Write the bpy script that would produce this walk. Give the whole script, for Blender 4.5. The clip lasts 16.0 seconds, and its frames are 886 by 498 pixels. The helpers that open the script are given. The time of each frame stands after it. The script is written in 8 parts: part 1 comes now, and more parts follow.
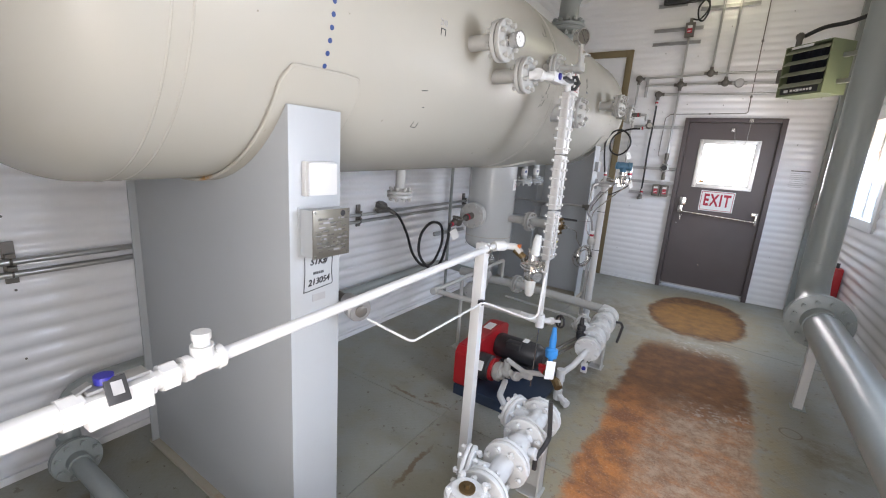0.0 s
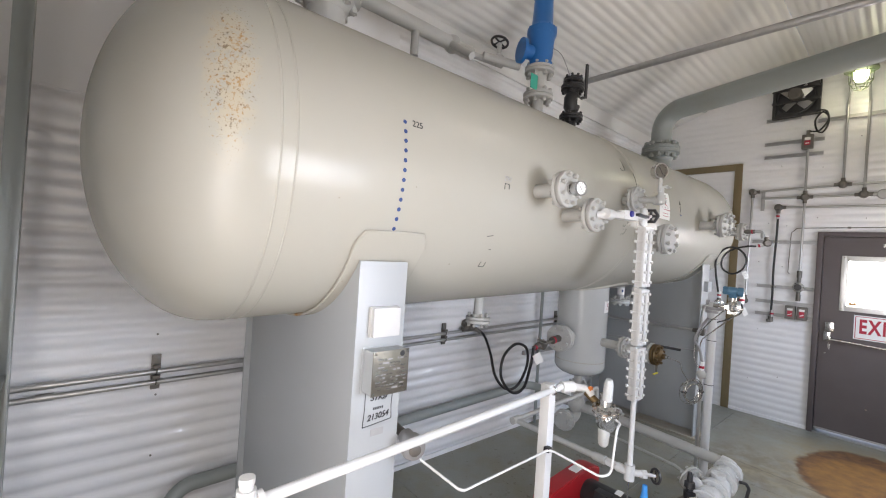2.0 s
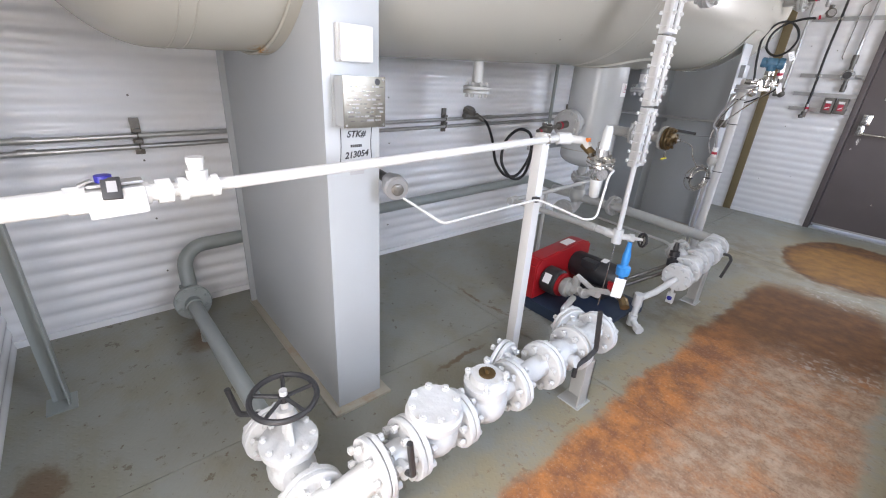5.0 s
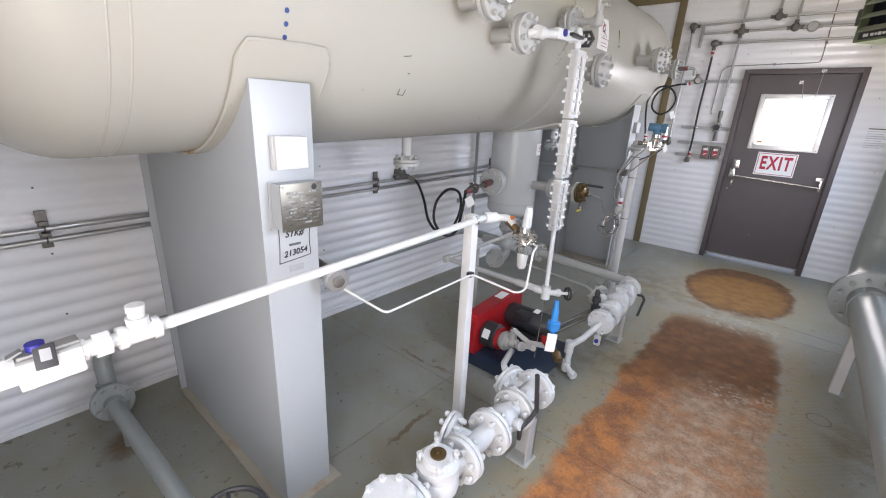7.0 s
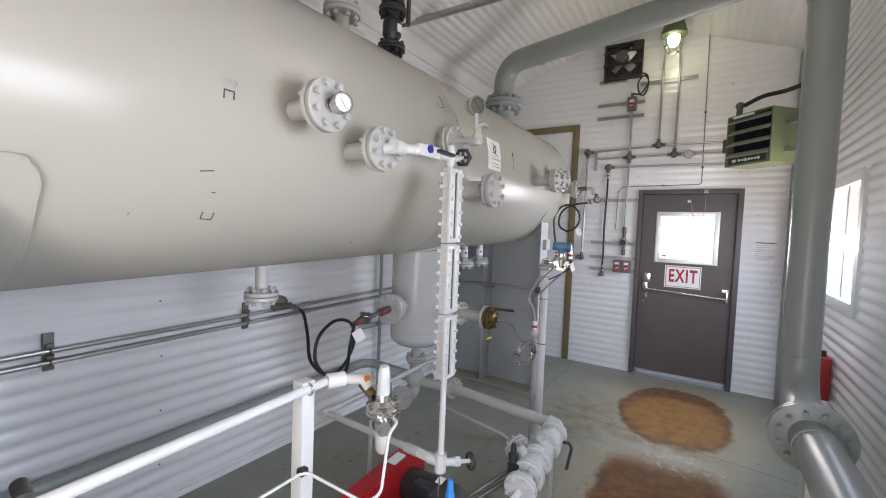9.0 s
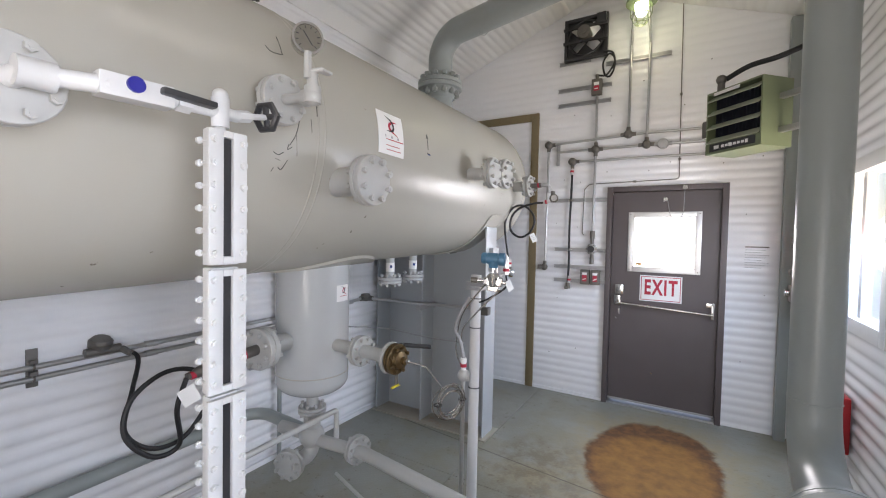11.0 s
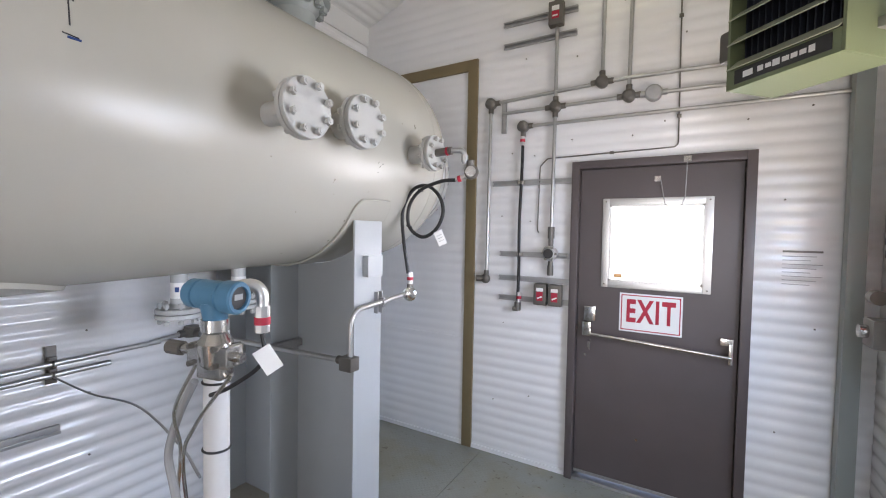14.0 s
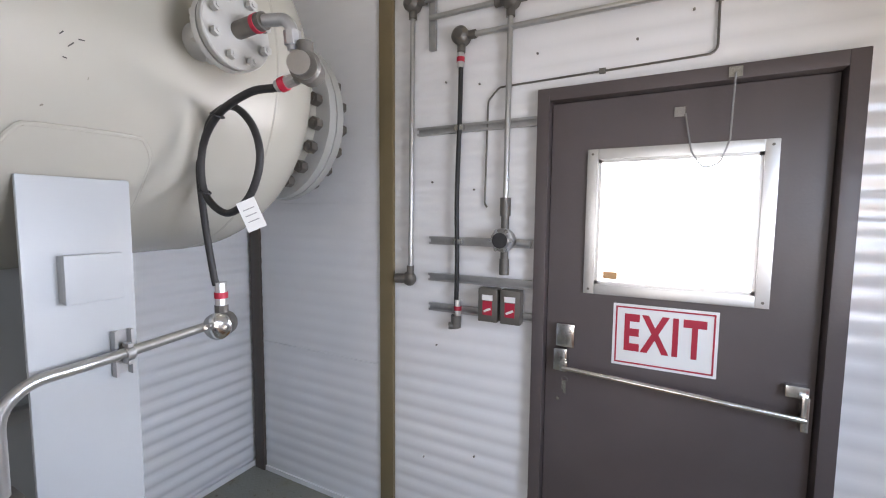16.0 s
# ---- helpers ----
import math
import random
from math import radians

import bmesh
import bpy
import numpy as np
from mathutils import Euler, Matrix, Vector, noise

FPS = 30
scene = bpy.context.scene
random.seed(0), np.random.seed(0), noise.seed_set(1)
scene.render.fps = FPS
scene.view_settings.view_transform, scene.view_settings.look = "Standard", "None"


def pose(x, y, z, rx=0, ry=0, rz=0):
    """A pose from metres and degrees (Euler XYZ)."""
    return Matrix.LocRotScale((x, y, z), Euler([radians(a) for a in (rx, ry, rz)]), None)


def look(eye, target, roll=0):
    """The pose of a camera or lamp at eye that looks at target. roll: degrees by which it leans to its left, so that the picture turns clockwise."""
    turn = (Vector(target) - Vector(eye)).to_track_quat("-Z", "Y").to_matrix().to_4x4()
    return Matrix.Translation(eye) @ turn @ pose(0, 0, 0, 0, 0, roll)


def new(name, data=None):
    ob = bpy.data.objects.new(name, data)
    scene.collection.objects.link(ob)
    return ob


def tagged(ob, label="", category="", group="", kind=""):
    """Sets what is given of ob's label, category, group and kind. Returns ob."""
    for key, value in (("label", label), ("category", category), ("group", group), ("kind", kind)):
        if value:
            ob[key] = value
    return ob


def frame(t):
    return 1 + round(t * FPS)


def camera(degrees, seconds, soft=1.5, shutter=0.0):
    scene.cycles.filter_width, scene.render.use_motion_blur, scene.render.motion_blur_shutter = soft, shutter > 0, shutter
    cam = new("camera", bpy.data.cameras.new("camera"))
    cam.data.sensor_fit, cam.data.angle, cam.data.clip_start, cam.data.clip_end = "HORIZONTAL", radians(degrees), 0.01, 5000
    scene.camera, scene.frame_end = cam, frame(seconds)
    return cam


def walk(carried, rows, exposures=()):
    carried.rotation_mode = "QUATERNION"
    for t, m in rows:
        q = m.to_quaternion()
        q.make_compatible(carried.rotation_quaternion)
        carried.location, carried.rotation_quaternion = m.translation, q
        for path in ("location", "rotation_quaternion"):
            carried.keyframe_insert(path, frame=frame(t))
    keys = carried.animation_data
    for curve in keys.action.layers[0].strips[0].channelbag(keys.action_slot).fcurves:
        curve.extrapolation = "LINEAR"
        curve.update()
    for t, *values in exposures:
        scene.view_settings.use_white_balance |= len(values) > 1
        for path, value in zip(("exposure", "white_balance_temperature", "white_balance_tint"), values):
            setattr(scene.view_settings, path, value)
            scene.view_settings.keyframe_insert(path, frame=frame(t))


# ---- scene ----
cam = camera(93.8, 16.0, 1.1)
PATH = [
    (0, (0.177, 0.154, 1.535), (-0.884, 1.79, 1.091), 3.9),
    (0.5, (0.278, 0.247, 1.587), (-0.913, 1.821, 1.266), 3.8),
    (1, (0.347, 0.265, 1.623), (-0.955, 1.771, 1.429), 3.8),
    (1.5, (0.364, 0.244, 1.67), (-1.044, 1.662, 1.588), 3.7),
    (2, (0.353, 0.209, 1.701), (-1.145, 1.533, 1.709), 3.8),
    (2.5, (0.344, 0.222, 1.683), (-1.222, 1.466, 1.724), 3.8),
    (3, (0.35, 0.265, 1.623), (-1.26, 1.452, 1.637), 3.5),
    (3.5, (0.357, 0.297, 1.528), (-1.248, 1.482, 1.386), 3.2),
    (4, (0.375, 0.335, 1.434), (-1.177, 1.526, 1.018), 2.8),
    (4.5, (0.393, 0.353, 1.387), (-1.071, 1.534, 0.708), 2.7),
    (4.7, (0.391, 0.353, 1.366), (-1.035, 1.53, 0.601), 2.7),
    (6.8, (0.374, 0.332, 1.572), (-0.843, 1.752, 0.862), 2.9),
    (7, (0.373, 0.33, 1.582), (-0.84, 1.791, 0.953), 2.8),
    (7.5, (0.357, 0.369, 1.621), (-0.829, 1.92, 1.19), 2.8),
    (8, (0.311, 0.505, 1.641), (-0.837, 2.121, 1.378), 2.6),
    (8.5, (0.326, 0.706, 1.644), (-0.776, 2.368, 1.488), 2.4),
    (9, (0.347, 0.917, 1.639), (-0.718, 2.607, 1.54), 2.2),
    (9.2, (0.326, 1.009, 1.633), (-0.726, 2.708, 1.549), 1.9),
    (11.3, (0.381, 2.003, 1.667), (-0.637, 3.723, 1.604), 1.2),
    (11.5, (0.374, 2.1, 1.674), (-0.646, 3.819, 1.603), 1.4),
    (12, (0.399, 2.366, 1.683), (-0.608, 4.093, 1.613), 1.3),
    (12.5, (0.399, 2.624, 1.662), (-0.601, 4.354, 1.593), 1.2),
    (13, (0.343, 2.896, 1.684), (-0.656, 4.627, 1.616), 1.2),
    (13.5, (0.341, 3.154, 1.688), (-0.653, 4.888, 1.614), 1.1),
    (14, (0.328, 3.414, 1.679), (-0.676, 5.142, 1.606), 1.0),
    (14.5, (0.239, 3.697, 1.679), (-0.767, 5.424, 1.607), 0.9),
    (15, (0.217, 3.979, 1.668), (-0.781, 5.71, 1.588), 0.8),
    (15.5, (0.205, 4.255, 1.664), (-0.765, 6.001, 1.554), 0.7),
    (16, (0.121, 4.558, 1.66), (-0.796, 6.328, 1.499), 0.5),
]
walk(cam, [(t, look(eye, target, roll)) for t, eye, target, roll in PATH], exposures=[(0.0, -0.05, 6750, 18), (1.5, -0.08, 6900, 18), (2.5, 0.06, 6900, 18), (3.2, 0.12, 6800, 18), (4.5, 0.15, 6750, 19), (7.0, 0.04, 6750, 19), (9.0, -0.13, 6750, 18), (12.5, 0.15, 6750, 19), (13.5, 0.15, 6700, 19), (16.0, -0.02, 6750, 19)])

# ---- world, sun, large lights, exposure ----
wd = bpy.data.worlds.new("sky")
scene.world = wd
wd.use_nodes = True
_nt = wd.node_tree
_sky = _nt.nodes.new("ShaderNodeTexSky")
_sky.sky_type, _sky.sun_disc = "NISHITA", False
_sky.sun_elevation, _sky.sun_rotation = radians(50), radians(300)
_nt.links.new(_sky.outputs[0], _nt.nodes["Background"].inputs[0])
_nt.nodes["Background"].inputs[1].default_value = 0.15

_sl = bpy.data.lights.new("sun", "SUN")
_sl.energy, _sl.angle, _sl.color = 3.0, radians(0.6), (1.0, 0.96, 0.9)
_so = new("sun", _sl)
_so.matrix_world = look((-5, 3, 7), (0, 0, 0))


def daylight(name, eye, target, w, h, watts, col=(0.92, 0.96, 1.0)):
    d = bpy.data.lights.new(name, "AREA")
    d.shape, d.size, d.size_y, d.energy, d.color = "RECTANGLE", w, h, watts, col
    o = new(name, d)
    o.matrix_world = look(eye, target)
    return o


X0, X1, Y0, Y1 = -2.2, 1.2, -0.13, 6.34
EAVE, RIDGE, XR = 3.5, 4.14, -0.5
SKY, GROUND = (0.53, 0.73, 1.0), (1.0, 0.91, 0.75)
for wy, watts in ((5.05, 46), (1.65, 46)):
    daylight("window_sky_light", (X1 + 0.06, wy, 1.66), (0.3, wy, 0.76), 0.8, 0.88, watts * 0.8, SKY)
    daylight("window_ground_light", (X1 + 0.065, wy, 1.66), (0.3, wy, 2.5), 0.8, 0.88, watts * 0.42, GROUND)
daylight("door_window_light", (0.17, Y1 + 0.09, 1.63), (0.17, 0, 1.63), 0.56, 0.54, 15, (0.95, 0.97, 1.0))
daylight("doorway_sky_light", (0.25, Y0 - 0.1, 1.15), (0.0, 1.0, 0.45), 0.95, 2.1, 34, (0.88, 0.94, 1.0))
daylight("doorway_ground_light", (0.25, Y0 - 0.105, 1.15), (0.0, 1.0, 1.9), 0.95, 2.1, 20, GROUND)

# ---- materials ----


def mat(name, col, rough=0.5, metal=0.0, var=0.08, scale=6.0, bump=0.0, bscale=60.0, dirt=None, dirt_amt=0.0, dscale=3.0, rvar=0.05, rand=0.0, spec=0.5):
    """Paint or metal with a two-scale change of tone, gloss that wanders, fine relief and optional dirt."""
    m = bpy.data.materials.new(name)
    m.use_nodes = True
    nt = m.node_tree
    N, L = nt.nodes, nt.links
    b = N["Principled BSDF"]
    b.inputs["Metallic"].default_value = metal
    b.inputs["Specular IOR Level"].default_value = spec
    tc = N.new("ShaderNodeTexCoord")
    n1 = N.new("ShaderNodeTexNoise")
    n1.inputs["Scale"].default_value, n1.inputs["Detail"].default_value = scale, 5
    L.new(tc.outputs["Object"], n1.inputs["Vector"])
    n2 = N.new("ShaderNodeTexNoise")
    n2.inputs["Scale"].default_value, n2.inputs["Detail"].default_value = bscale, 3
    L.new(tc.outputs["Object"], n2.inputs["Vector"])
    mx = N.new("ShaderNodeMix")
    mx.data_type = "RGBA"
    mx.inputs[6].default_value = (*[c * (1 - var) for c in col], 1)
    mx.inputs[7].default_value = (*[min(1, c * (1 + var)) for c in col], 1)
    L.new(n1.outputs[0], mx.inputs[0])
    out = mx.outputs[2]
    if rand:
        oi = N.new("ShaderNodeObjectInfo")
        hs = N.new("ShaderNodeHueSaturation")
        mr = N.new("ShaderNodeMapRange")
        mr.inputs[3].default_value, mr.inputs[4].default_value = 1 - rand, 1 + rand
        L.new(oi.outputs["Random"], mr.inputs[0])
        L.new(mr.outputs[0], hs.inputs["Value"])
        L.new(out, hs.inputs["Color"])
        out = hs.outputs[0]
    if dirt:
        n3 = N.new("ShaderNodeTexNoise")
        n3.inputs["Scale"].default_value, n3.inputs["Detail"].default_value, n3.inputs["Roughness"].default_value = dscale, 8, 0.7
        L.new(tc.outputs["Object"], n3.inputs["Vector"])
        cr = N.new("ShaderNodeMapRange")
        cr.inputs[1].default_value, cr.inputs[2].default_value, cr.inputs[4].default_value = 0.56, 0.75, dirt_amt
        L.new(n3.outputs[0], cr.inputs[0])
        m2 = N.new("ShaderNodeMix")
        m2.data_type = "RGBA"
        m2.inputs[7].default_value = (*dirt, 1)
        L.new(cr.outputs[0], m2.inputs[0])
        L.new(out, m2.inputs[6])
        out = m2.outputs[2]
    L.new(out, b.inputs["Base Color"])
    rr = N.new("ShaderNodeMapRange")
    rr.inputs[3].default_value, rr.inputs[4].default_value = max(0.02, rough - rvar), min(1, rough + rvar)
    L.new(n1.outputs[0], rr.inputs[0])
    L.new(rr.outputs[0], b.inputs["Roughness"])
    if bump:
        bp = N.new("ShaderNodeBump")
        bp.inputs["Strength"].default_value, bp.inputs["Distance"].default_value = bump, 0.004
        L.new(n2.outputs[0], bp.inputs["Height"])
        L.new(bp.outputs[0], b.inputs["Normal"])
    return m


def ramp_mask(nt, value, lo, hi):
    r = nt.nodes.new("ShaderNodeMapRange")
    r.interpolation_type = "SMOOTHSTEP"
    r.inputs[1].default_value, r.inputs[2].default_value = lo, hi
    nt.links.new(value, r.inputs[0])
    return r.outputs[0]


def math_node(nt, op, a, b_=None, c=None):
    n = nt.nodes.new("ShaderNodeMath")
    n.operation = op
    for i, v in enumerate((a, b_, c)):
        if v is None:
            continue
        if isinstance(v, (int, float)):
            n.inputs[i].default_value = v
        else:
            nt.links.new(v, n.inputs[i])
    return n.outputs[0]


def mix_col(nt, fac, a, b_):
    n = nt.nodes.new("ShaderNodeMix")
    n.data_type = "RGBA"
    for i, v in ((0, fac), (6, a), (7, b_)):
        if isinstance(v, tuple):
            n.inputs[i].default_value = (*v, 1)
        else:
            nt.links.new(v, n.inputs[i])
    return n.outputs[2]


def noise_node(nt, vec, scale, detail=4, rough=0.55):
    n = nt.nodes.new("ShaderNodeTexNoise")
    n.inputs["Scale"].default_value, n.inputs["Detail"].default_value, n.inputs["Roughness"].default_value = scale, detail, rough
    nt.links.new(vec, n.inputs["Vector"])
    return n.outputs[0]


def floor_material():
    """Grey-green deck paint on chequer plate, with rust where the paint has worn off along the gangway."""
    m = bpy.data.materials.new("deck_paint")
    m.use_nodes = True
    nt = m.node_tree
    b = nt.nodes["Principled BSDF"]
    geo = nt.nodes.new("ShaderNodeNewGeometry")
    pos = geo.outputs["Position"]
    sep = nt.nodes.new("ShaderNodeSeparateXYZ")
    nt.links.new(pos, sep.inputs[0])
    X, Y = sep.outputs[0], sep.outputs[1]
    big, mid, fine = noise_node(nt, pos, 1.7, 6), noise_node(nt, pos, 9, 8, 0.7), noise_node(nt, pos, 70, 4)
    edge, edge2, grit = noise_node(nt, pos, 3.1, 9, 0.68), noise_node(nt, pos, 3.7, 9, 0.68), noise_node(nt, pos, 21, 8, 0.74)
    px = math_node(nt, "ADD", X, math_node(nt, "MULTIPLY_ADD", edge, 0.22, -0.11))
    py = math_node(nt, "ADD", Y, math_node(nt, "MULTIPLY_ADD", edge2, 0.3, -0.15))

    def oval(cx, cy, rx, ry, p=4.0, lo=0.75, hi=1.25, ux=px, uy=py):
        ax = math_node(nt, "POWER", math_node(nt, "ABSOLUTE", math_node(nt, "DIVIDE", math_node(nt, "SUBTRACT", ux, cx), rx)), p)
        ay = math_node(nt, "POWER", math_node(nt, "ABSOLUTE", math_node(nt, "DIVIDE", math_node(nt, "SUBTRACT", uy, cy), ry)), p)
        return ramp_mask(nt, math_node(nt, "ADD", ax, ay), hi, lo)

    def times(*f):
        v = f[0]
        for g in f[1:]:
            v = math_node(nt, "MULTIPLY", v, g)
        return v

    def top(*f):
        v = f[0]
        for g in f[1:]:
            v = math_node(nt, "MAXIMUM", v, g)
        return v

    # paint with dirt, trodden olive film and black scuffs
    paint = mix_col(nt, big, (0.19, 0.195, 0.168), (0.30, 0.30, 0.268))
    film = ramp_mask(nt, noise_node(nt, pos, 2.3, 6, 0.6), 0.42, 0.62)
    paint = mix_col(nt, times(film, 0.6), paint, (0.225, 0.205, 0.14))
    paint = mix_col(nt, times(ramp_mask(nt, mid, 0.56, 0.74), 0.55), paint, (0.18, 0.17, 0.13))
    bare = ramp_mask(nt, noise_node(nt, pos, 1.1, 3), 0.44, 0.6)
    specks = ramp_mask(nt, noise_node(nt, pos, 30, 3, 0.6), 0.66, 0.70)
    blots = times(ramp_mask(nt, noise_node(nt, pos, 15, 4, 0.66), 0.6, 0.66), bare)
    paint = mix_col(nt, times(top(specks, blots), 0.75), paint, (0.11, 0.075, 0.045))
    # ochre film round the rust and on the strip across the plates
    halo = top(oval(0.2, 2.1, 0.58, 2.45, 6, 0.4, 1.5), oval(0.2, 5.25, 0.66, 0.95, 2.5, 0.4, 1.6), oval(-0.2, 4.62, 0.75, 0.22, 2, 0.1, 1.5))
    paint = mix_col(nt, times(halo, ramp_mask(nt, mid, 0.25, 0.6), 0.7), paint, (0.31, 0.255, 0.15))
    # small stains where water stood
    stain = top(oval(-1.765, 0.596, 0.12, 0.08, 2, 0.3, 1.5), oval(-1.17, -0.02, 0.12, 0.07, 2, 0.3, 1.5), times(oval(-1.2, 2.11, 0.24, 0.022, 2, 0.2, 1.4), ramp_mask(nt, mid, 0.36, 0.55)), oval(-0.86, 1.62, 0.02, 0.16, 2, 0.2, 1.4))
    paint = mix_col(nt, times(stain, 0.8), paint, (0.13, 0.075, 0.035))
    grime = top(oval(-0.4, 3.05, 0.26, 0.3, 2, 0.0, 1.5), oval(-0.5, 4.75, 0.4, 0.55, 2, 0.0, 1.5), oval(0.1, 4.55, 0.5, 0.1, 2, 0.0, 1.5), oval(0.95, 3.1, 0.16, 0.2, 2, 0.0, 1.5))
    paint = mix_col(nt, times(grime, ramp_mask(nt, noise_node(nt, pos, 7, 8, 0.7), 0.38, 0.6), 0.7), paint, (0.15, 0.115, 0.065))
    ring = math_node(nt, "SUBTRACT", oval(0.8, 3.27, 0.06, 0.06, 2, 0.9, 1.1, X, Y), oval(0.8, 3.27, 0.05, 0.05, 2, 0.9, 1.1, X, Y))
    paint = mix_col(nt, times(ring, 0.6), paint, (0.12, 0.08, 0.05))
    # the long patch: dark and smooth at the far end, pale and pitted where feet pass most
    main = oval(0.2, 2.05, 0.4, 2.2, 8, 0.45, 1.6)
    fleck = times(oval(0.2, 2.05, 0.52, 2.35, 6, 0.5, 1.4), ramp_mask(nt, noise_node(nt, pos, 21, 5, 0.7), 0.56, 0.62))
    deep = mix_col(nt, ramp_mask(nt, mid, 0.35, 0.7), (0.12, 0.052, 0.018), (0.225, 0.10, 0.034))
    orange = mix_col(nt, ramp_mask(nt, noise_node(nt, pos, 7, 9, 0.72), 0.36, 0.66), (0.22, 0.095, 0.045), (0.50, 0.19, 0.05))
    pale = mix_col(nt, ramp_mask(nt, noise_node(nt, pos, 12, 10, 0.75), 0.34, 0.68), (0.27, 0.165, 0.10), (0.50, 0.37, 0.26))
    near = ramp_mask(nt, math_node(nt, "ADD", py, math_node(nt, "MULTIPLY_ADD", X, -0.25, math_node(nt, "MULTIPLY_ADD", edge, 0.9, -0.45))), 3.3, 2.8)
    lane = ramp_mask(nt, math_node(nt, "ADD", px, math_node(nt, "MULTIPLY_ADD", mid, 0.34, -0.17)), -0.02, 0.16)
    veil = times(lane, ramp_mask(nt, noise_node(nt, pos, 4, 10, 0.75), 0.3, 0.6))
    rust = mix_col(nt, near, deep, mix_col(nt, veil, orange, pale))
    pits = ramp_mask(nt, noise_node(nt, pos, 26, 9, 0.74), 0.58, 0.72)
    rust = mix_col(nt, times(pits, near, 0.75), rust, (0.11, 0.06, 0.042))
    grain = noise_node(nt, pos, 75, 8, 0.75)
    rust = mix_col(nt, times(ramp_mask(nt, grain, 0.52, 0.66), 0.5), rust, (0.13, 0.065, 0.035))
    rust = mix_col(nt, times(ramp_mask(nt, grain, 0.46, 0.36), near, 0.4), rust, (0.52, 0.38, 0.26))
    edge_w = times(near, math_node(nt, "SUBTRACT", 1.0, near), ramp_mask(nt, grit, 0.5, 0.6), ramp_mask(nt, X, 0.1, 0.35))
    rust = mix_col(nt, times(edge_w, 2.4), rust, (0.5, 0.46, 0.4))
    col = mix_col(nt, times(fleck, 0.5), paint, (0.17, 0.085, 0.04))
    col = mix_col(nt, main, col, rust)
    # the round patch before the door: ochre middle, dark brown rim
    far = oval(0.19, 5.28, 0.45, 0.7, 2.4, 0.85, 1.15)
    core = oval(0.2, 5.16, 0.41, 0.56, 2.2, 0.6, 1.15)
    ochre = mix_col(nt, ramp_mask(nt, mid, 0.3, 0.7), (0.18, 0.083, 0.02), (0.30, 0.145, 0.036))
    rim = mix_col(nt, ramp_mask(nt, mid, 0.4, 0.62), (0.10, 0.045, 0.018), (0.19, 0.085, 0.03))
    col = mix_col(nt, far, col, mix_col(nt, core, rim, ochre))
    # lap joint of the plates with dirt along it, and pale scuffs beside it
    off = math_node(nt, "ADD", Y, math_node(nt, "MULTIPLY", X, 0.12))
    seam = ramp_mask(nt, math_node(nt, "ABSOLUTE", math_node(nt, "SUBTRACT", off, 4.66)), 0.007, 0.003)
    col = mix_col(nt, times(seam, 0.8), col, (0.07, 0.055, 0.04))
    scuff = times(oval(0.32, 4.32, 0.34, 0.16, 2, 0.2, 1.4), ramp_mask(nt, grit, 0.52, 0.62))
    col = mix_col(nt, times(scuff, 0.75), col, (0.46, 0.43, 0.38))
    nt.links.new(col, b.inputs["Base Color"])
    wet = top(main, far)
    rg = math_node(nt, "MULTIPLY_ADD", wet, 0.35, math_node(nt, "MULTIPLY_ADD", mid, 0.3, 0.3))
    nt.links.new(rg, b.inputs["Roughness"])
    # raised lozenges of the chequer plate
    mp = nt.nodes.new("ShaderNodeMapping")
    mp.inputs["Rotation"].default_value = (0, 0, radians(45))
    mp.inputs["Scale"].default_value = (38, 38, 1)
    nt.links.new(pos, mp.inputs[0])
    s2 = nt.nodes.new("ShaderNodeSeparateXYZ")
    nt.links.new(mp.outputs[0], s2.inputs[0])
    ch = math_node(nt, "MODULO", math_node(nt, "ADD", math_node(nt, "FLOOR", s2.outputs[0]), math_node(nt, "FLOOR", s2.outputs[1])), 2)
    ch = math_node(nt, "ABSOLUTE", ch)
    fx = math_node(nt, "ABSOLUTE", math_node(nt, "SUBTRACT", math_node(nt, "FRACT", s2.outputs[0]), 0.5))
    fy = math_node(nt, "ABSOLUTE", math_node(nt, "SUBTRACT", math_node(nt, "FRACT", s2.outputs[1]), 0.5))
    l1 = math_node(nt, "MULTIPLY", ramp_mask(nt, fx, 0.42, 0.28), ramp_mask(nt, fy, 0.2, 0.08))
    l2 = math_node(nt, "MULTIPLY", ramp_mask(nt, fy, 0.42, 0.28), ramp_mask(nt, fx, 0.2, 0.08))
    loz = math_node(nt, "ADD", math_node(nt, "MULTIPLY", l1, ch), math_node(nt, "MULTIPLY", l2, math_node(nt, "SUBTRACT", 1.0, ch)))
    sound = math_node(nt, "MULTIPLY_ADD", wet, -0.92, 1.0)
    scale_ = math_node(nt, "MULTIPLY", wet, math_node(nt, "ADD", math_node(nt, "MULTIPLY", grit, 2.2), math_node(nt, "MULTIPLY", noise_node(nt, pos, 60, 6, 0.7), 1.4)))
    hgt = math_node(nt, "ADD", math_node(nt, "ADD", times(loz, sound, 0.5), math_node(nt, "MULTIPLY", fine, 0.5)), scale_)
    bp = nt.nodes.new("ShaderNodeBump")
    bp.inputs["Strength"].default_value, bp.inputs["Distance"].default_value = 0.35, 0.003
    nt.links.new(hgt, bp.inputs["Height"])
    nt.links.new(bp.outputs[0], b.inputs["Normal"])
    return m


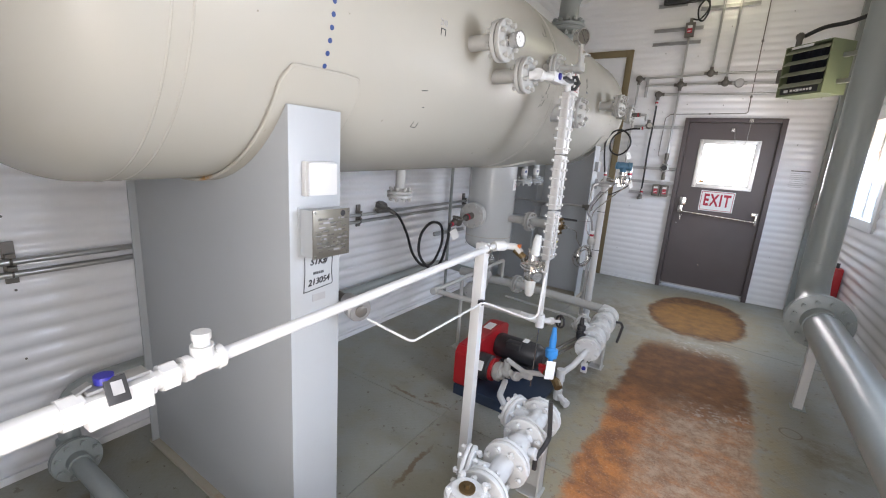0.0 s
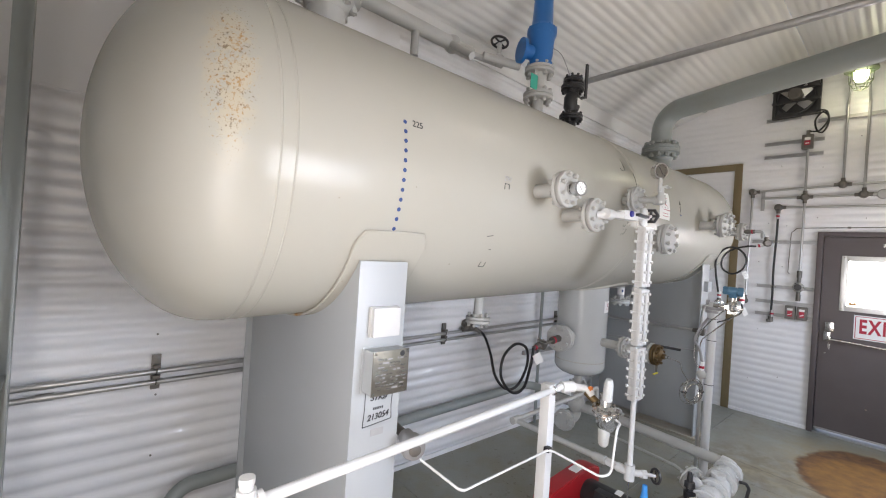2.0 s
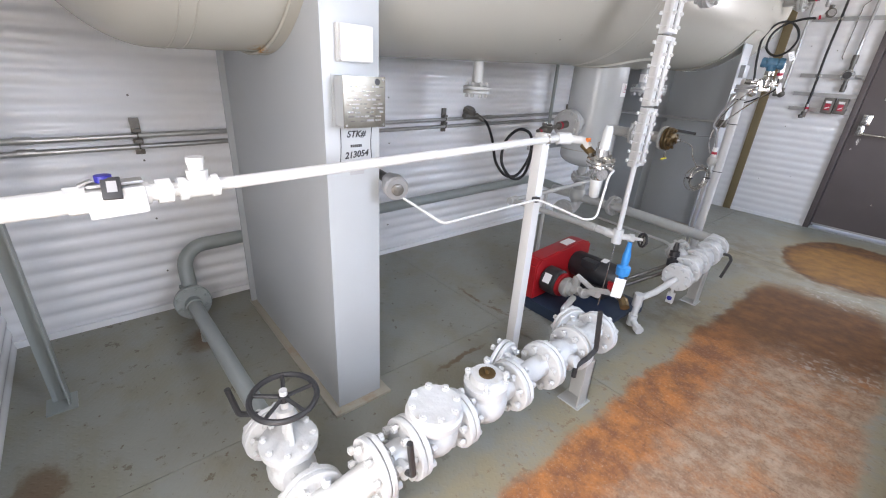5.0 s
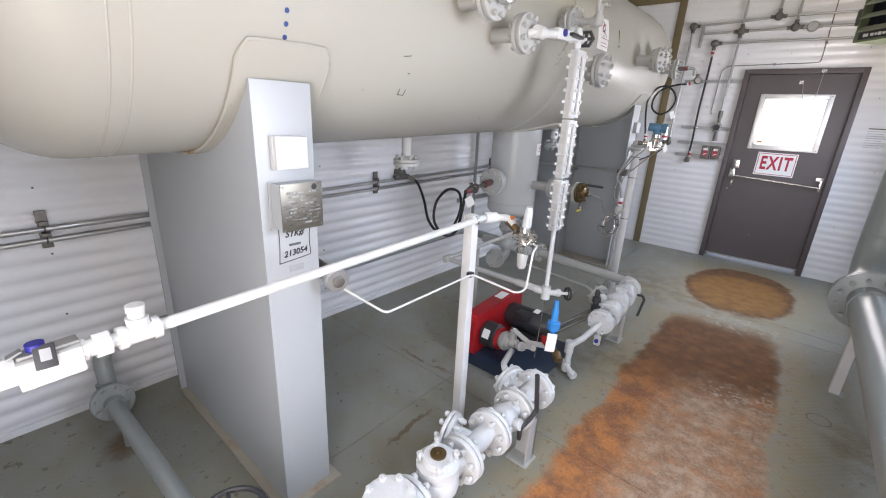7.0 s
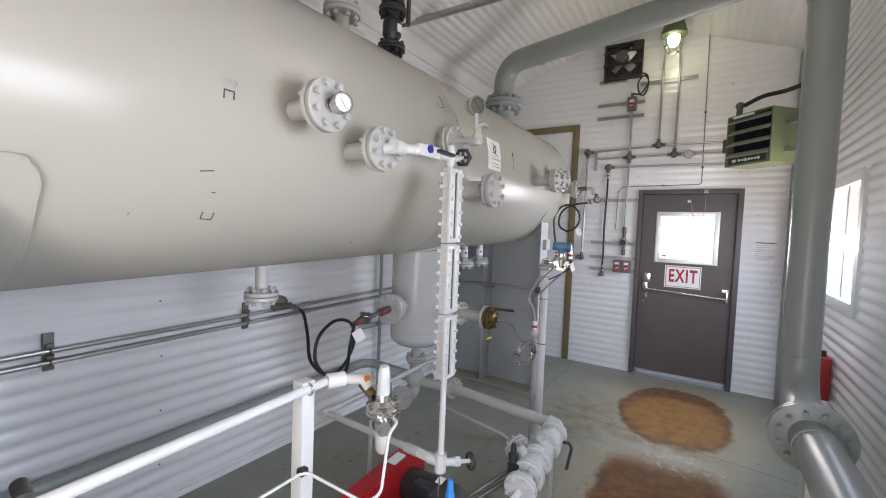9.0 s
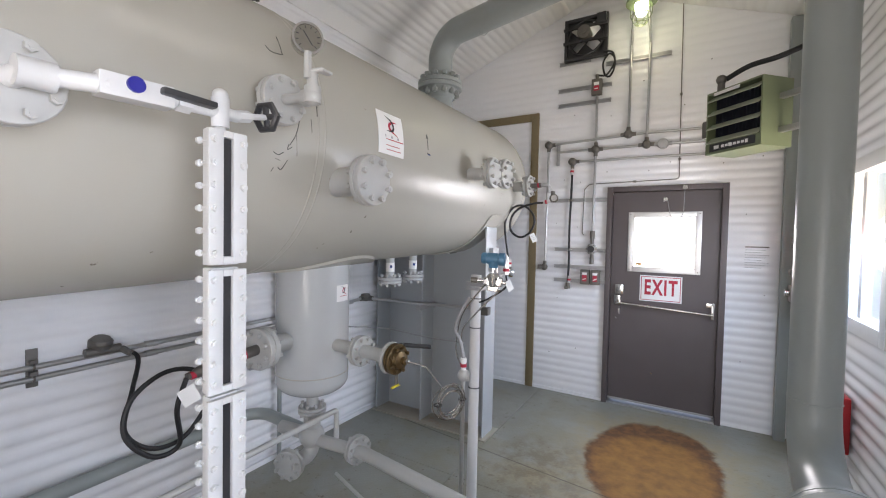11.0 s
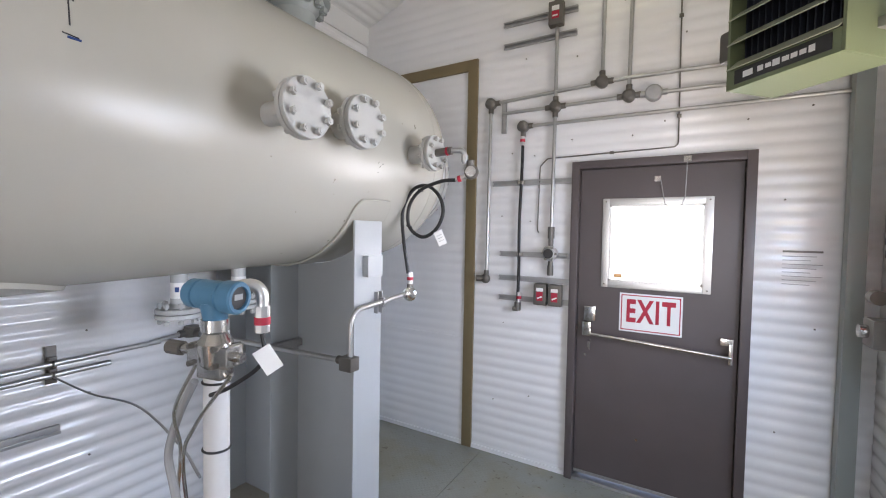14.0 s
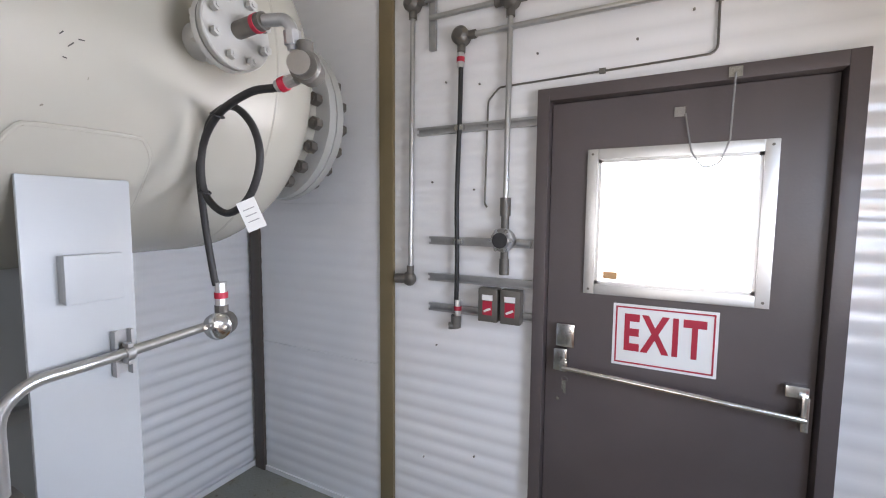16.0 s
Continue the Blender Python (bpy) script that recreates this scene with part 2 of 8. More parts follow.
def vessel_material():
    """Warm light grey gloss paint with chips and rust runs near the upper side of the near head."""
    m = mat("vessel_paint", (0.405, 0.393, 0.343), 0.25, 0, 0.055, 1.6, 0.15, 5, rvar=0.04, spec=0.32)
    nt = m.node_tree
    b = nt.nodes["Principled BSDF"]
    base = b.inputs["Base Color"].links[0].from_socket
    geo = nt.nodes.new("ShaderNodeNewGeometry")
    pos = geo.outputs["Position"]
    dst = nt.nodes.new("ShaderNodeVectorMath")
    dst.operation = "DISTANCE"
    sc = nt.nodes.new("ShaderNodeVectorMath")
    sc.operation = "MULTIPLY"
    sc.inputs[1].default_value = (0.6, 1.6, 0.45)
    nt.links.new(pos, sc.inputs[0])
    nt.links.new(sc.outputs[0], dst.inputs[0])
    dst.inputs[1].default_value = (-0.84 * 0.6, 0.49 * 1.6, 2.15 * 0.45)
    zone = ramp_mask(nt, dst.outputs["Value"], 0.15, 0.04)
    n = noise_node(nt, pos, 120, 5, 0.7)
    thr = math_node(nt, "ADD", n, math_node(nt, "MULTIPLY", zone, 0.14))
    chip = math_node(nt, "MULTIPLY", ramp_mask(nt, thr, 0.66, 0.73), ramp_mask(nt, zone, 0.05, 0.35))
    colr = mix_col(nt, ramp_mask(nt, noise_node(nt, pos, 26, 4), 0.4, 0.62), (0.36, 0.2, 0.07), (0.15, 0.11, 0.07))
    pale = math_node(nt, "MULTIPLY", ramp_mask(nt, math_node(nt, "ADD", noise_node(nt, pos, 17, 7, 0.7), math_node(nt, "MULTIPLY", zone, 0.12)), 0.5, 0.64), zone)
    out = mix_col(nt, math_node(nt, "MULTIPLY", pale, 0.3), base, (0.60, 0.47, 0.27))
    out = mix_col(nt, math_node(nt, "MULTIPLY", chip, 0.8), out, colr)
    nick = math_node(nt, "MULTIPLY", ramp_mask(nt, noise_node(nt, pos, 24, 3, 0.5), 0.735, 0.745), ramp_mask(nt, noise_node(nt, pos, 1.6, 2), 0.5, 0.56))
    out = mix_col(nt, math_node(nt, "MULTIPLY", nick, 0.8), out, (0.16, 0.14, 0.11))
    for cx, cy, cz, rr in ((-0.935, 0.905, 1.73, 0.035), (-1.3, 0.9, 1.41, 0.06), (-0.92, 0.93, 1.76, 0.03)):
        dd = nt.nodes.new("ShaderNodeVectorMath")
        dd.operation = "DISTANCE"
        nt.links.new(pos, dd.inputs[0])
        dd.inputs[1].default_value = (cx, cy, cz)
        blot = math_node(nt, "MULTIPLY", ramp_mask(nt, dd.outputs["Value"], rr, rr * 0.2), ramp_mask(nt, noise_node(nt, pos, 45, 5, 0.7), 0.42, 0.6))
        out = mix_col(nt, blot, out, (0.36, 0.19, 0.06))
    nt.links.new(out, b.inputs["Base Color"])
    return m


M_VESSEL = vessel_material()
M_BOOT = mat("boot_paint", (0.47, 0.485, 0.48), 0.22, 0, 0.04, 4, 0.12, 9, rvar=0.03)
M_GREY = mat("grey_paint", (0.42, 0.42, 0.40), 0.42, 0, 0.06, 4, 0.1, 80, (0.3, 0.2, 0.1), 0.12)
# plain grey paint with the blue of the window daylight mixed into its colour
M_SADDLE = mat("sky_tinted_saddle_paint", (0.385, 0.405, 0.415), 0.38, 0, 0.05, 2, 0.1, 60, (0.3, 0.24, 0.15), 0.1)
M_RUSTY = mat("rust_edged_paint", (0.36, 0.33, 0.27), 0.55, 0, 0.12, 5, 0.2, 40, (0.27, 0.13, 0.05), 0.8, 6)
M_PIPE = mat("pipe_paint", (0.265, 0.29, 0.278), 0.35, 0, 0.06, 4, 0.06, 50, (0.25, 0.22, 0.16), 0.15)
M_VALVE = mat("valve_paint", (0.60, 0.605, 0.60), 0.45, 0, 0.1, 14, 0.45, 60, (0.28, 0.25, 0.2), 0.5, 9)
M_WHITE = mat("white_paint", (0.56, 0.56, 0.55), 0.4, 0, 0.06, 8, 0.1, 70, (0.45, 0.4, 0.3), 0.2, 8)
M_WALL = mat("white_sheet_steel", (0.78, 0.78, 0.785), 0.12, 0, 0.03, 1.2, 0.08, 9, (0.5, 0.48, 0.42), 0.15, 1.5, 0.06)
M_CEIL = mat("ceiling_sheet_steel", (0.74, 0.74, 0.72), 0.35, 0, 0.03, 1.0, 0.05, 12, (0.5, 0.47, 0.4), 0.15, 1.5, 0.06)
M_FLOOR = floor_material()
# door brown lifted so that the haze lying over it is in the colour
M_DOOR = mat("hazed_brown_door_paint", (0.088, 0.071, 0.071), 0.4, 0, 0.15, 5, 0.1, 90, (0.09, 0.08, 0.075), 0.3, 6)
M_TRIM2 = mat("darker_brown_trim", (0.085, 0.07, 0.06), 0.5, 0, 0.08, 8, 0.05, 60)
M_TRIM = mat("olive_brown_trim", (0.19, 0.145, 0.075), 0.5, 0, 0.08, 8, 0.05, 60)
M_ALU = mat("brushed_aluminium", (0.62, 0.62, 0.61), 0.36, 0.9, 0.05, 30, 0.05, 200)
M_GALV = mat("galvanised_steel", (0.42, 0.42, 0.42), 0.42, 0.8, 0.18, 25, 0.1, 120)
M_EMT = mat("steel_conduit", (0.50, 0.50, 0.49), 0.33, 0.85, 0.1, 20, 0.05, 120)
M_IRON = mat("cast_grey_fitting", (0.15, 0.14, 0.125), 0.45, 0.5, 0.15, 25, 0.2, 120, (0.12, 0.1, 0.08), 0.3)
M_BLACK = mat("black_rubber", (0.016, 0.016, 0.017), 0.5, 0, 0.2, 20, 0.1, 120)
M_BLACKP = mat("black_paint", (0.03, 0.03, 0.032), 0.38, 0, 0.15, 15, 0.1, 80, (0.1, 0.09, 0.08), 0.25)
M_RED = mat("red_paint", (0.36, 0.012, 0.016), 0.36, 0, 0.1, 8, 0.06, 60)
M_BLUE = mat("blue_paint", (0.012, 0.13, 0.38), 0.35, 0, 0.1, 8, 0.1, 60)
M_LBLUE = mat("bright_blue_paint", (0.03, 0.24, 0.6), 0.4, 0, 0.08, 12, 0.1, 60)
M_TXBLUE = mat("transmitter_blue", (0.06, 0.17, 0.27), 0.42, 0, 0.1, 14, 0.2, 90)
M_NAVY = mat("navy_base_paint", (0.025, 0.04, 0.07), 0.45, 0, 0.1, 10, 0.1, 60)
M_BRASS = mat("dull_brass", (0.17, 0.115, 0.055), 0.45, 0.8, 0.15, 20, 0.1, 90, (0.1, 0.08, 0.05), 0.3)
M_STEEL = mat("stainless_steel", (0.58, 0.57, 0.55), 0.2, 0.95, 0.08, 20, 0.05, 100)
M_CHROME = mat("polished_steel", (0.7, 0.7, 0.7), 0.15, 1, 0.05, 20)
M_HEAT = mat("heater_green", (0.15, 0.18, 0.10), 0.4, 0, 0.08, 6, 0.05, 60)
M_FIN = mat("dark_fin", (0.035, 0.04, 0.055), 0.45, 0.4, 0.2, 30)
M_LOUVRE = mat("heater_louvre_paint", (0.36, 0.38, 0.29), 0.4, 0, 0.06, 6)
M_PAPER = mat("white_paper", (0.78, 0.78, 0.76), 0.6, 0, 0.03, 10)
M_INK = mat("black_ink", (0.02, 0.02, 0.022), 0.6, 0, 0.1, 40)
M_RUN = mat("dried_black_run", (0.05, 0.047, 0.04), 0.5, 0, 0.3, 60)
M_FADED = mat("faded_grey_ink", (0.35, 0.35, 0.35), 0.6, 0, 0.1, 40)
M_REDINK = mat("red_ink", (0.42, 0.015, 0.04), 0.5, 0, 0.05, 20)
M_BLUEINK = mat("blue_marker_ink", (0.012, 0.045, 0.17), 0.5, 0, 0.1, 20)
M_BLUECAP = mat("blue_plastic", (0.02, 0.02, 0.22), 0.35, 0, 0.1, 20)
M_ORANGE = mat("orange_vinyl", (0.72, 0.10, 0.03), 0.4, 0, 0.08, 12, 0.3, 20)
M_GREEN = mat("green_tag", (0.03, 0.36, 0.26), 0.45, 0, 0.05, 12)
M_YELLOW = mat("yellow_tape", (0.7, 0.6, 0.05), 0.5)
M_ORGTAG = mat("orange_handle", (0.6, 0.16, 0.03), 0.45)
M_TAN = mat("cork_tan", (0.45, 0.26, 0.12), 0.6)
M_PLATE = mat("etched_nameplate", (0.25, 0.235, 0.20), 0.3, 0.85, 0.1, 40, 0.2, 200)
M_WIREB = mat("cable_grey", (0.3, 0.3, 0.3), 0.5)
M_GROUND = mat("gravel_ground", (0.42, 0.41, 0.38), 0.9, 0, 0.2, 2, 0.4, 20)


def glass_material():
    m = bpy.data.materials.new("window_glass")
    m.use_nodes = True
    b = m.node_tree.nodes["Principled BSDF"]
    b.inputs["Base Color"].default_value = (0.95, 0.97, 0.97, 1)
    b.inputs["Roughness"].default_value = 0.02
    b.inputs["Transmission Weight"].default_value = 1
    b.inputs["IOR"].default_value = 1.45
    return m


def glow_material(name, col, strength):
    m = bpy.data.materials.new(name)
    m.use_nodes = True
    b = m.node_tree.nodes["Principled BSDF"]
    b.inputs["Base Color"].default_value = (0.8, 0.8, 0.8, 1)
    b.inputs["Emission Color"].default_value = (*col, 1)
    b.inputs["Emission Strength"].default_value = strength
    return m


M_GLASS = glass_material()
M_BULB = glow_material("lit_bulb", (0.85, 1.0, 0.62), 9.0)
M_STRIP = glow_material("strip_diffuser", (1.0, 0.96, 0.84), 11.0)

# ---- mesh helpers ----


def finish(bm, name, material, parent=None, label="", sharp=35):
    me = bpy.data.meshes.new(name)
    bmesh.ops.recalc_face_normals(bm, faces=bm.faces)
    lim = radians(sharp)
    for f in bm.faces:
        f.smooth = True
    for e in bm.edges:
        if len(e.link_faces) == 2 and e.calc_face_angle(0) > lim:
            e.smooth = False
    bm.to_mesh(me)
    bm.free()
    if isinstance(material, (list, tuple)):
        for x in material:
            me.materials.append(x)
    else:
        me.materials.append(material)
    ob = new(name, me)
    if parent is not None:
        ob.parent = parent
    if label:
        ob["label"] = label
    return ob


def part(name, bm, material, parent, label=""):
    """Links a bmesh, drawn in world metres, as one mesh under a thing or a part."""
    ob = finish(bm, name, material, None, label)
    ob.parent = parent
    ob.matrix_parent_inverse = parent.matrix_world.inverted()
    return ob


def thing(name, place, label, category, group="", kind=""):
    ob = new(name)
    ob.empty_display_size = 0.1
    ob.matrix_world = Matrix.Translation(place)
    ob.location = place
    bpy.context.view_layer.update()
    return tagged(ob, label, category, group, kind)


def solo(name, bm, material, label, category, group="", kind=""):
    return tagged(finish(bm, name, material), label, category, group, kind)


def B(*fs):
    bm = bmesh.new()
    for f in fs:
        f(bm)
    return bm


def box(lo, hi, bev=0.0):
    def f(bm):
        c = [(a + b) / 2 for a, b in zip(lo, hi)]
        s = [abs(b - a) for a, b in zip(lo, hi)]
        r = bmesh.ops.create_cube(bm, size=1, matrix=Matrix.Translation(c) @ Matrix.Diagonal((*s, 1)))
        if bev:
            es = list({e for v in r["verts"] for e in v.link_edges})
            bmesh.ops.bevel(bm, geom=es, offset=min(bev, min(s) * 0.45), segments=2, affect="EDGES", profile=0.7)
    return f


def obox(m, size, bev=0.0):
    """A box in the frame m."""
    def f(bm):
        r = bmesh.ops.create_cube(bm, size=1, matrix=m @ Matrix.Diagonal((*size, 1)))
        if bev:
            es = list({e for v in r["verts"] for e in v.link_edges})
            bmesh.ops.bevel(bm, geom=es, offset=min(bev, min(size) * 0.45), segments=2, affect="EDGES", profile=0.7)
    return f


def axis_frame(p, d):
    d = Vector(d).normalized()
    return Matrix.Translation(p) @ d.to_track_quat("Z", "Y").to_matrix().to_4x4()


def rod(p, q, r, seg=20, r2=None):
    def f(bm):
        a, b = Vector(p), Vector(q)
        m = axis_frame((a + b) / 2, b - a)
        bmesh.ops.create_cone(bm, cap_ends=True, segments=seg, radius1=r, radius2=r if r2 is None else r2, depth=(b - a).length, matrix=m)
    return f


def ball(p, r, sx=1, sy=1, sz=1, u=18, v=12):
    def f(bm):
        bmesh.ops.create_uvsphere(bm, u_segments=u, v_segments=v, radius=r, matrix=Matrix.Translation(p) @ Matrix.Diagonal((sx, sy, sz, 1)))
    return f


def lathe(p, d, prof, seg=28):
    """Turns (along, radius) pairs about the axis d from p."""
    def f(bm):
        m = axis_frame(p, d)
        rings = []
        for h, r in prof:
            if r < 1e-5:
                rings.append([bm.verts.new(m @ Vector((0, 0, h)))])
            else:
                rings.append([bm.verts.new(m @ Vector((r * math.cos(2 * math.pi * i / seg), r * math.sin(2 * math.pi * i / seg), h))) for i in range(seg)])
        for a, b in zip(rings, rings[1:]):
            for i in range(seg):
                j = (i + 1) % seg
                if len(a) == 1 and len(b) > 1:
                    bm.faces.new((a[0], b[i], b[j]))
                elif len(b) == 1 and len(a) > 1:
                    bm.faces.new((a[i], b[0], a[j]))
                elif len(a) > 1:
                    bm.faces.new((a[i], b[i], b[j], a[j]))
        for ring in (rings[0], rings[-1]):
            if len(ring) > 2:
                bm.faces.new(ring)
    return f


def rounded(pts, r, n=6):
    """The line through pts with each bend rounded to radius r."""
    P = [Vector(p) for p in pts]
    out = [P[0]]
    for a, b, c in zip(P, P[1:], P[2:]):
        u, v = (a - b).normalized(), (c - b).normalized()
        ang = u.angle(v)
        if ang > math.pi - 0.02:
            out.append(b)
            continue
        t = min(r / math.tan(ang / 2), (a - b).length * 0.49, (c - b).length * 0.49)
        rr = t * math.tan(ang / 2)
        mid = (u + v).normalized()
        cen = b + mid * (rr / math.sin(ang / 2))
        s, e = b + u * t - cen, b + v * t - cen
        for i in range(n + 1):
            k = i / n
            w = s.angle(e)
            q = (s * math.sin((1 - k) * w) + e * math.sin(k * w)) / math.sin(w) if w > 1e-4 else s
            out.append(cen + q)
    out.append(P[-1])
    return out


def spline(pts, n=8):
    """A smooth curve through pts."""
    P = [Vector(p) for p in pts]
    P = [P[0] * 2 - P[1]] + P + [P[-1] * 2 - P[-2]]
    out = []
    for a, b, c, d in zip(P, P[1:], P[2:], P[3:]):
        for i in range(n):
            t = i / n
            out.append(0.5 * (2 * b + (c - a) * t + (2 * a - 5 * b + 4 * c - d) * t * t + (3 * b - a - 3 * c + d) * t ** 3))
    out.append(P[-2])
    return out


def sweep(line, r, seg=14):
    """A round bar along a line of points."""
    def f(bm):
        P = [Vector(p) for p in line]
        Q = [P[0]]
        for p in P[1:]:
            if (p - Q[-1]).length > 1e-5:
                Q.append(p)
        tang = []
        for i in range(len(Q)):
            a = Q[max(0, i - 1)]
            b = Q[min(len(Q) - 1, i + 1)]
            tang.append((b - a).normalized())
        n = tang[0].orthogonal().normalized()
        rings = []
        for i, (p, t) in enumerate(zip(Q, tang)):
            n = (n - t * n.dot(t)).normalized()
            w = t.cross(n)
            rings.append([bm.verts.new(p + r * (math.cos(2 * math.pi * k / seg) * n + math.sin(2 * math.pi * k / seg) * w)) for k in range(seg)])
        for a, b in zip(rings, rings[1:]):
            for k in range(seg):
                bm.faces.new((a[k], a[(k + 1) % seg], b[(k + 1) % seg], b[k]))
        bm.faces.new(rings[0])
        bm.faces.new(list(reversed(rings[-1])))
    return f


def pipe(pts, r, bend=0.1, seg=16, n=6):
    return sweep(rounded(pts, bend, n), r, seg)


def ringbar(p, d, R, r, seg=28, sides=10):
    def f(bm):
        m = axis_frame(p, d)
        rings = []
        for i in range(seg):
            a = 2 * math.pi * i / seg
            c = Vector((math.cos(a), math.sin(a), 0))
            rings.append([bm.verts.new(m @ (c * (R + r * math.cos(2 * math.pi * k / sides)) + Vector((0, 0, r * math.sin(2 * math.pi * k / sides))))) for k in range(sides)])
        for i in range(seg):
            a, b = rings[i], rings[(i + 1) % seg]
            for k in range(sides):
                bm.faces.new((a[k], b[k], b[(k + 1) % sides], a[(k + 1) % sides]))
    return f


BOLTS = {}


def bolt_mesh(size, length, tone):
    """A stud with a hexagon nut at each end, centred, along z."""
    key = (round(size, 4), round(length, 3), tone)
    if key not in BOLTS:
        bm = bmesh.new()
        for s in (-1, 1):
            bmesh.ops.create_cone(bm, cap_ends=True, segments=6, radius1=size * 1.12, radius2=size * 1.12, depth=size * 1.25, matrix=Matrix.Translation((0, 0, s * (length / 2 - size * 0.9))))
        bmesh.ops.create_cone(bm, cap_ends=True, segments=8, radius1=size * 0.55, radius2=size * 0.55, depth=length, matrix=Matrix.Identity(4))
        me = bpy.data.meshes.new("bolt")
        bm.to_mesh(me)
        bm.free()
        BOLTS[key] = me
    return BOLTS[key]


def bolts(parent, p, d, R, n, size, length, material, turn=0.5):
    m = axis_frame(p, d)
    me = bolt_mesh(size, length, material.name)
    if not me.materials:
        me.materials.append(material)
    inv = parent.matrix_world.inverted()
    for i in range(n):
        a = 2 * math.pi * (i + turn) / n
        o = new("bolt", me)
        o.parent = parent
        o.matrix_parent_inverse = inv
        o.matrix_basis = m @ Matrix.Translation((R * math.cos(a), R * math.sin(a), 0))


def flange_pair(owner, p, d, R, th, nb, material, name="flange", gap=0.004, size=None, label="", neck=None, bolt_mat=None, ring=0.78):
    """Two bolted discs with a gasket gap at p across d, as one part with its bolts under it."""
    d = Vector(d).normalized()
    a = Vector(p)
    fs = [lathe(a - d * (gap / 2 + th), d, [(0, 0.0), (0, R * 0.97), (0.003, R), (th - 0.002, R), (th, R * 0.985), (th, 0.0)]),
          lathe(a + d * (gap / 2), d, [(0, 0.0), (0, R * 0.985), (0.002, R), (th - 0.003, R), (th, R * 0.97), (th, 0.0)]),
          rod(a - d * gap, a + d * gap, R * 0.72, 20)]
    if neck:
        for s, (nr, nl) in zip((-1, 1), neck):
            if nl:
                b0 = a + d * s * (gap / 2 + th)
                fs.append(rod(b0, b0 + d * s * nl, nr * 1.5, 20, nr))
    f = part(name, B(*fs), material, owner, label)
    bolts(f, a, d, R * ring, nb, size or R * 0.12, 2 * th + gap + (R * 0.56 if R < 0.3 else 0.11), bolt_mat or material)
    return f


def single_flange(owner, p, d, R, th, material, name="flange"):
    return part(name, B(lathe(p, d, [(0, 0.0), (0, R * 0.97), (0.003, R), (th - 0.003, R), (th, R * 0.97), (th, 0.0)])), material, owner)


def words(text, m, size, material, parent, name="lettering", extrude=0.0006, align="CENTER", bold=0.0, wide=1.0, slant=0.0, gap=1.0):
    c = bpy.data.curves.new(name, "FONT")
    c.body, c.size, c.extrude, c.align_x, c.align_y, c.offset = text, size, extrude, align, "CENTER", bold
    c.shear, c.space_character = slant, gap
    c.materials.append(material)
    o = new(name, c)
    o.parent = parent
    o.matrix_parent_inverse = parent.matrix_world.inverted()
    o.matrix_basis = m @ Matrix.Diagonal((wide, 1, 1, 1))
    return o


def face_frame(p, normal, up=(0, 0, 1)):
    """x to the right as read, y up, z out of the face."""
    z = Vector(normal).normalized()
    x = Vector(up).cross(z).normalized()
    y = z.cross(x)
    m = Matrix((x, y, z)).transposed().to_4x4()
    m.translation = p
    return m

# ---- structure ----
PITCH, AMP = 0.078, 0.0034


def gable(x):
    return EAVE + (RIDGE - EAVE) * (1 - abs(x - XR) / (X1 - XR))


def rib(z):
    """Shallow rolled ribs: broad crowns with narrower valleys."""
    s = math.cos(2 * math.pi * z / PITCH)
    return AMP * (1.35 * s - 0.35 * s * s)


def wall_mesh(origin, u, n, patches, thick, clip=None, deep=1.0):
    """Ribbed sheet on the inside, flat cladding outside. patches: (u0, u1, z0, z1)."""
    bm = bmesh.new()
    O, U, N = Vector(origin), Vector(u), Vector(n)
    for u0, u1, z0, z1 in patches:
        zs = [z0]
        k = math.ceil(z0 / (PITCH / 7) + 1e-6)
        while k * PITCH / 7 < z1 - 1e-6:
            zs.append(k * PITCH / 7)
            k += 1
        zs.append(z1)
        prev = None
        for z in zs:
            a, b = (u0, u1) if clip is None else clip(u0, u1, z)
            if b - a < 1e-4:
                prev = None
                continue
            row = [bm.verts.new(O + U * a + N * (deep * rib(z)) + Vector((0, 0, z))), bm.verts.new(O + U * b + N * (deep * rib(z)) + Vector((0, 0, z))),
                   bm.verts.new(O + U * a - N * thick + Vector((0, 0, z))), bm.verts.new(O + U * b - N * thick + Vector((0, 0, z)))]
            if prev is None:
                bm.faces.new((row[0], row[1], row[3], row[2]))
            else:
                bm.faces.new((prev[0], prev[1], row[1], row[0]))
                bm.faces.new((prev[2], prev[3], row[3], row[2]))
                bm.faces.new((prev[0], row[0], row[2], prev[2]))
                bm.faces.new((prev[1], row[1], row[3], prev[3]))
            prev = row
        if prev:
            bm.faces.new((prev[0], prev[1], prev[3], prev[2]))
    return bm


def structure(name, bm, material, label, category):
    return tagged(finish(bm, name, material, sharp=50), label, category, kind="structure")


def gclip(u0, u1, z):
    if z <= EAVE:
        return u0, u1
    k = (RIDGE - z) / (RIDGE - EAVE) * (X1 - XR)
    return max(u0, XR - k), min(u1, XR + k)


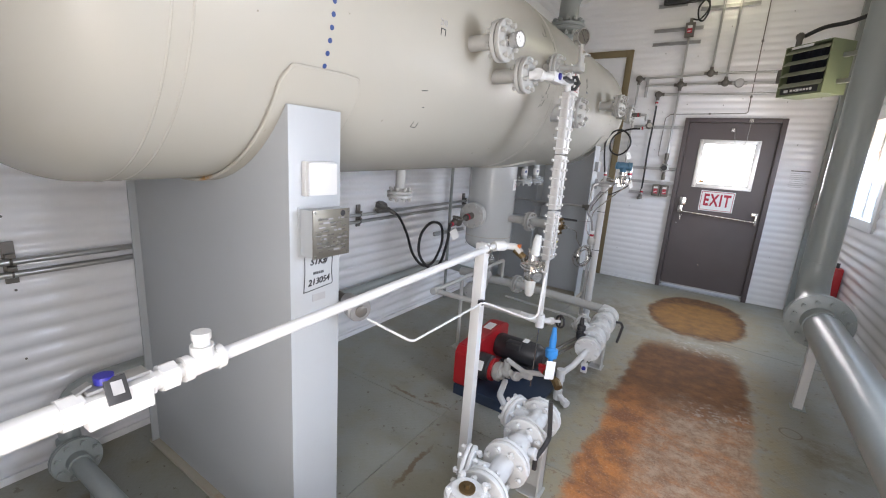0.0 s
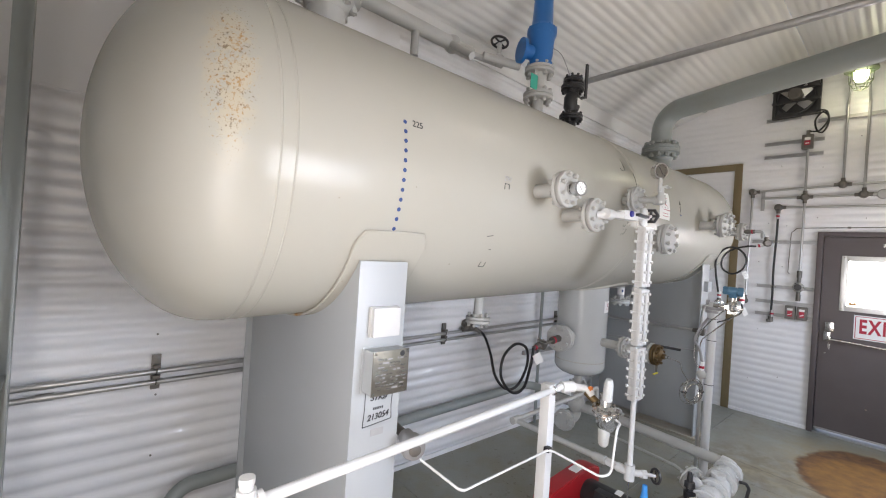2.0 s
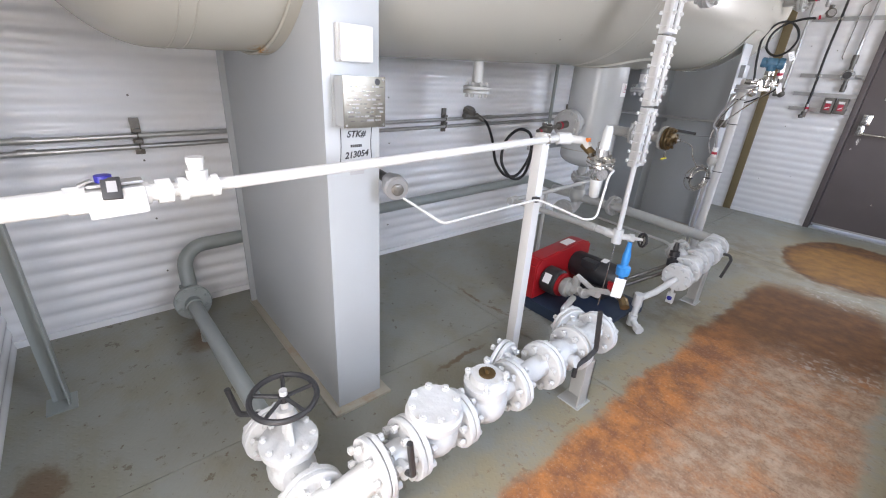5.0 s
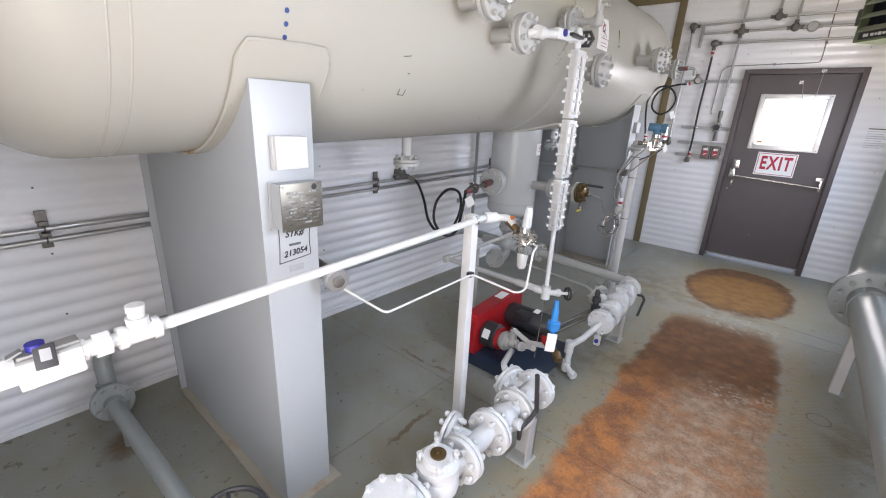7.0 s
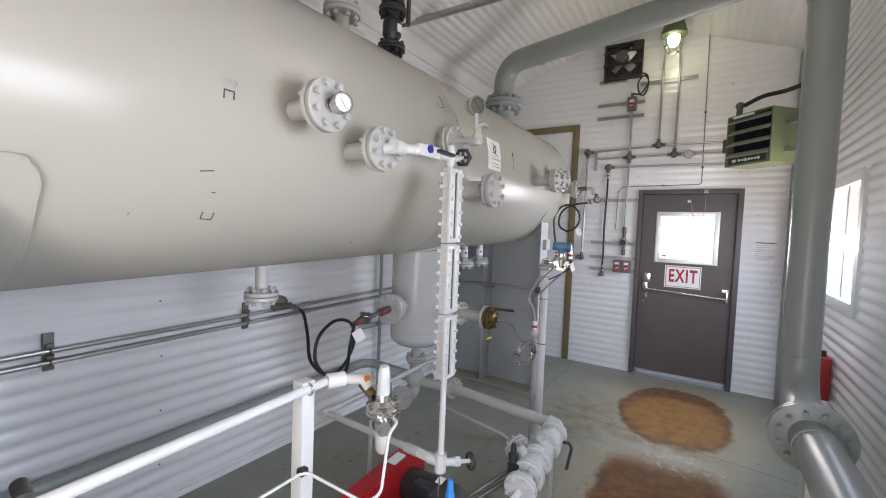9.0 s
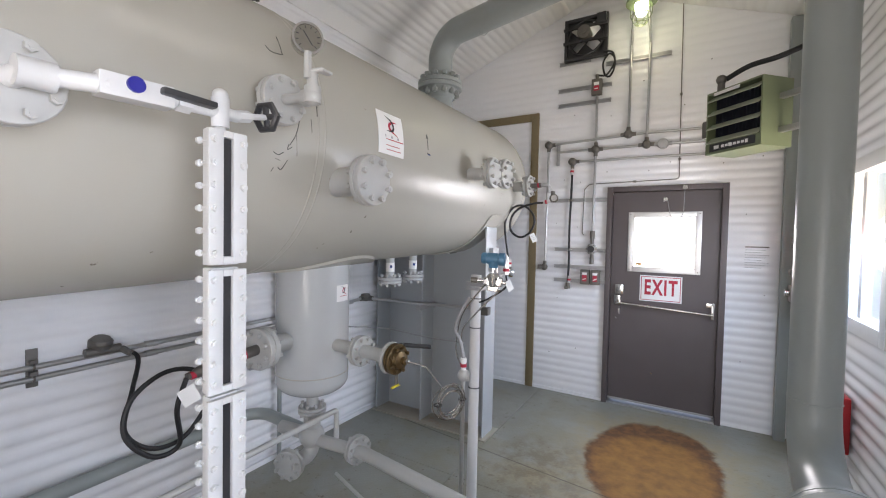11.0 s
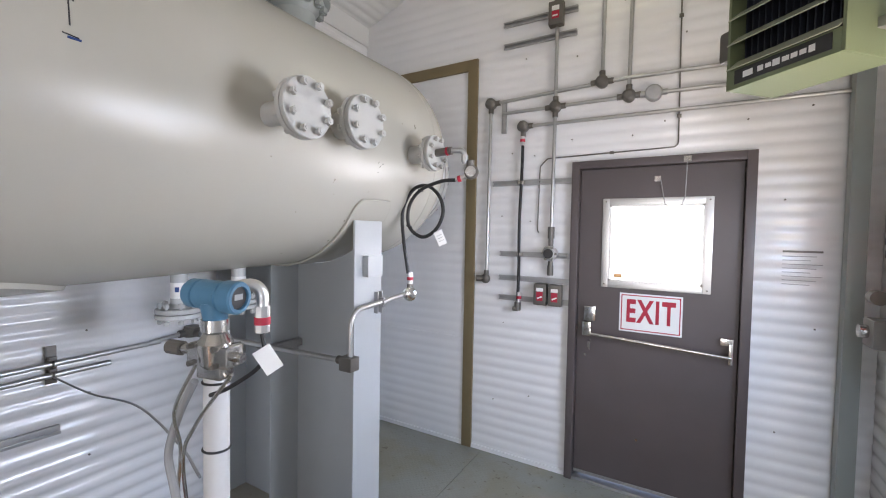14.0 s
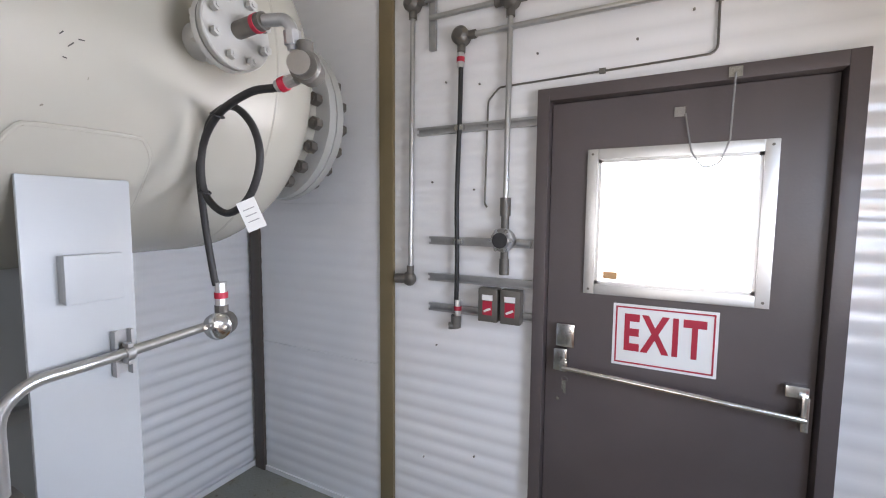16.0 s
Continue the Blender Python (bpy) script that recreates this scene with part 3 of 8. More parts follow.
TH = 0.12
WZ0, WZ1 = 1.21, 2.09
WINS = [(1.25, 2.05), (4.63, 5.47)]
DX0, DX1, DZ = -0.345, 0.671, 2.18
SX0, SX1, SZ = -0.25, 0.75, 2.15
WEST = structure("wall_west", wall_mesh((X0, 0, 0), (0, 1, 0), (1, 0, 0), [(Y0 - TH, Y1 + TH, -0.05, EAVE)], TH, None, 1.25), M_WALL, "glossy white ribbed steel sheet wall lining", "wall")
structure("wall_east", wall_mesh((X1, 0, 0), (0, 1, 0), (-1, 0, 0), [(Y0 - TH, WINS[0][0], -0.05, EAVE), (WINS[0][1], WINS[1][0], -0.05, EAVE), (WINS[1][1], Y1 + TH, -0.05, EAVE)]
          + [(a, b, -0.05, WZ0) for a, b in WINS] + [(a, b, WZ1, EAVE) for a, b in WINS], TH), M_WALL, "glossy white ribbed steel wall lining with sliding windows", "wall")
NORTH = structure("wall_north", wall_mesh((0, Y1, 0), (1, 0, 0), (0, -1, 0), [(X0, DX0, -0.05, RIDGE), (DX1, X1, -0.05, RIDGE), (DX0, DX1, DZ, RIDGE)], TH, gclip, 0.6), M_WALL,
          "glossy white ribbed steel end wall around a brown exit door", "wall")
structure("wall_south", wall_mesh((0, Y0, 0), (1, 0, 0), (0, 1, 0), [(X0, SX0, -0.05, RIDGE), (SX1, X1, -0.05, RIDGE), (SX0, SX1, SZ, RIDGE)], TH, gclip), M_WALL,
          "white ribbed steel end wall with an open doorway", "wall")


def ceiling_mesh():
    bm = bmesh.new()
    for x_eave, sgn in ((X0, 1), (X1, -1)):
        run = Vector(((XR - x_eave), 0, RIDGE - EAVE))
        ln = run.length
        run.normalize()
        nrm = Vector((run.z * sgn, 0, -run.x * sgn))
        prev = None
        n = int(ln / (PITCH / 7))
        for i in range(n + 1):
            s = ln * i / n
            p = Vector((x_eave, 0, EAVE)) + run * s
            q, o = p + nrm * rib(s), p - nrm * 0.1
            row = [bm.verts.new((q.x, Y0 - TH, q.z)), bm.verts.new((q.x, Y1 + TH, q.z)), bm.verts.new((o.x, Y0 - TH, o.z)), bm.verts.new((o.x, Y1 + TH, o.z))]
            if prev:
                bm.faces.new((prev[0], prev[1], row[1], row[0]))
                bm.faces.new((prev[2], prev[3], row[3], row[2]))
                bm.faces.new((prev[0], row[0], row[2], prev[2]))
                bm.faces.new((prev[1], row[1], row[3], prev[3]))
            prev = row
    return bm


structure("ceiling", ceiling_mesh(), M_CEIL, "white ribbed steel ceiling pitched to a low ridge", "ceiling")
structure("floor", B(box((X0 - TH, Y0 - TH, -0.12), (X1 + TH, Y1 + TH, -0.006))), M_GREY, "steel skid deck under the floor plates", "floor")
fl = bpy.data.objects["floor"]
for a, b in ((Y0 - TH, 2.05), (2.054, 4.34), (4.344, Y1 + TH)):
    for c, d in ((X0 - 0.05, -0.985), (-0.981, X1 + 0.05)):
        part("floor_plate", B(box((c, a, -0.005), (d, b, 0.0))), M_FLOOR, fl, "grey-green painted chequer plate with rust")
structure("ground", B(box((-900, -900, -0.9), (900, 900, -0.45))), M_GROUND, "pale gravel yard outside", "ground")
structure("baseboard", B(box((X0 + 0.007, Y0, 0.0), (X0 + 0.02, Y1, 0.035)), box((X0 + 0.02, Y1 - 0.02, 0.0), (DX0 - 0.002, Y1 - 0.008, 0.03))), M_WALL, "white sheet steel angle along the wall foot", "baseboard")
structure("trim_eave", B(box((X0 + 0.003, Y0, EAVE - 0.16), (X0 + 0.02, Y1, EAVE + 0.005))), M_CEIL, "white eave flashing strip", "trim")
# upper flat lining strips of the west wall near the head of the vessel
structure("trim_panel", B(box((X0 + 0.0085, Y0, 2.31), (X0 + 0.012, 1.9, EAVE - 0.16))), M_WALL, "smooth white lining sheet on the upper wall", "trim")


# brown trimmed opening with a white panel in the end wall
def end_panel():
    t = thing("panel_1", (-1.6, Y1, 0), "white ribbed access panel in an olive brown frame", "wall panel", kind="structure")
    x0, x1, z1, w = -2.16, -1.075, 3.02, 0.082
    y0, y1 = Y1 - 0.03, Y1 - 0.0085
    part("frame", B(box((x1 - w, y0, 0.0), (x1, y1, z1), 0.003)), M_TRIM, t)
    # left post in a darker, less olive brown than the rest of the frame
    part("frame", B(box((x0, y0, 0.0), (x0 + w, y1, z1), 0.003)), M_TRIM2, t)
    part("frame", B(box((x0 + w, y0, z1 - w), (x1 - w, y1, z1), 0.003)), M_TRIM, t)
    for a, b in ((0.03, 0.86), (0.863, 1.72), (1.723, z1 - w - 0.002)):
        part("sheet", wall_mesh((0, Y1 - 0.0115, 0), (1, 0, 0), (0, -1, 0), [(x0 + w + 0.001, x1 - w - 0.001, a, b)], 0.004, None, 0.3), M_WALL, t)


end_panel()
structure("trim_column", B(box((1.04, 6.24, 0), (1.115, 6.32, EAVE), 0.006)), M_PIPE, "grey-green square steel corner column", "column")


def window(name, y0, y1):
    t = thing(name, (X1, (y0 + y1) / 2, WZ0), "white sliding window with daylight outside", "window", kind="structure")
    a, b = X1 - 0.02, X1 + 0.1
    w = 0.045
    part("window_frame", B(box((a, y0 - 0.05, WZ0 - 0.05), (b, y0 + w - 0.02, WZ1 + 0.05), 0.004), box((a, y1 - w + 0.02, WZ0 - 0.05), (b, y1 + 0.05, WZ1 + 0.05), 0.004),
                            box((a, y0 + w - 0.02, WZ0 - 0.05), (b, y1 - w + 0.02, WZ0 + 0.03), 0.004), box((a, y0 + w - 0.02, WZ1 - 0.03), (b, y1 - w + 0.02, WZ1 + 0.05), 0.004)), M_WHITE, t)
    m = (y0 + y1) / 2
    part("mullion", B(box((X1 + 0.01, m - 0.025, WZ0 + 0.03), (X1 + 0.06, m + 0.025, WZ1 - 0.03), 0.004)), M_WHITE, t)
    for c, d, x in ((y0 + 0.025, m - 0.025, X1 + 0.05), (m + 0.025, y1 - 0.025, X1 + 0.03)):
        g = part("pane", B(box((x, c, WZ0 + 0.03), (x + 0.005, d, WZ1 - 0.03))), M_GLASS, t, "clear glass pane")
        g.visible_shadow = False


window("window_1", *WINS[1])
window("window_2", *WINS[0])


def exit_door():
    t = thing("door_1", (0.16, Y1, 0), "dark brown steel exit door with a square window", "door", kind="structure")
    f0, f1 = Y1 - 0.045, Y1 + TH
    fw = 0.05
    part("frame", B(box((DX0, f0, 0), (DX0 + fw, f1, DZ), 0.004), box((DX1 - fw, f0, 0), (DX1, f1, DZ), 0.004), box((DX0 + fw, f0, DZ - fw), (DX1 - fw, f1, DZ), 0.004),
                     box((DX0 + fw, Y1 + 0.055, 0.02), (DX0 + fw + 0.016, f1, DZ - fw)), box((DX1 - fw - 0.016, Y1 + 0.055, 0.02), (DX1 - fw, f1, DZ - fw)), box((DX0 + fw, Y1 + 0.055, DZ - fw - 0.016), (DX1 - fw, f1, DZ - fw))), M_DOOR, t)
    a, b = DX0 + fw + 0.004, DX1 - fw - 0.004
    w0, w1, v0, v1 = -0.145, 0.475, 1.345, 1.93
    i = 0.042
    y0, y1 = Y1 + 0.008, Y1 + 0.053
    leaf = part("leaf", B(box((a, y0, 0.04), (w0 + i, y1, DZ - fw - 0.004)), box((w1 - i, y0, 0.04), (b, y1, DZ - fw - 0.004)), box((w0 + i, y0, 0.04), (w1 - i, y1, v0 + i)), box((w0 + i, y0, v1 - i), (w1 - i, y1, DZ - fw - 0.004))), M_DOOR, t)
    wf = B(box((w0, y0 - 0.012, v0), (w0 + i, y0 - 0.0005, v1), 0.003), box((w1 - i, y0 - 0.012, v0), (w1, y0 - 0.0005, v1), 0.003), box((w0 + i, y0 - 0.012, v0), (w1 - i, y0 - 0.0005, v0 + i), 0.003), box((w0 + i, y0 - 0.012, v1 - i), (w1 - i, y0 - 0.0005, v1), 0.003))
    win = part("window_frame", wf, M_ALU, t, "aluminium window frame with small screws")
    for x in (w0 + 0.02, w1 - 0.02):
        for z in (v0 + 0.02, v1 - 0.02):
            part("screw", B(rod((x, y0 - 0.015, z), (x, y0 - 0.011, z), 0.005, 8)), M_IRON, win)
    part("bead", B(box((w0 + i, y0, v0 + i), (w0 + i + 0.012, y1, v1 - i)), box((w1 - i - 0.012, y0, v0 + i), (w1 - i, y1, v1 - i)), box((w0 + i, y0, v0 + i), (w1 - i, y1, v0 + i + 0.012)), box((w0 + i, y0, v1 - i - 0.012), (w1 - i, y1, v1 - i))), M_ALU, t)
    g = part("pane", B(box((w0 + i, y0 + 0.02, v0 + i), (w1 - i, y0 + 0.026, v1 - i))), M_GLASS, t, "clear glass pane")
    g.visible_shadow = False
    part("sticker", B(box((w0 + i + 0.03, y0 + 0.0175, v0 + i + 0.02), (w0 + i + 0.085, y0 + 0.0195, v0 + i + 0.05))), M_TAN, t)
    part("threshold", B(box((DX0 + fw, Y1 - 0.03, 0.0), (DX1 - fw, Y1 + TH, 0.018), 0.004)), M_GALV, t, "worn metal threshold")
    part("sweep", B(box((a, y0 - 0.006, 0.041), (b, y0 - 0.0005, 0.06), 0.001)), M_GALV, t)
    zb = 1.02
    xl, xr = -0.19, 0.565
    lock = part("lock_box", B(box((xl - 0.055, y0 - 0.03, zb + 0.09), (xl + 0.02, y0 - 0.0005, zb + 0.19), 0.008), box((xl - 0.06, y0 - 0.045, zb - 0.01), (xl - 0.005, y0 - 0.0005, zb + 0.085), 0.006)), M_CHROME, t, "bright steel lock case")
    part("bracket", B(box((xr - 0.035, y0 - 0.035, zb + 0.035), (xr + 0.03, y0 - 0.0005, zb + 0.075), 0.004), box((xr + 0.005, y0 - 0.06, zb - 0.07), (xr + 0.027, y0 - 0.02, zb + 0.05), 0.006)), M_STEEL, t)
    part("push_bar", B(rod((xl - 0.02, y0 - 0.055, zb + 0.01), (xr + 0.02, y0 - 0.055, zb - 0.03), 0.011, 14), box((xl - 0.03, y0 - 0.062, zb - 0.005), (xl, y0 - 0.02, zb + 0.04), 0.005)), M_STEEL, t, "steel push bar across the door")
    part("key", B(ringbar((xl - 0.01, y0 - 0.05, zb - 0.04), (0, 1, 0), 0.012, 0.0012, 16, 6), box((xl - 0.014, y0 - 0.052, zb - 0.1), (xl - 0.004, y0 - 0.05, zb - 0.045)), box((xl - 0.022, y0 - 0.049, zb - 0.085), (xl - 0.013, y0 - 0.047, zb - 0.045))), M_STEEL, t)
    for x in (xl - 0.045, 0.1):
        part("hole_plug", B(rod((x, y0 - 0.003, 0.36 if x > 0 else 0.87), (x, y0 - 0.0003, 0.36 if x > 0 else 0.87), 0.008, 12)), M_STEEL, t)
    # sign
    sx0, sx1, sz0, sz1 = -0.025, 0.335, 1.065, 1.315
    sign = part("exit_sign", B(box((sx0, y0 - 0.003, sz0), (sx1, y0 - 0.0005, sz1))), M_PAPER, t, "white sign with red EXIT letters and border")
    e = 0.006
    for lo, hi in (((sx0 + 0.01, sz0 + 0.01), (sx1 - 0.01, sz0 + 0.01 + e)), ((sx0 + 0.01, sz1 - 0.01 - e), (sx1 - 0.01, sz1 - 0.01)), ((sx0 + 0.01, sz0 + 0.01), (sx0 + 0.01 + e, sz1 - 0.01)), ((sx1 - 0.01 - e, sz0 + 0.01), (sx1 - 0.01, sz1 - 0.01))):
        part("border", B(box((lo[0], y0 - 0.0044, lo[1]), (hi[0], y0 - 0.003, hi[1]))), M_REDINK, sign)
    words("EXIT", face_frame(((sx0 + sx1) / 2, y0 - 0.004, (sz0 + sz1) / 2 + 0.004), (0, -1, 0)), 0.2, M_REDINK, sign, bold=0.0065, wide=0.6, gap=1.2)
    # restraint wire: two small plates and a hanging cable
    c = part("door_restraint", B(box((0.31, f0 - 0.006, 2.135), (0.35, f0 - 0.0005, 2.17)), box((0.155, y0 - 0.006, 2.03), (0.19, y0 - 0.0005, 2.065))), M_STEEL, t)
    part("cable", B(sweep(rounded([(0.33, f0 - 0.012, 2.15), (0.325, f0 - 0.012, 1.93), (0.30, f0 - 0.014, 1.85), (0.25, f0 - 0.016, 1.83), (0.215, y0 - 0.016, 1.9), (0.19, y0 - 0.012, 2.04)], 0.03), 0.003, 8)), M_WIREB, c)


exit_door()

# ---- pressure vessel ----
VR = 0.61
VY0, VY1 = 0.63, 5.45
AX, AZ = -0.0261, 0.028


def vx(y):
    """The axis runs slightly aside and uphill."""
    return -1.4235 + AX * (y - 1)


def vz(y):
    return 2.0082 + AZ * (y - 1)


VX, VZ = vx(1), vz(1)


def on_shell(z, y, proud=0.0):
    """x of the shell's front at height z and place y."""
    return vx(y) + math.sqrt((VR + proud) ** 2 - (z - vz(y)) ** 2)


def shell_patch(y0, y1, a0, a1, proud, round_=0.0, n=20):
    """A plate laid on the shell, between angles a0 and a1 below the horizontal in front."""
    def f(bm):
        rows = []
        for i in range(n + 1):
            a = a0 + (a1 - a0) * i / n
            edge = 0.0
            d = (a1 - a) * VR
            if round_ and d < round_:
                edge = round_ - math.sqrt(max(0, round_ ** 2 - (round_ - d) ** 2))
            row = []
            for r in (VR - 0.002, VR + proud):
                for y in (y0 + edge, y1 - edge):
                    row.append(bm.verts.new((VX + r * math.cos(a), y, VZ + r * math.sin(a))))
            rows.append(row)
        for p, q in zip(rows, rows[1:]):
            bm.faces.new((p[2], p[3], q[3], q[2]))
            bm.faces.new((p[0], p[2], q[2], q[0]))
            bm.faces.new((p[1], p[3], q[3], q[1]))
        bm.faces.new(rows[-1][0:2] + [rows[-1][3], rows[-1][2]])
        bm.faces.new(rows[0][0:2] + [rows[0][3], rows[0][2]])
    return f


vessel = thing("pressure_vessel", (VX, 1.0, VZ - VR), "large light grey horizontal steel pressure vessel on saddles", "pressure vessel")
part("shell", B(rod((VX, VY0, VZ), (VX, VY1, VZ), VR, 128)), M_VESSEL, vessel)


def head(y, s):
    prof = [(0, VR)]
    for i in range(1, 25):
        a = math.pi / 2 * i / 24
        prof.append((0.06 + 0.37 * math.sin(a), VR * math.cos(a) if i < 24 else 0.0))
    prof.insert(1, (0.06, VR))
    return lathe((VX, y, VZ), (0, s, 0), prof, 128)


part("head", B(head(VY0, -1)), M_VESSEL, vessel, "domed end with chipped paint and rust")
part("head", B(head(VY1, 1)), M_VESSEL, vessel)
for y in (0.6, 0.645, 2.985, 3.02, 5.47):
    r = 0.0036 if y < 1 else 0.0065
    part("weld_seam", B(ringbar((VX, y, VZ), (0, 1, 0), VR + 0.0022 - r, r, 128, 8)), M_VESSEL, vessel)
for y0, y1, top in ((0.887, 1.192, -24.6), (4.858, 5.13, -27.6)):
    part("wrapper_plate", B(shell_patch(y0, y1, radians(-155), radians(top), 0.011, 0.05, 170)), M_VESSEL, vessel, "saddle wear plate welded to the shell")
    rim = [(VX + (VR + 0.006) * math.cos(radians(a)), y, VZ + (VR + 0.006) * math.sin(radians(a))) for y, a in ([(y0, -155 + (top - 5 + 155) * i / 30) for i in range(31)] + [(y0 + 0.02, top - 1.2), (y0 + 0.05, top), (y1 - 0.05, top), (y1 - 0.02, top - 1.2)] + [(y1, top - 5 - (top - 5 + 155) * i / 30) for i in range(31)])]
    part("weld_bead", B(sweep(spline(rim, 3), 0.006, 8)), M_VESSEL, vessel)



vessel.matrix_basis = Matrix.Translation((VX, 1, VZ)) @ Matrix.Rotation(-AX, 4, "Z") @ Matrix.Rotation(AZ, 4, "X") @ Matrix.Translation((-VX, -1, -VZ)) @ vessel.matrix_basis
bpy.context.view_layer.update()


def nozzle(owner, root, d, r, length, R, th, nb, blind=True, material=None, label="", pad=0.0):
    """A stub pipe with a bolted flange at its end. Returns the part and the outer face's centre."""
    mtl = material or M_GREY
    d = Vector(d).normalized()
    p = Vector(root)
    n = part("nozzle", B(rod(p - d * 0.12, p + d * length, r, 24), lathe(p + d * (length - th - r * 0.7), d, [(0, r), (r * 0.7, r * 1.45)], 24)), mtl, owner, label)
    flange_pair(n, p + d * length, d, R, th, nb, mtl)
    return n, p + d * (length + th)


def front_nozzle(y, z, r, reach, R, th):
    """A nozzle that points into the gangway; its flange joint stands at x = reach."""
    x = on_shell(z, y)
    return nozzle(vessel, (x, y, z), (1, 0, 0), r, reach - x, R, th, 8)


N_A = front_nozzle(1.83, 2.01, 0.032, -0.685, 0.083, 0.02)
N_B = front_nozzle(2.105, 1.925, 0.032, -0.692, 0.083, 0.02)
N_G = front_nozzle(2.765, 2.09, 0.03, -0.785, 0.08, 0.018)
N_C = front_nozzle(3.15, 1.875, 0.06, -0.735, 0.101, 0.022)
N_D = front_nozzle(4.345, 2.072, 0.04, -0.735, 0.098, 0.02)
N_E = front_nozzle(4.685, 2.115, 0.055, -0.79, 0.105, 0.022)
N_F = front_nozzle(5.235, 2.09, 0.045, -0.8, 0.09, 0.02)
nozzle(vessel, (vx(2.14), 2.14, vz(2.14) - VR), (0, 0, -1), 0.03, 0.15, 0.078, 0.018, 8, material=M_GREY)
for nx_, ny_ in ((-1.61, 4.415), (-1.583, 4.683)):
    n_ = nozzle(vessel, (nx_, ny_, vz(ny_) - VR), (0, 0, -1), 0.033, 0.185, 0.092, 0.02, 8, material=M_BOOT)[0]
    part("paper_mark", B(rod((nx_, ny_, vz(ny_) - VR - 0.05), (nx_, ny_, vz(ny_) - VR - 0.12), 0.0337, 24)), M_PAPER, n_, "white tape with a blue mark")
    part("ink_mark", B(obox(face_frame((nx_ + 0.026, ny_ - 0.0225, vz(ny_) - VR - 0.08), (0.76, -0.65, 0)), (0.016, 0.022, 0.002))), M_BLUEINK, n_)
NX = -1.53
nozzle(vessel, (NX, 4.97, vz(4.97) + VR - 0.01), (0, 0, 1), 0.11, 0.235, 0.19, 0.035, 12, material=M_PIPE)
nozzle(vessel, (vx(1), 0.99, vz(1) + VR - 0.02), (0, 0, 1), 0.085, 0.22, 0.15, 0.03, 8, material=M_GREY, label="grey stub with handwritten mark")
for y in (1.75, 4.35):
    part("lifting_lug", B(rod((vx(y) - 0.012, y, vz(y) + VR + 0.01), (vx(y) + 0.012, y, vz(y) + VR + 0.01), 0.07, 24)), M_VESSEL, vessel)
# manway at the far head
MWX, MWZ = vx(6), vz(6) - 0.04
mw = part("manway", B(rod((MWX, VY1 + 0.2, MWZ), (MWX, 6.0, MWZ), 0.3, 48)), M_VESSEL, vessel)
flange_pair(mw, (MWX, 6.02, MWZ), (0, 1, 0), 0.38, 0.045, 20, M_GREY, size=0.026, bolt_mat=M_IRON, ring=0.87)
# boot under the vessel
BX, BY, BR = -1.575, 3.62, 0.212
ZB = vz(BY) - VR
boot = part("boot", B(lathe((BX, BY, ZB + 0.12), (0, 0, -1), [(0, BR)] + [(0.812, BR)] + [(0.812 + 0.1 * math.sin(math.pi / 2 * i / 10), BR * math.cos(math.pi / 2 * i / 10) if i < 10 else 0) for i in range(1, 11)], 48)), M_BOOT, vessel, "vertical drip pot under the vessel")


def pad(bm):
    """A round plate bent to the underside of the shell."""
    rings = []
    for r in (BR - 0.02, 0.3, 0.355, 0.36):
        h = 0.014 if r < 0.358 else -0.002
        row = []
        for i in range(48):
            a = 2 * math.pi * i / 48
            x, y = BX + r * math.cos(a), BY + r * math.sin(a) * 1.05
            row.append(bm.verts.new((x, y, vz(y) - math.sqrt((VR + h) ** 2 - (x - vx(y)) ** 2))))
        rings.append(row)
    for p, q in zip(rings, rings[1:]):
        for i in range(48):
            bm.faces.new((p[i], p[(i + 1) % 48], q[(i + 1) % 48], q[i]))


part("reinforcing_pad", B(pad), M_VESSEL, boot)
part("weld_seam", B(ringbar((BX, BY, 0.83), (0, 0, 1), BR - 0.003, 0.005, 48, 6)), M_VESSEL, boot)


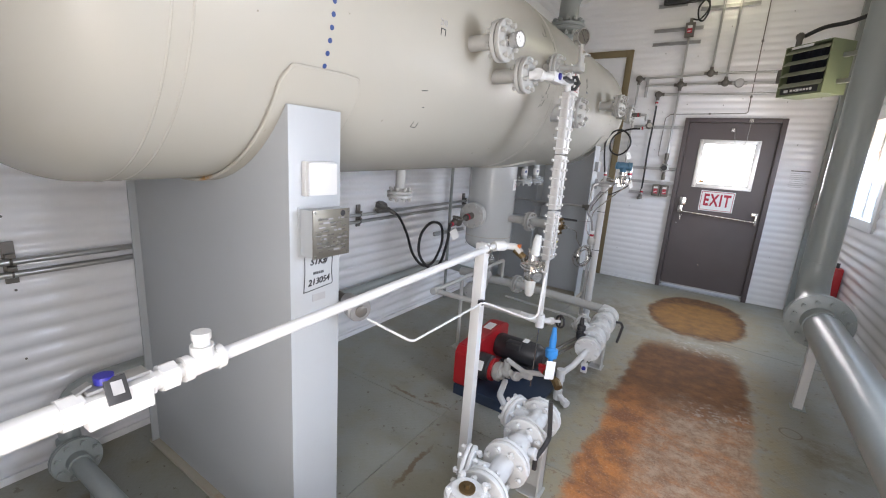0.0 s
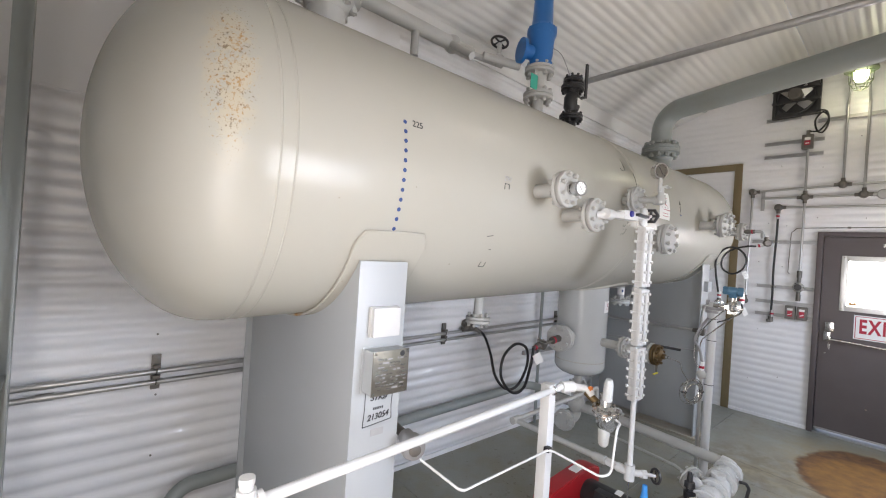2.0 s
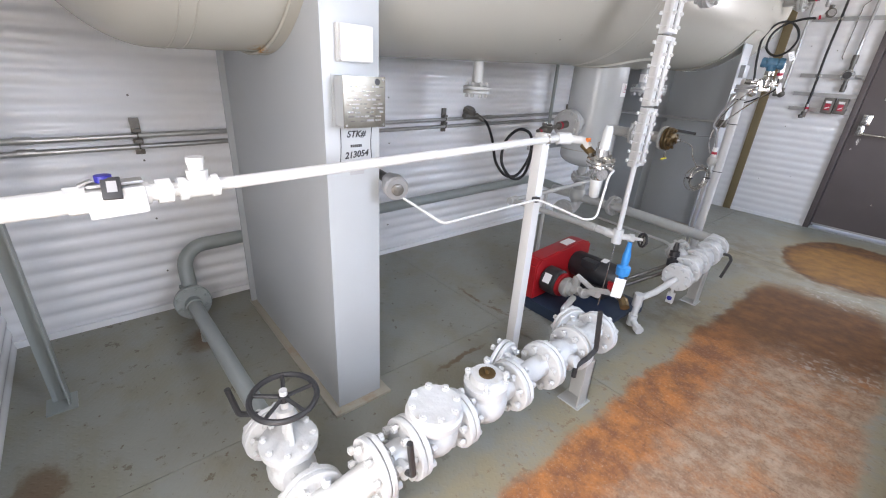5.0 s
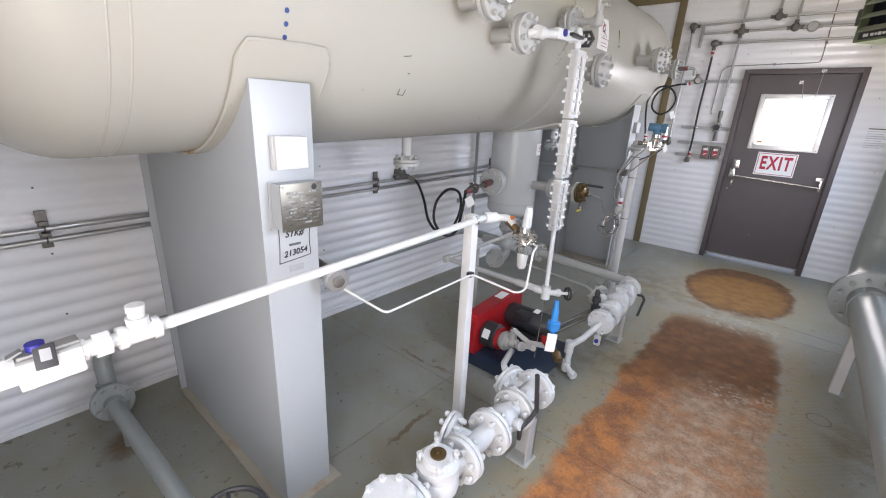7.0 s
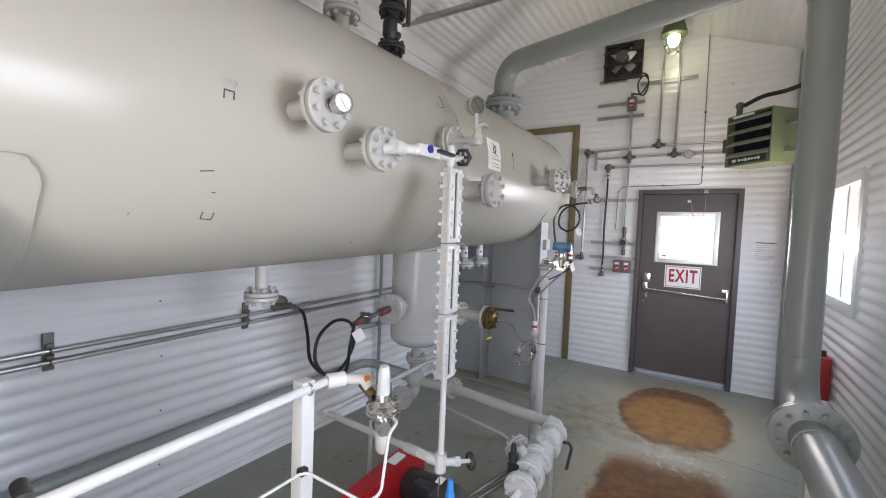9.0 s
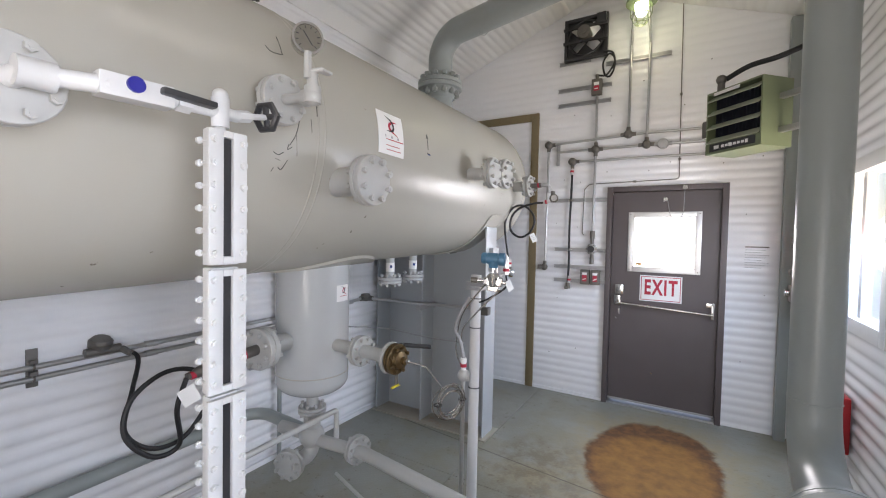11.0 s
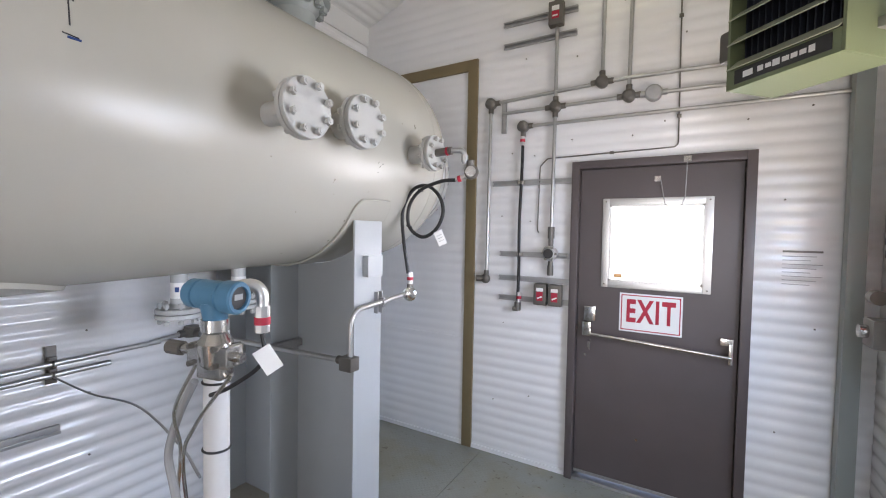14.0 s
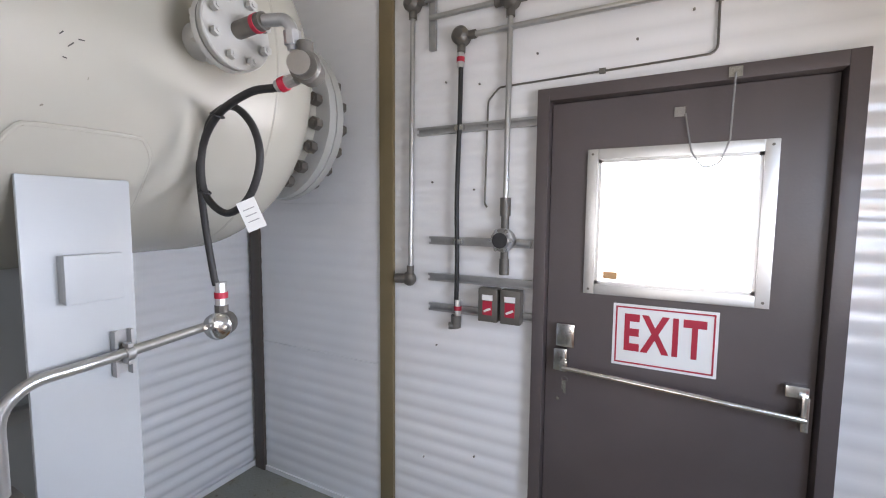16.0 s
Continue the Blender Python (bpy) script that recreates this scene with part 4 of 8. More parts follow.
def saddle(y, xf, xb, ribx, wy=0.0):
    t = thing("saddle_support", (-1.45, y, 0), "light grey steel plate saddle holding up the vessel", "support", "vessel saddles")
    VX, VZ = vx(y), vz(y)
    zf = VZ - math.sqrt((VR + 0.01) ** 2 - (xf - VX) ** 2)
    # web cut to the shell
    def web(bm):
        zr = VZ - 0.36
        pts = [(xf, 0.012), (xb, 0.012), (xb, zr)]
        r = VR + 0.01
        zt = zf
        a0 = math.atan2(zr - VZ, -math.sqrt(r * r - (zr - VZ) ** 2))
        a1 = math.atan2(zt - VZ, math.sqrt(r * r - (zt - VZ) ** 2))
        a0 = a0 if a0 < 0 else a0 - 2 * math.pi
        for i in range(33):
            a = a0 + (a1 - a0) * i / 32
            pts.append((VX + r * math.cos(a), VZ + r * math.sin(a)))
        lo = [bm.verts.new((x, y + wy, z)) for x, z in pts]
        hi = [bm.verts.new((x, y + wy + 0.012, z)) for x, z in pts]
        bm.faces.new(lo)
        bm.faces.new(list(reversed(hi)))
        for i in range(len(pts)):
            j = (i + 1) % len(pts)
            bm.faces.new((lo[i], lo[j], hi[j], hi[i]))
    part("web", B(web), M_SADDLE, t)
    part("front_flange", B(box((xf, y - 0.003, 0.012), (xf + 0.012, y + 0.2, zf - 0.002), 0.003)), M_SADDLE, t)
    part("rear_flange", B(box((xb - 0.012, y - (0.03 if wy < 0.1 else 0.003), 0.012), (xb, y + 0.2, VZ - 0.36), 0.003)), M_SADDLE, t)
    for x in ribx:
        top = VZ - math.sqrt((VR + 0.01) ** 2 - (x - VX) ** 2)
        if wy < 0.1:
            part("rib", B(box((x, y + wy + 0.0125, 0.012), (x + 0.012, y + 0.2, top))), M_SADDLE, t)
        if wy:
            part("rib", B(box((x, y, 0.012), (x + 0.012, y + wy - 0.0005, top))), M_SADDLE, t)
    part("base_plate", B(box((xb - 0.03, y - 0.035, 0.0), (xf + 0.05, y + 0.235, 0.012), 0.003)), M_RUSTY, t, "base plate with a rusty edge")
    return t


saddle(0.948, -0.915, -2.0, (-1.46,))
far_saddle = saddle(4.908, -1.035, -2.13, (-1.645,), 0.188)
part("strut", B(box((-1.632, 4.81, 1.012), (-1.592, 4.816, 1.053)), box((-1.632, 4.816, 1.049), (-1.592, 5.09, 1.053)), box((-1.632, 4.816, 1.012), (-1.628, 5.09, 1.049)), box((-1.596, 4.816, 1.012), (-1.592, 5.09, 1.049))), M_GALV, far_saddle, "slotted strut channel clamped to the rib")

# ---- large pipework ----
run = thing("pipe_run", (-1.53, 4.97, 2.98), "large grey overhead pipe from the vessel down to the floor", "pipe")
PX, PY = 0.925, 4.5
part("pipe", B(pipe([(NX, 4.97, 2.94), (NX, 4.97, 3.37), (PX, PY, 3.47), (PX, PY, 0.59), (PX - 0.03, 3.9, 0.585)], 0.103, 0.3, 40, 12)), M_PIPE, run)
part("weld_seam", B(ringbar((PX, PY, 0.9), (0, 0, 1), 0.1025, 0.004, 40, 6)), M_PIPE, run)
part("weld_seam", B(ringbar((-1.12, 4.91, 3.385), (1, -0.2, 0.04), 0.1025, 0.004, 40, 6)), M_PIPE, run)
flange_pair(run, (PX - 0.03, 3.86, 0.585), (0.02, 1, 0), 0.19, 0.028, 12, M_PIPE, size=0.013)
part("pipe", B(pipe([(PX - 0.03, 3.83, 0.585), (PX - 0.04, 0.9, 0.57), (PX - 0.02, -0.1, 0.565)], 0.103, 0.3, 40, 6)), M_PIPE, run, "glossy grey pipe lying along the gangway")
sup = thing("pipe_support", (0.875, 3.68, 0), "thin white angle iron leg under the pipe", "support")
part("leg", B(box((0.85, 3.655, 0), (0.9, 3.663, 0.478), 0.001), box((0.85, 3.6635, 0), (0.858, 3.71, 0.478), 0.001)), M_WHITE, sup)
part("foot", B(box((0.835, 3.63, 0), (0.92, 3.72, 0.006))), M_PIPE, sup, "small rusty foot plate")
part("saddle_strap", B(ringbar((PX - 0.03, 3.69, 0.584), (0, 1, 0), 0.106, 0.006, 32, 6)), M_PIPE, sup)
tie = solo("roof_tie", B(rod((X0 + 0.02, 4.1, 3.56), (X1 - 0.02, 4.1, 3.56), 0.03, 20)), M_GALV, "grey steel tie tube across the building under the roof", "beam")

# ---- vessel details ----
mk = thing("vessel_markings", (-0.85, 1.06, 1.75), "blue and black hand-drawn inspection marks on the vessel", "marking")
for i in range(12):
    z = 1.767 + (2.138 - 1.767) * i / 11
    y = 1.047 - 0.008 * i / 11
    a = math.asin((z - vz(y)) / VR)
    d = Vector((math.cos(a), 0, math.sin(a)))
    part("dot", B(rod(Vector((vx(y), y, vz(y))) + d * (VR - 0.001), Vector((vx(y), y, vz(y))) + d * (VR + 0.001), 0.0075, 14)), M_BLUEINK, mk)


def shell_frame(y, z, proud=0.0015):
    a = math.asin((z - vz(y)) / VR)
    d = Vector((math.cos(a), 0, math.sin(a)))
    return face_frame(Vector((vx(y), y, vz(y))) + d * (VR + proud), d, (0, 0, 1))


words("225", shell_frame(1.095, 2.14), 0.032, M_INK, mk)


def mark(y, z, dy, dz, w=0.0025, m=None):
    """A short pen stroke on the shell."""
    n = max(2, int(abs(dz) / 0.02))
    pts = []
    for i in range(n + 1):
        zz = z + dz * i / n
        yy = y + dy * i / n
        a = math.asin((zz - vz(yy)) / VR)
        pts.append((vx(yy) + (VR + 0.0005) * math.cos(a), yy, zz))
    part("stroke", B(sweep(pts, w, 6)), m or M_INK, mk)


for y, z, dy, dz in ((1.588, 1.985, 0, 0.025), (1.588, 2.01, 0.03, 0.0), (1.618, 2.01, 0, -0.022)):
    mark(y, z, dy, dz, 0.0018)
words("290", shell_frame(1.604, 2.032), 0.032, M_FADED, mk)
for y, z, dy, dz in ((1.55, 1.776, 0.04, 0.006), (1.595, 1.662, 0, -0.022), (1.595, 1.64, 0.035, -0.001), (1.63, 1.639, 0, 0.022), (1.6, 1.72, 0.012, 0.0),
                     (3.811, 2.22, 0.0, -0.085), (3.801, 2.195, 0.01, 0.025), (3.821, 2.195, -0.01, 0.025), (3.797, 2.115, 0.03, -0.003)):
    mark(y, z, dy, dz, 0.0017)
mark(3.806, 2.108, 0.025, 0.0, 0.003, M_BLUEINK)
# dried black runs and scribbles round the gauge nozzle and near the far saddle
dr_ = thing("dried_runs", (-0.87, 2.9, 2.1), "dried black paint runs and scratches on the vessel", "stain")
for line in ([(2.988, 2.302), (2.991, 2.246), (2.991, 2.159), (2.991, 2.105)],
             [(2.904, 2.112), (2.903, 2.065), (2.889, 2.012), (2.866, 1.972)],
             [(2.893, 2.013), (2.904, 1.941)],
             [(2.796, 2.308), (2.813, 2.294), (2.841, 2.296), (2.868, 2.303)],
             [(2.868, 2.375), (2.868, 2.342), (2.866, 2.303)],
             [(2.96, 2.089), (2.965, 2.038)],
             [(2.862, 1.975), (2.86, 1.957), (2.878, 1.968)],
             [(2.801, 1.938), (2.823, 1.932), (2.843, 1.943)],
             [(2.812, 1.887), (2.805, 1.871)],
             [(2.829, 1.89), (2.845, 1.884), (2.865, 1.92)],
             [(2.814, 1.917), (2.833, 1.914)],
             [(4.969, 1.987), (4.978, 1.997)],
             [(4.985, 2.006), (4.996, 2.007)],
             [(4.961, 1.966), (4.968, 1.965)],
             [(4.955, 2.005), (4.961, 2.012)]):
    pts = []
    for y, z in line:
        a = math.asin((z - vz(y)) / VR)
        pts.append((vx(y) + (VR + 0.0002) * math.cos(a), y, vz(y) + (VR + 0.0002) * math.sin(a)))
    part("run", B(sweep(spline(pts, 5), 0.0017 if len(line) > 2 else 0.0013, 6)), M_RUN, dr_)


def placard(y0, y1, z0, z1, label, logo=True):
    t = thing("placard", (-0.87, (y0 + y1) / 2, z0), label, "sign")
    n = 8
    bm = bmesh.new()
    rows = []
    for i in range(n + 1):
        z = z0 + (z1 - z0) * i / n
        xa, xb = on_shell(z, y0, 0.003), on_shell(z, y1, 0.003)
        rows.append([bm.verts.new((xa, y0, z)), bm.verts.new((xb, y1, z)), bm.verts.new((xa - 0.003, y0, z)), bm.verts.new((xb - 0.003, y1, z))])
    for p, q in zip(rows, rows[1:]):
        bm.faces.new((p[0], p[1], q[1], q[0]))
        bm.faces.new((p[0], q[0], q[2], p[2]))
        bm.faces.new((p[1], q[1], q[3], p[3]))
    part("board", bm, M_PAPER, t)
    m = shell_frame((y0 + y1) / 2, z0 + (z1 - z0) * 0.68, 0.004)
    s = (y1 - y0)
    logo_shapes(t, m, s * 0.3)
    for k, w, c in ((0.36, 0.92, M_REDINK), (0.22, 0.6, M_REDINK), (0.12, 0.7, M_REDINK)):
        m2 = shell_frame((y0 + y1) / 2, z0 + (z1 - z0) * k, 0.0036)
        part("text_bar", B(obox(m2, (s * w, 0.004 if k > 0.3 else 0.0035, 0.001))), c, t)
    m3 = shell_frame((y0 + y1) / 2, z0 + (z1 - z0) * 0.43, 0.0036)
    for u in (-0.25, 0, 0.25):
        part("text_bar", B(obox(m3 @ Matrix.Translation((u * s, 0, 0)), (s * 0.06, 0.011, 0.001))), M_FADED, t)


def logo_shapes(t, m, s):
    """Two crossed strokes with a red ring, as plain shapes."""
    def stroke(pts, w):
        def f(bm):
            L = spline([(p[0] * s, p[1] * s, 0) for p in pts], 6)
            rows = []
            for k, p in enumerate(L):
                d = (L[min(k + 1, len(L) - 1)] - L[max(k - 1, 0)]).normalized()
                n = Vector((-d.y, d.x, 0)) * (w * s * (0.12 + 0.88 * math.sin(math.pi * k / (len(L) - 1))))
                rows.append([bm.verts.new(m @ (p + n)), bm.verts.new(m @ (p - n))])
            for p, q in zip(rows, rows[1:]):
                bm.faces.new((p[0], p[1], q[1], q[0]))
        return f
    part("emblem", B(stroke([(0.75, 0.42), (0.2, 0.36), (-0.22, 0.12), (-0.2, -0.2), (0.15, -0.45), (0.8, -0.72)], 0.13)), M_REDINK, t)
    m = m @ Matrix.Translation((0, 0, 0.0006))
    part("emblem", B(stroke([(-0.75, 0.75), (-0.05, 0.5), (0.26, 0.15), (0.24, -0.2), (-0.1, -0.4), (-0.7, -0.42)], 0.11)), M_INK, t)


placard(3.369, 3.569, 2.042, 2.245, "white company placard with red and black emblem on the vessel")


def boot_label():
    t = thing("boot_label", (-1.36, 3.56, 1.2), "small white label with red emblem on the drip pot", "label")
    bm = bmesh.new()
    a0, a1 = radians(-5), radians(25)
    rows = []
    for i in range(7):
        a = a0 + (a1 - a0) * i / 6
        c, s = math.cos(a), math.sin(a)
        rows.append([bm.verts.new((BX + (BR + 0.0015) * c, BY + (BR + 0.0015) * s, z)) for z in (1.262, 1.358)] + [bm.verts.new((BX + (BR - 0.001) * c, BY + (BR - 0.001) * s, z)) for z in (1.262, 1.358)])
    for p, q in zip(rows, rows[1:]):
        bm.faces.new((p[0], q[0], q[1], p[1]))
        bm.faces.new((p[1], q[1], q[3], p[3]))
        bm.faces.new((p[0], q[0], q[2], p[2]))
    part("sheet", bm, M_PAPER, t)
    a = radians(10)
    d = Vector((math.cos(a), math.sin(a), 0))
    m = face_frame(Vector((BX, BY, 1.326)) + d * (BR + 0.0035), d)
    logo_shapes(t, m, 0.033)
    part("text_bar", B(obox(face_frame(Vector((BX, BY, 1.294)) + d * (BR + 0.003), d), (0.06, 0.003, 0.001))), M_REDINK, t)


boot_label()

# instruments on the saddle
jb = thing("junction_cover", (-0.9, 1.06, 1.385), "blank white square junction box on the saddle leg", "junction box")
part("back_box", B(box((-0.903, 0.992, 1.38), (-0.887, 1.112, 1.487), 0.003)), M_WHITE, jb)
part("lid", B(box((-0.887, 0.996, 1.382), (-0.872, 1.108, 1.484), 0.004)), M_WHITE, jb)
npb = thing("nameplate_box", (-0.87, 1.07, 1.18), "etched stainless vessel nameplate on a grey bracket", "nameplate")
part("bracket", B(box((-0.903, 0.974, 1.185), (-0.9, 1.135, 1.345)), box((-0.9, 0.982, 1.19), (-0.84, 1.128, 1.34), 0.004)), M_SADDLE, npb)
pl = part("plate", B(box((-0.84, 0.98, 1.188), (-0.836, 1.13, 1.342), 0.001)), M_PLATE, npb, "etched metal data plate with worn lettering")
random.seed(12)
for i in range(9):
    yy, z = 0.99 + random.uniform(0, 0.02), 1.31 - i * 0.0128
    while yy < 1.112:
        w = random.uniform(0.006, 0.026)
        part("text_bar", B(box((-0.8362, yy, z), (-0.8353, min(yy + w, 1.122), z + random.choice((0.003, 0.0045, 0.006))))), random.choice((M_IRON, M_FADED, M_STEEL, M_STEEL)), pl)
        yy += w + random.choice((0.003, 0.005, 0.022))
part("emblem", B(rod((-0.8365, 1.1, 1.327), (-0.8352, 1.1, 1.327), 0.01, 14)), M_INK, pl)
for y in (0.988, 1.122):
    for z in (1.196, 1.334):
        part("rivet", B(rod((-0.8365, y, z), (-0.8345, y, z), 0.004, 8)), M_STEEL, pl)
tag = thing("stock_label", (-0.902, 1.065, 1.065), "white paper label with handwritten stock number", "label")
part("sheet", B(box((-0.9026, 0.995, 1.055), (-0.9016, 1.118, 1.19))), M_SADDLE, tag)
for line in ([(0.999, 1.18), (0.999, 1.12), (0.995, 1.064), (1.0, 1.06), (1.05, 1.064), (1.11, 1.07)], [(1.11, 1.07), (1.115, 1.076), (1.112, 1.12), (1.116, 1.18)]):
    part("border", B(sweep(spline([(-0.9012, y, z) for y, z in line], 4), 0.0014, 6)), M_INK, tag)
words("STK#", face_frame((-0.9012, 1.055, 1.158), (1, 0, 0)), 0.03, M_INK, tag, bold=0.0007, slant=0.3)
words("213054", face_frame((-0.9012, 1.056, 1.09), (1, 0, 0)) @ pose(0, 0, 0, 0, 0, 4), 0.03, M_INK, tag, bold=0.0007, slant=0.25)
for i in range(6):
    part("text_bar", B(box((-0.9016, 1.034 + i * 0.0075, 1.115), (-0.9008, 1.039 + i * 0.0075, 1.124))), M_INK, tag)
part("text_bar", B(box((-0.903, 1.03, 1.02), (-0.9022, 1.085, 1.045))), M_FADED, tag)


# ---- overhead relief valve, black valve, side pipe ----
def relief_valve():
    x, y = -1.47, 2.63
    ZT = vz(y) + VR
    t = thing("relief_valve", (x, y, ZT), "tall blue spring relief valve on top of the vessel", "valve")
    part("stub", B(rod((x, y, ZT - 0.03), (x, y, 2.83), 0.04, 24)), M_GREY, t)
    flange_pair(t, (x, y, 2.845), (0, 0, 1), 0.105, 0.022, 8, M_GREY)
    part("spool", B(lathe((x, y, 2.86), (0, 0, 1), [(0, 0.06), (0.04, 0.045), (0.11, 0.05), (0.15, 0.06)], 24)), M_GREY, t)
    flange_pair(t, (x, y, 3.03), (0, 0, 1), 0.105, 0.02, 8, M_GREY)
    part("body", B(lathe((x, y, 3.05), (0, 0, 1), [(0, 0.09), (0.03, 0.09), (0.035, 0.075), (0.09, 0.085), (0.2, 0.09), (0.235, 0.105), (0.275, 0.105), (0.28, 0.09), (0.31, 0.075), (0.5, 0.066), (0.51, 0.075), (0.53, 0.075), (0.53, 0.055), (0.62, 0.05), (0.63, 0.0)], 28)), M_BLUE, t)
    part("outlet", B(rod((x, y, 3.15), (x - 0.06, y - 0.13, 3.15), 0.05, 20), lathe((x - 0.055, y - 0.125, 3.15), (-0.42, -0.9, 0), [(0, 0.085), (0.025, 0.085), (0.025, 0.0)], 24)), M_BLUE, t)
    bolts(t, (x, y, 3.305), (0, 0, 1), 0.095, 8, 0.009, 0.06, M_BLUE)
    part("tag", B(box((x + 0.05, y - 0.16, 2.855), (x + 0.053, y - 0.085, 2.955), 0.001)), M_GREEN, t, "green plastic tag")
    part("wire", B(sweep(spline([(x + 0.05, y - 0.12, 2.955), (x + 0.03, y - 0.08, 3.03), (x, y - 0.02, 3.06)]), 0.002, 6), sweep(spline([(x + 0.05, y, 3.2), (x + 0.09, y + 0.12, 3.17), (x + 0.06, y + 0.3, 3.08)]), 0.003, 6)), M_WIREB, t)


relief_valve()


def black_valve():
    x, y = -1.47, 3.07
    ZT = vz(y) + VR
    t = thing("ball_valve", (x, y, ZT), "black flanged ball valve with an upright lever", "valve")
    part("stub", B(rod((x, y, ZT - 0.03), (x, y, 2.78), 0.04, 20)), M_BLACKP, t)
    flange_pair(t, (x, y, 2.81), (0, 0, 1), 0.09, 0.018, 8, M_BLACKP)
    part("body", B(lathe((x, y, 2.83), (0, 0, 1), [(0, 0.05), (0.03, 0.045), (0.06, 0.062), (0.14, 0.062), (0.17, 0.045), (0.2, 0.05)], 24)), M_BLACKP, t)
    part("label_plate", B(box((x + 0.06, y - 0.02, 2.9), (x + 0.064, y + 0.02, 2.95))), M_PAPER, t)
    flange_pair(t, (x, y, 3.045), (0, 0, 1), 0.09, 0.018, 8, M_BLACKP)
    flange_pair(t, (x, y, 3.105), (0, 0, 1), 0.075, 0.016, 8, M_BLACKP)
    part("lever", B(box((x + 0.05, y + 0.08, 2.98), (x + 0.066, y + 0.11, 3.25), 0.004), rod((x + 0.03, y + 0.03, 2.96), (x + 0.058, y + 0.1, 2.99), 0.012, 10)), M_BLACKP, t)


black_valve()

sp = thing("vent_pipe", (-1.75, 1.4, 3.09), "grey overhead side pipe with a small hand wheel valve", "pipe")
part("pipe", B(rod((-1.75, 0.2, 3.09), (-1.75, 2.2, 3.09), 0.045, 24), rod((-1.75, 2.2, 3.09), (-1.72, 2.5, 3.1), 0.022, 16)), M_GREY, sp)
part("tee", B(ball((-1.75, 2.03, 3.09), 0.06), rod((-1.75, 2.0, 3.09), (-1.52, 2.0, 2.93), 0.024, 14)), M_GREY, sp)
part("branch", B(rod((-1.75, 1.72, 3.09), (-1.75, 1.72, 2.9), 0.026, 14)), M_GREY, sp)
part("valve_body", B(rod((-1.72, 2.3, 3.1), (-1.6, 2.56, 3.08), 0.03, 14), ball((-1.68, 2.42, 3.1), 0.045), rod((-1.68, 2.42, 3.1), (-1.68, 2.42, 3.22), 0.018, 12)), M_GREY, sp)
part("hand_wheel", B(ringbar((-1.68, 2.42, 3.23), (0, 0.3, 1), 0.06, 0.009, 24, 8), rod((-1.735, 2.42, 3.232), (-1.625, 2.42, 3.232), 0.007, 8), rod((-1.68, 2.37, 3.245), (-1.68, 2.47, 3.215), 0.007, 8)), M_BLACKP, sp, "small black hand wheel")


# ---- gauges on the vessel front ----
def dial_gauge(p, d, r, label, deep=0.035, mtl=None, dial=None):
    t = thing("dial_gauge", p, label, "gauge")
    d = Vector(d).normalized()
    p = Vector(p)
    part("case", B(lathe(p - d * deep, d, [(0, 0), (0, r * 0.9), (0.006, r), (deep - 0.004, r), (deep, r * 1.05), (deep + 0.006, r * 1.05), (deep + 0.006, r * 0.9), (deep + 0.001, r * 0.88), (deep + 0.001, 0.0)], 28)), mtl or M_STEEL, t)
    part("face", B(rod(p + d * 0.0015, p + d * 0.0025, r * 0.87, 24)), dial or M_PAPER, t, "round dial face")
    m = face_frame(p + d * 0.003, d)
    part("pointer", B(obox(m @ pose(0, 0, 0, 0, 0, 35), (r * 0.06, r * 1.1, 0.001))), M_INK, t)
    for i in range(10):
        part("tick", B(obox(m @ pose(0, 0, 0, 0, 0, -135 + 30 * i) @ Matrix.Translation((0, r * 0.72, 0)), (r * 0.05, r * 0.18, 0.0008))), M_INK, t)
    return t


fa = N_A[1]
tg = dial_gauge(Vector(fa) + Vector((0.055, 0, 0.0)), (1, -0.25, 0), 0.031, "white dial thermometer on a bolted grey flange")
part("stem", B(rod(fa, Vector(fa) + Vector((0.03, 0, 0)), 0.016, 14), rod(Vector(fa) - Vector((0.002, 0, 0)), Vector(fa) + Vector((0.012, 0, 0)), 0.024, 6)), M_STEEL, tg)
fg = Vector(N_G[1])
rg = dial_gauge((-0.64, 2.745, 2.25), (0.85, -0.5, -0.05), 0.045, "stainless pressure gauge on a grey elbow", 0.04, None, M_PLATE)
part("elbow", B(pipe([fg, (-0.64, fg.y, fg.z - 0.01), (-0.64, fg.y, 2.15)], 0.017, 0.03, 14), rod((-0.64, fg.y, 2.06), (-0.64, fg.y, 2.11), 0.026, 14), ball((-0.64, fg.y, 2.08), 0.028), rod((-0.675, fg.y, 2.08), (-0.65, fg.y, 2.08), 0.026, 14)), M_GREY, rg)
part("valve", B(rod((-0.64, 2.745, 2.13), (-0.64, 2.745, 2.21), 0.012, 6), rod((-0.64, 2.745, 2.15), (-0.61, 2.78, 2.165), 0.007, 8), box((-0.625, 2.775, 2.155), (-0.6, 2.81, 2.163), 0.002)), M_GREY, rg)


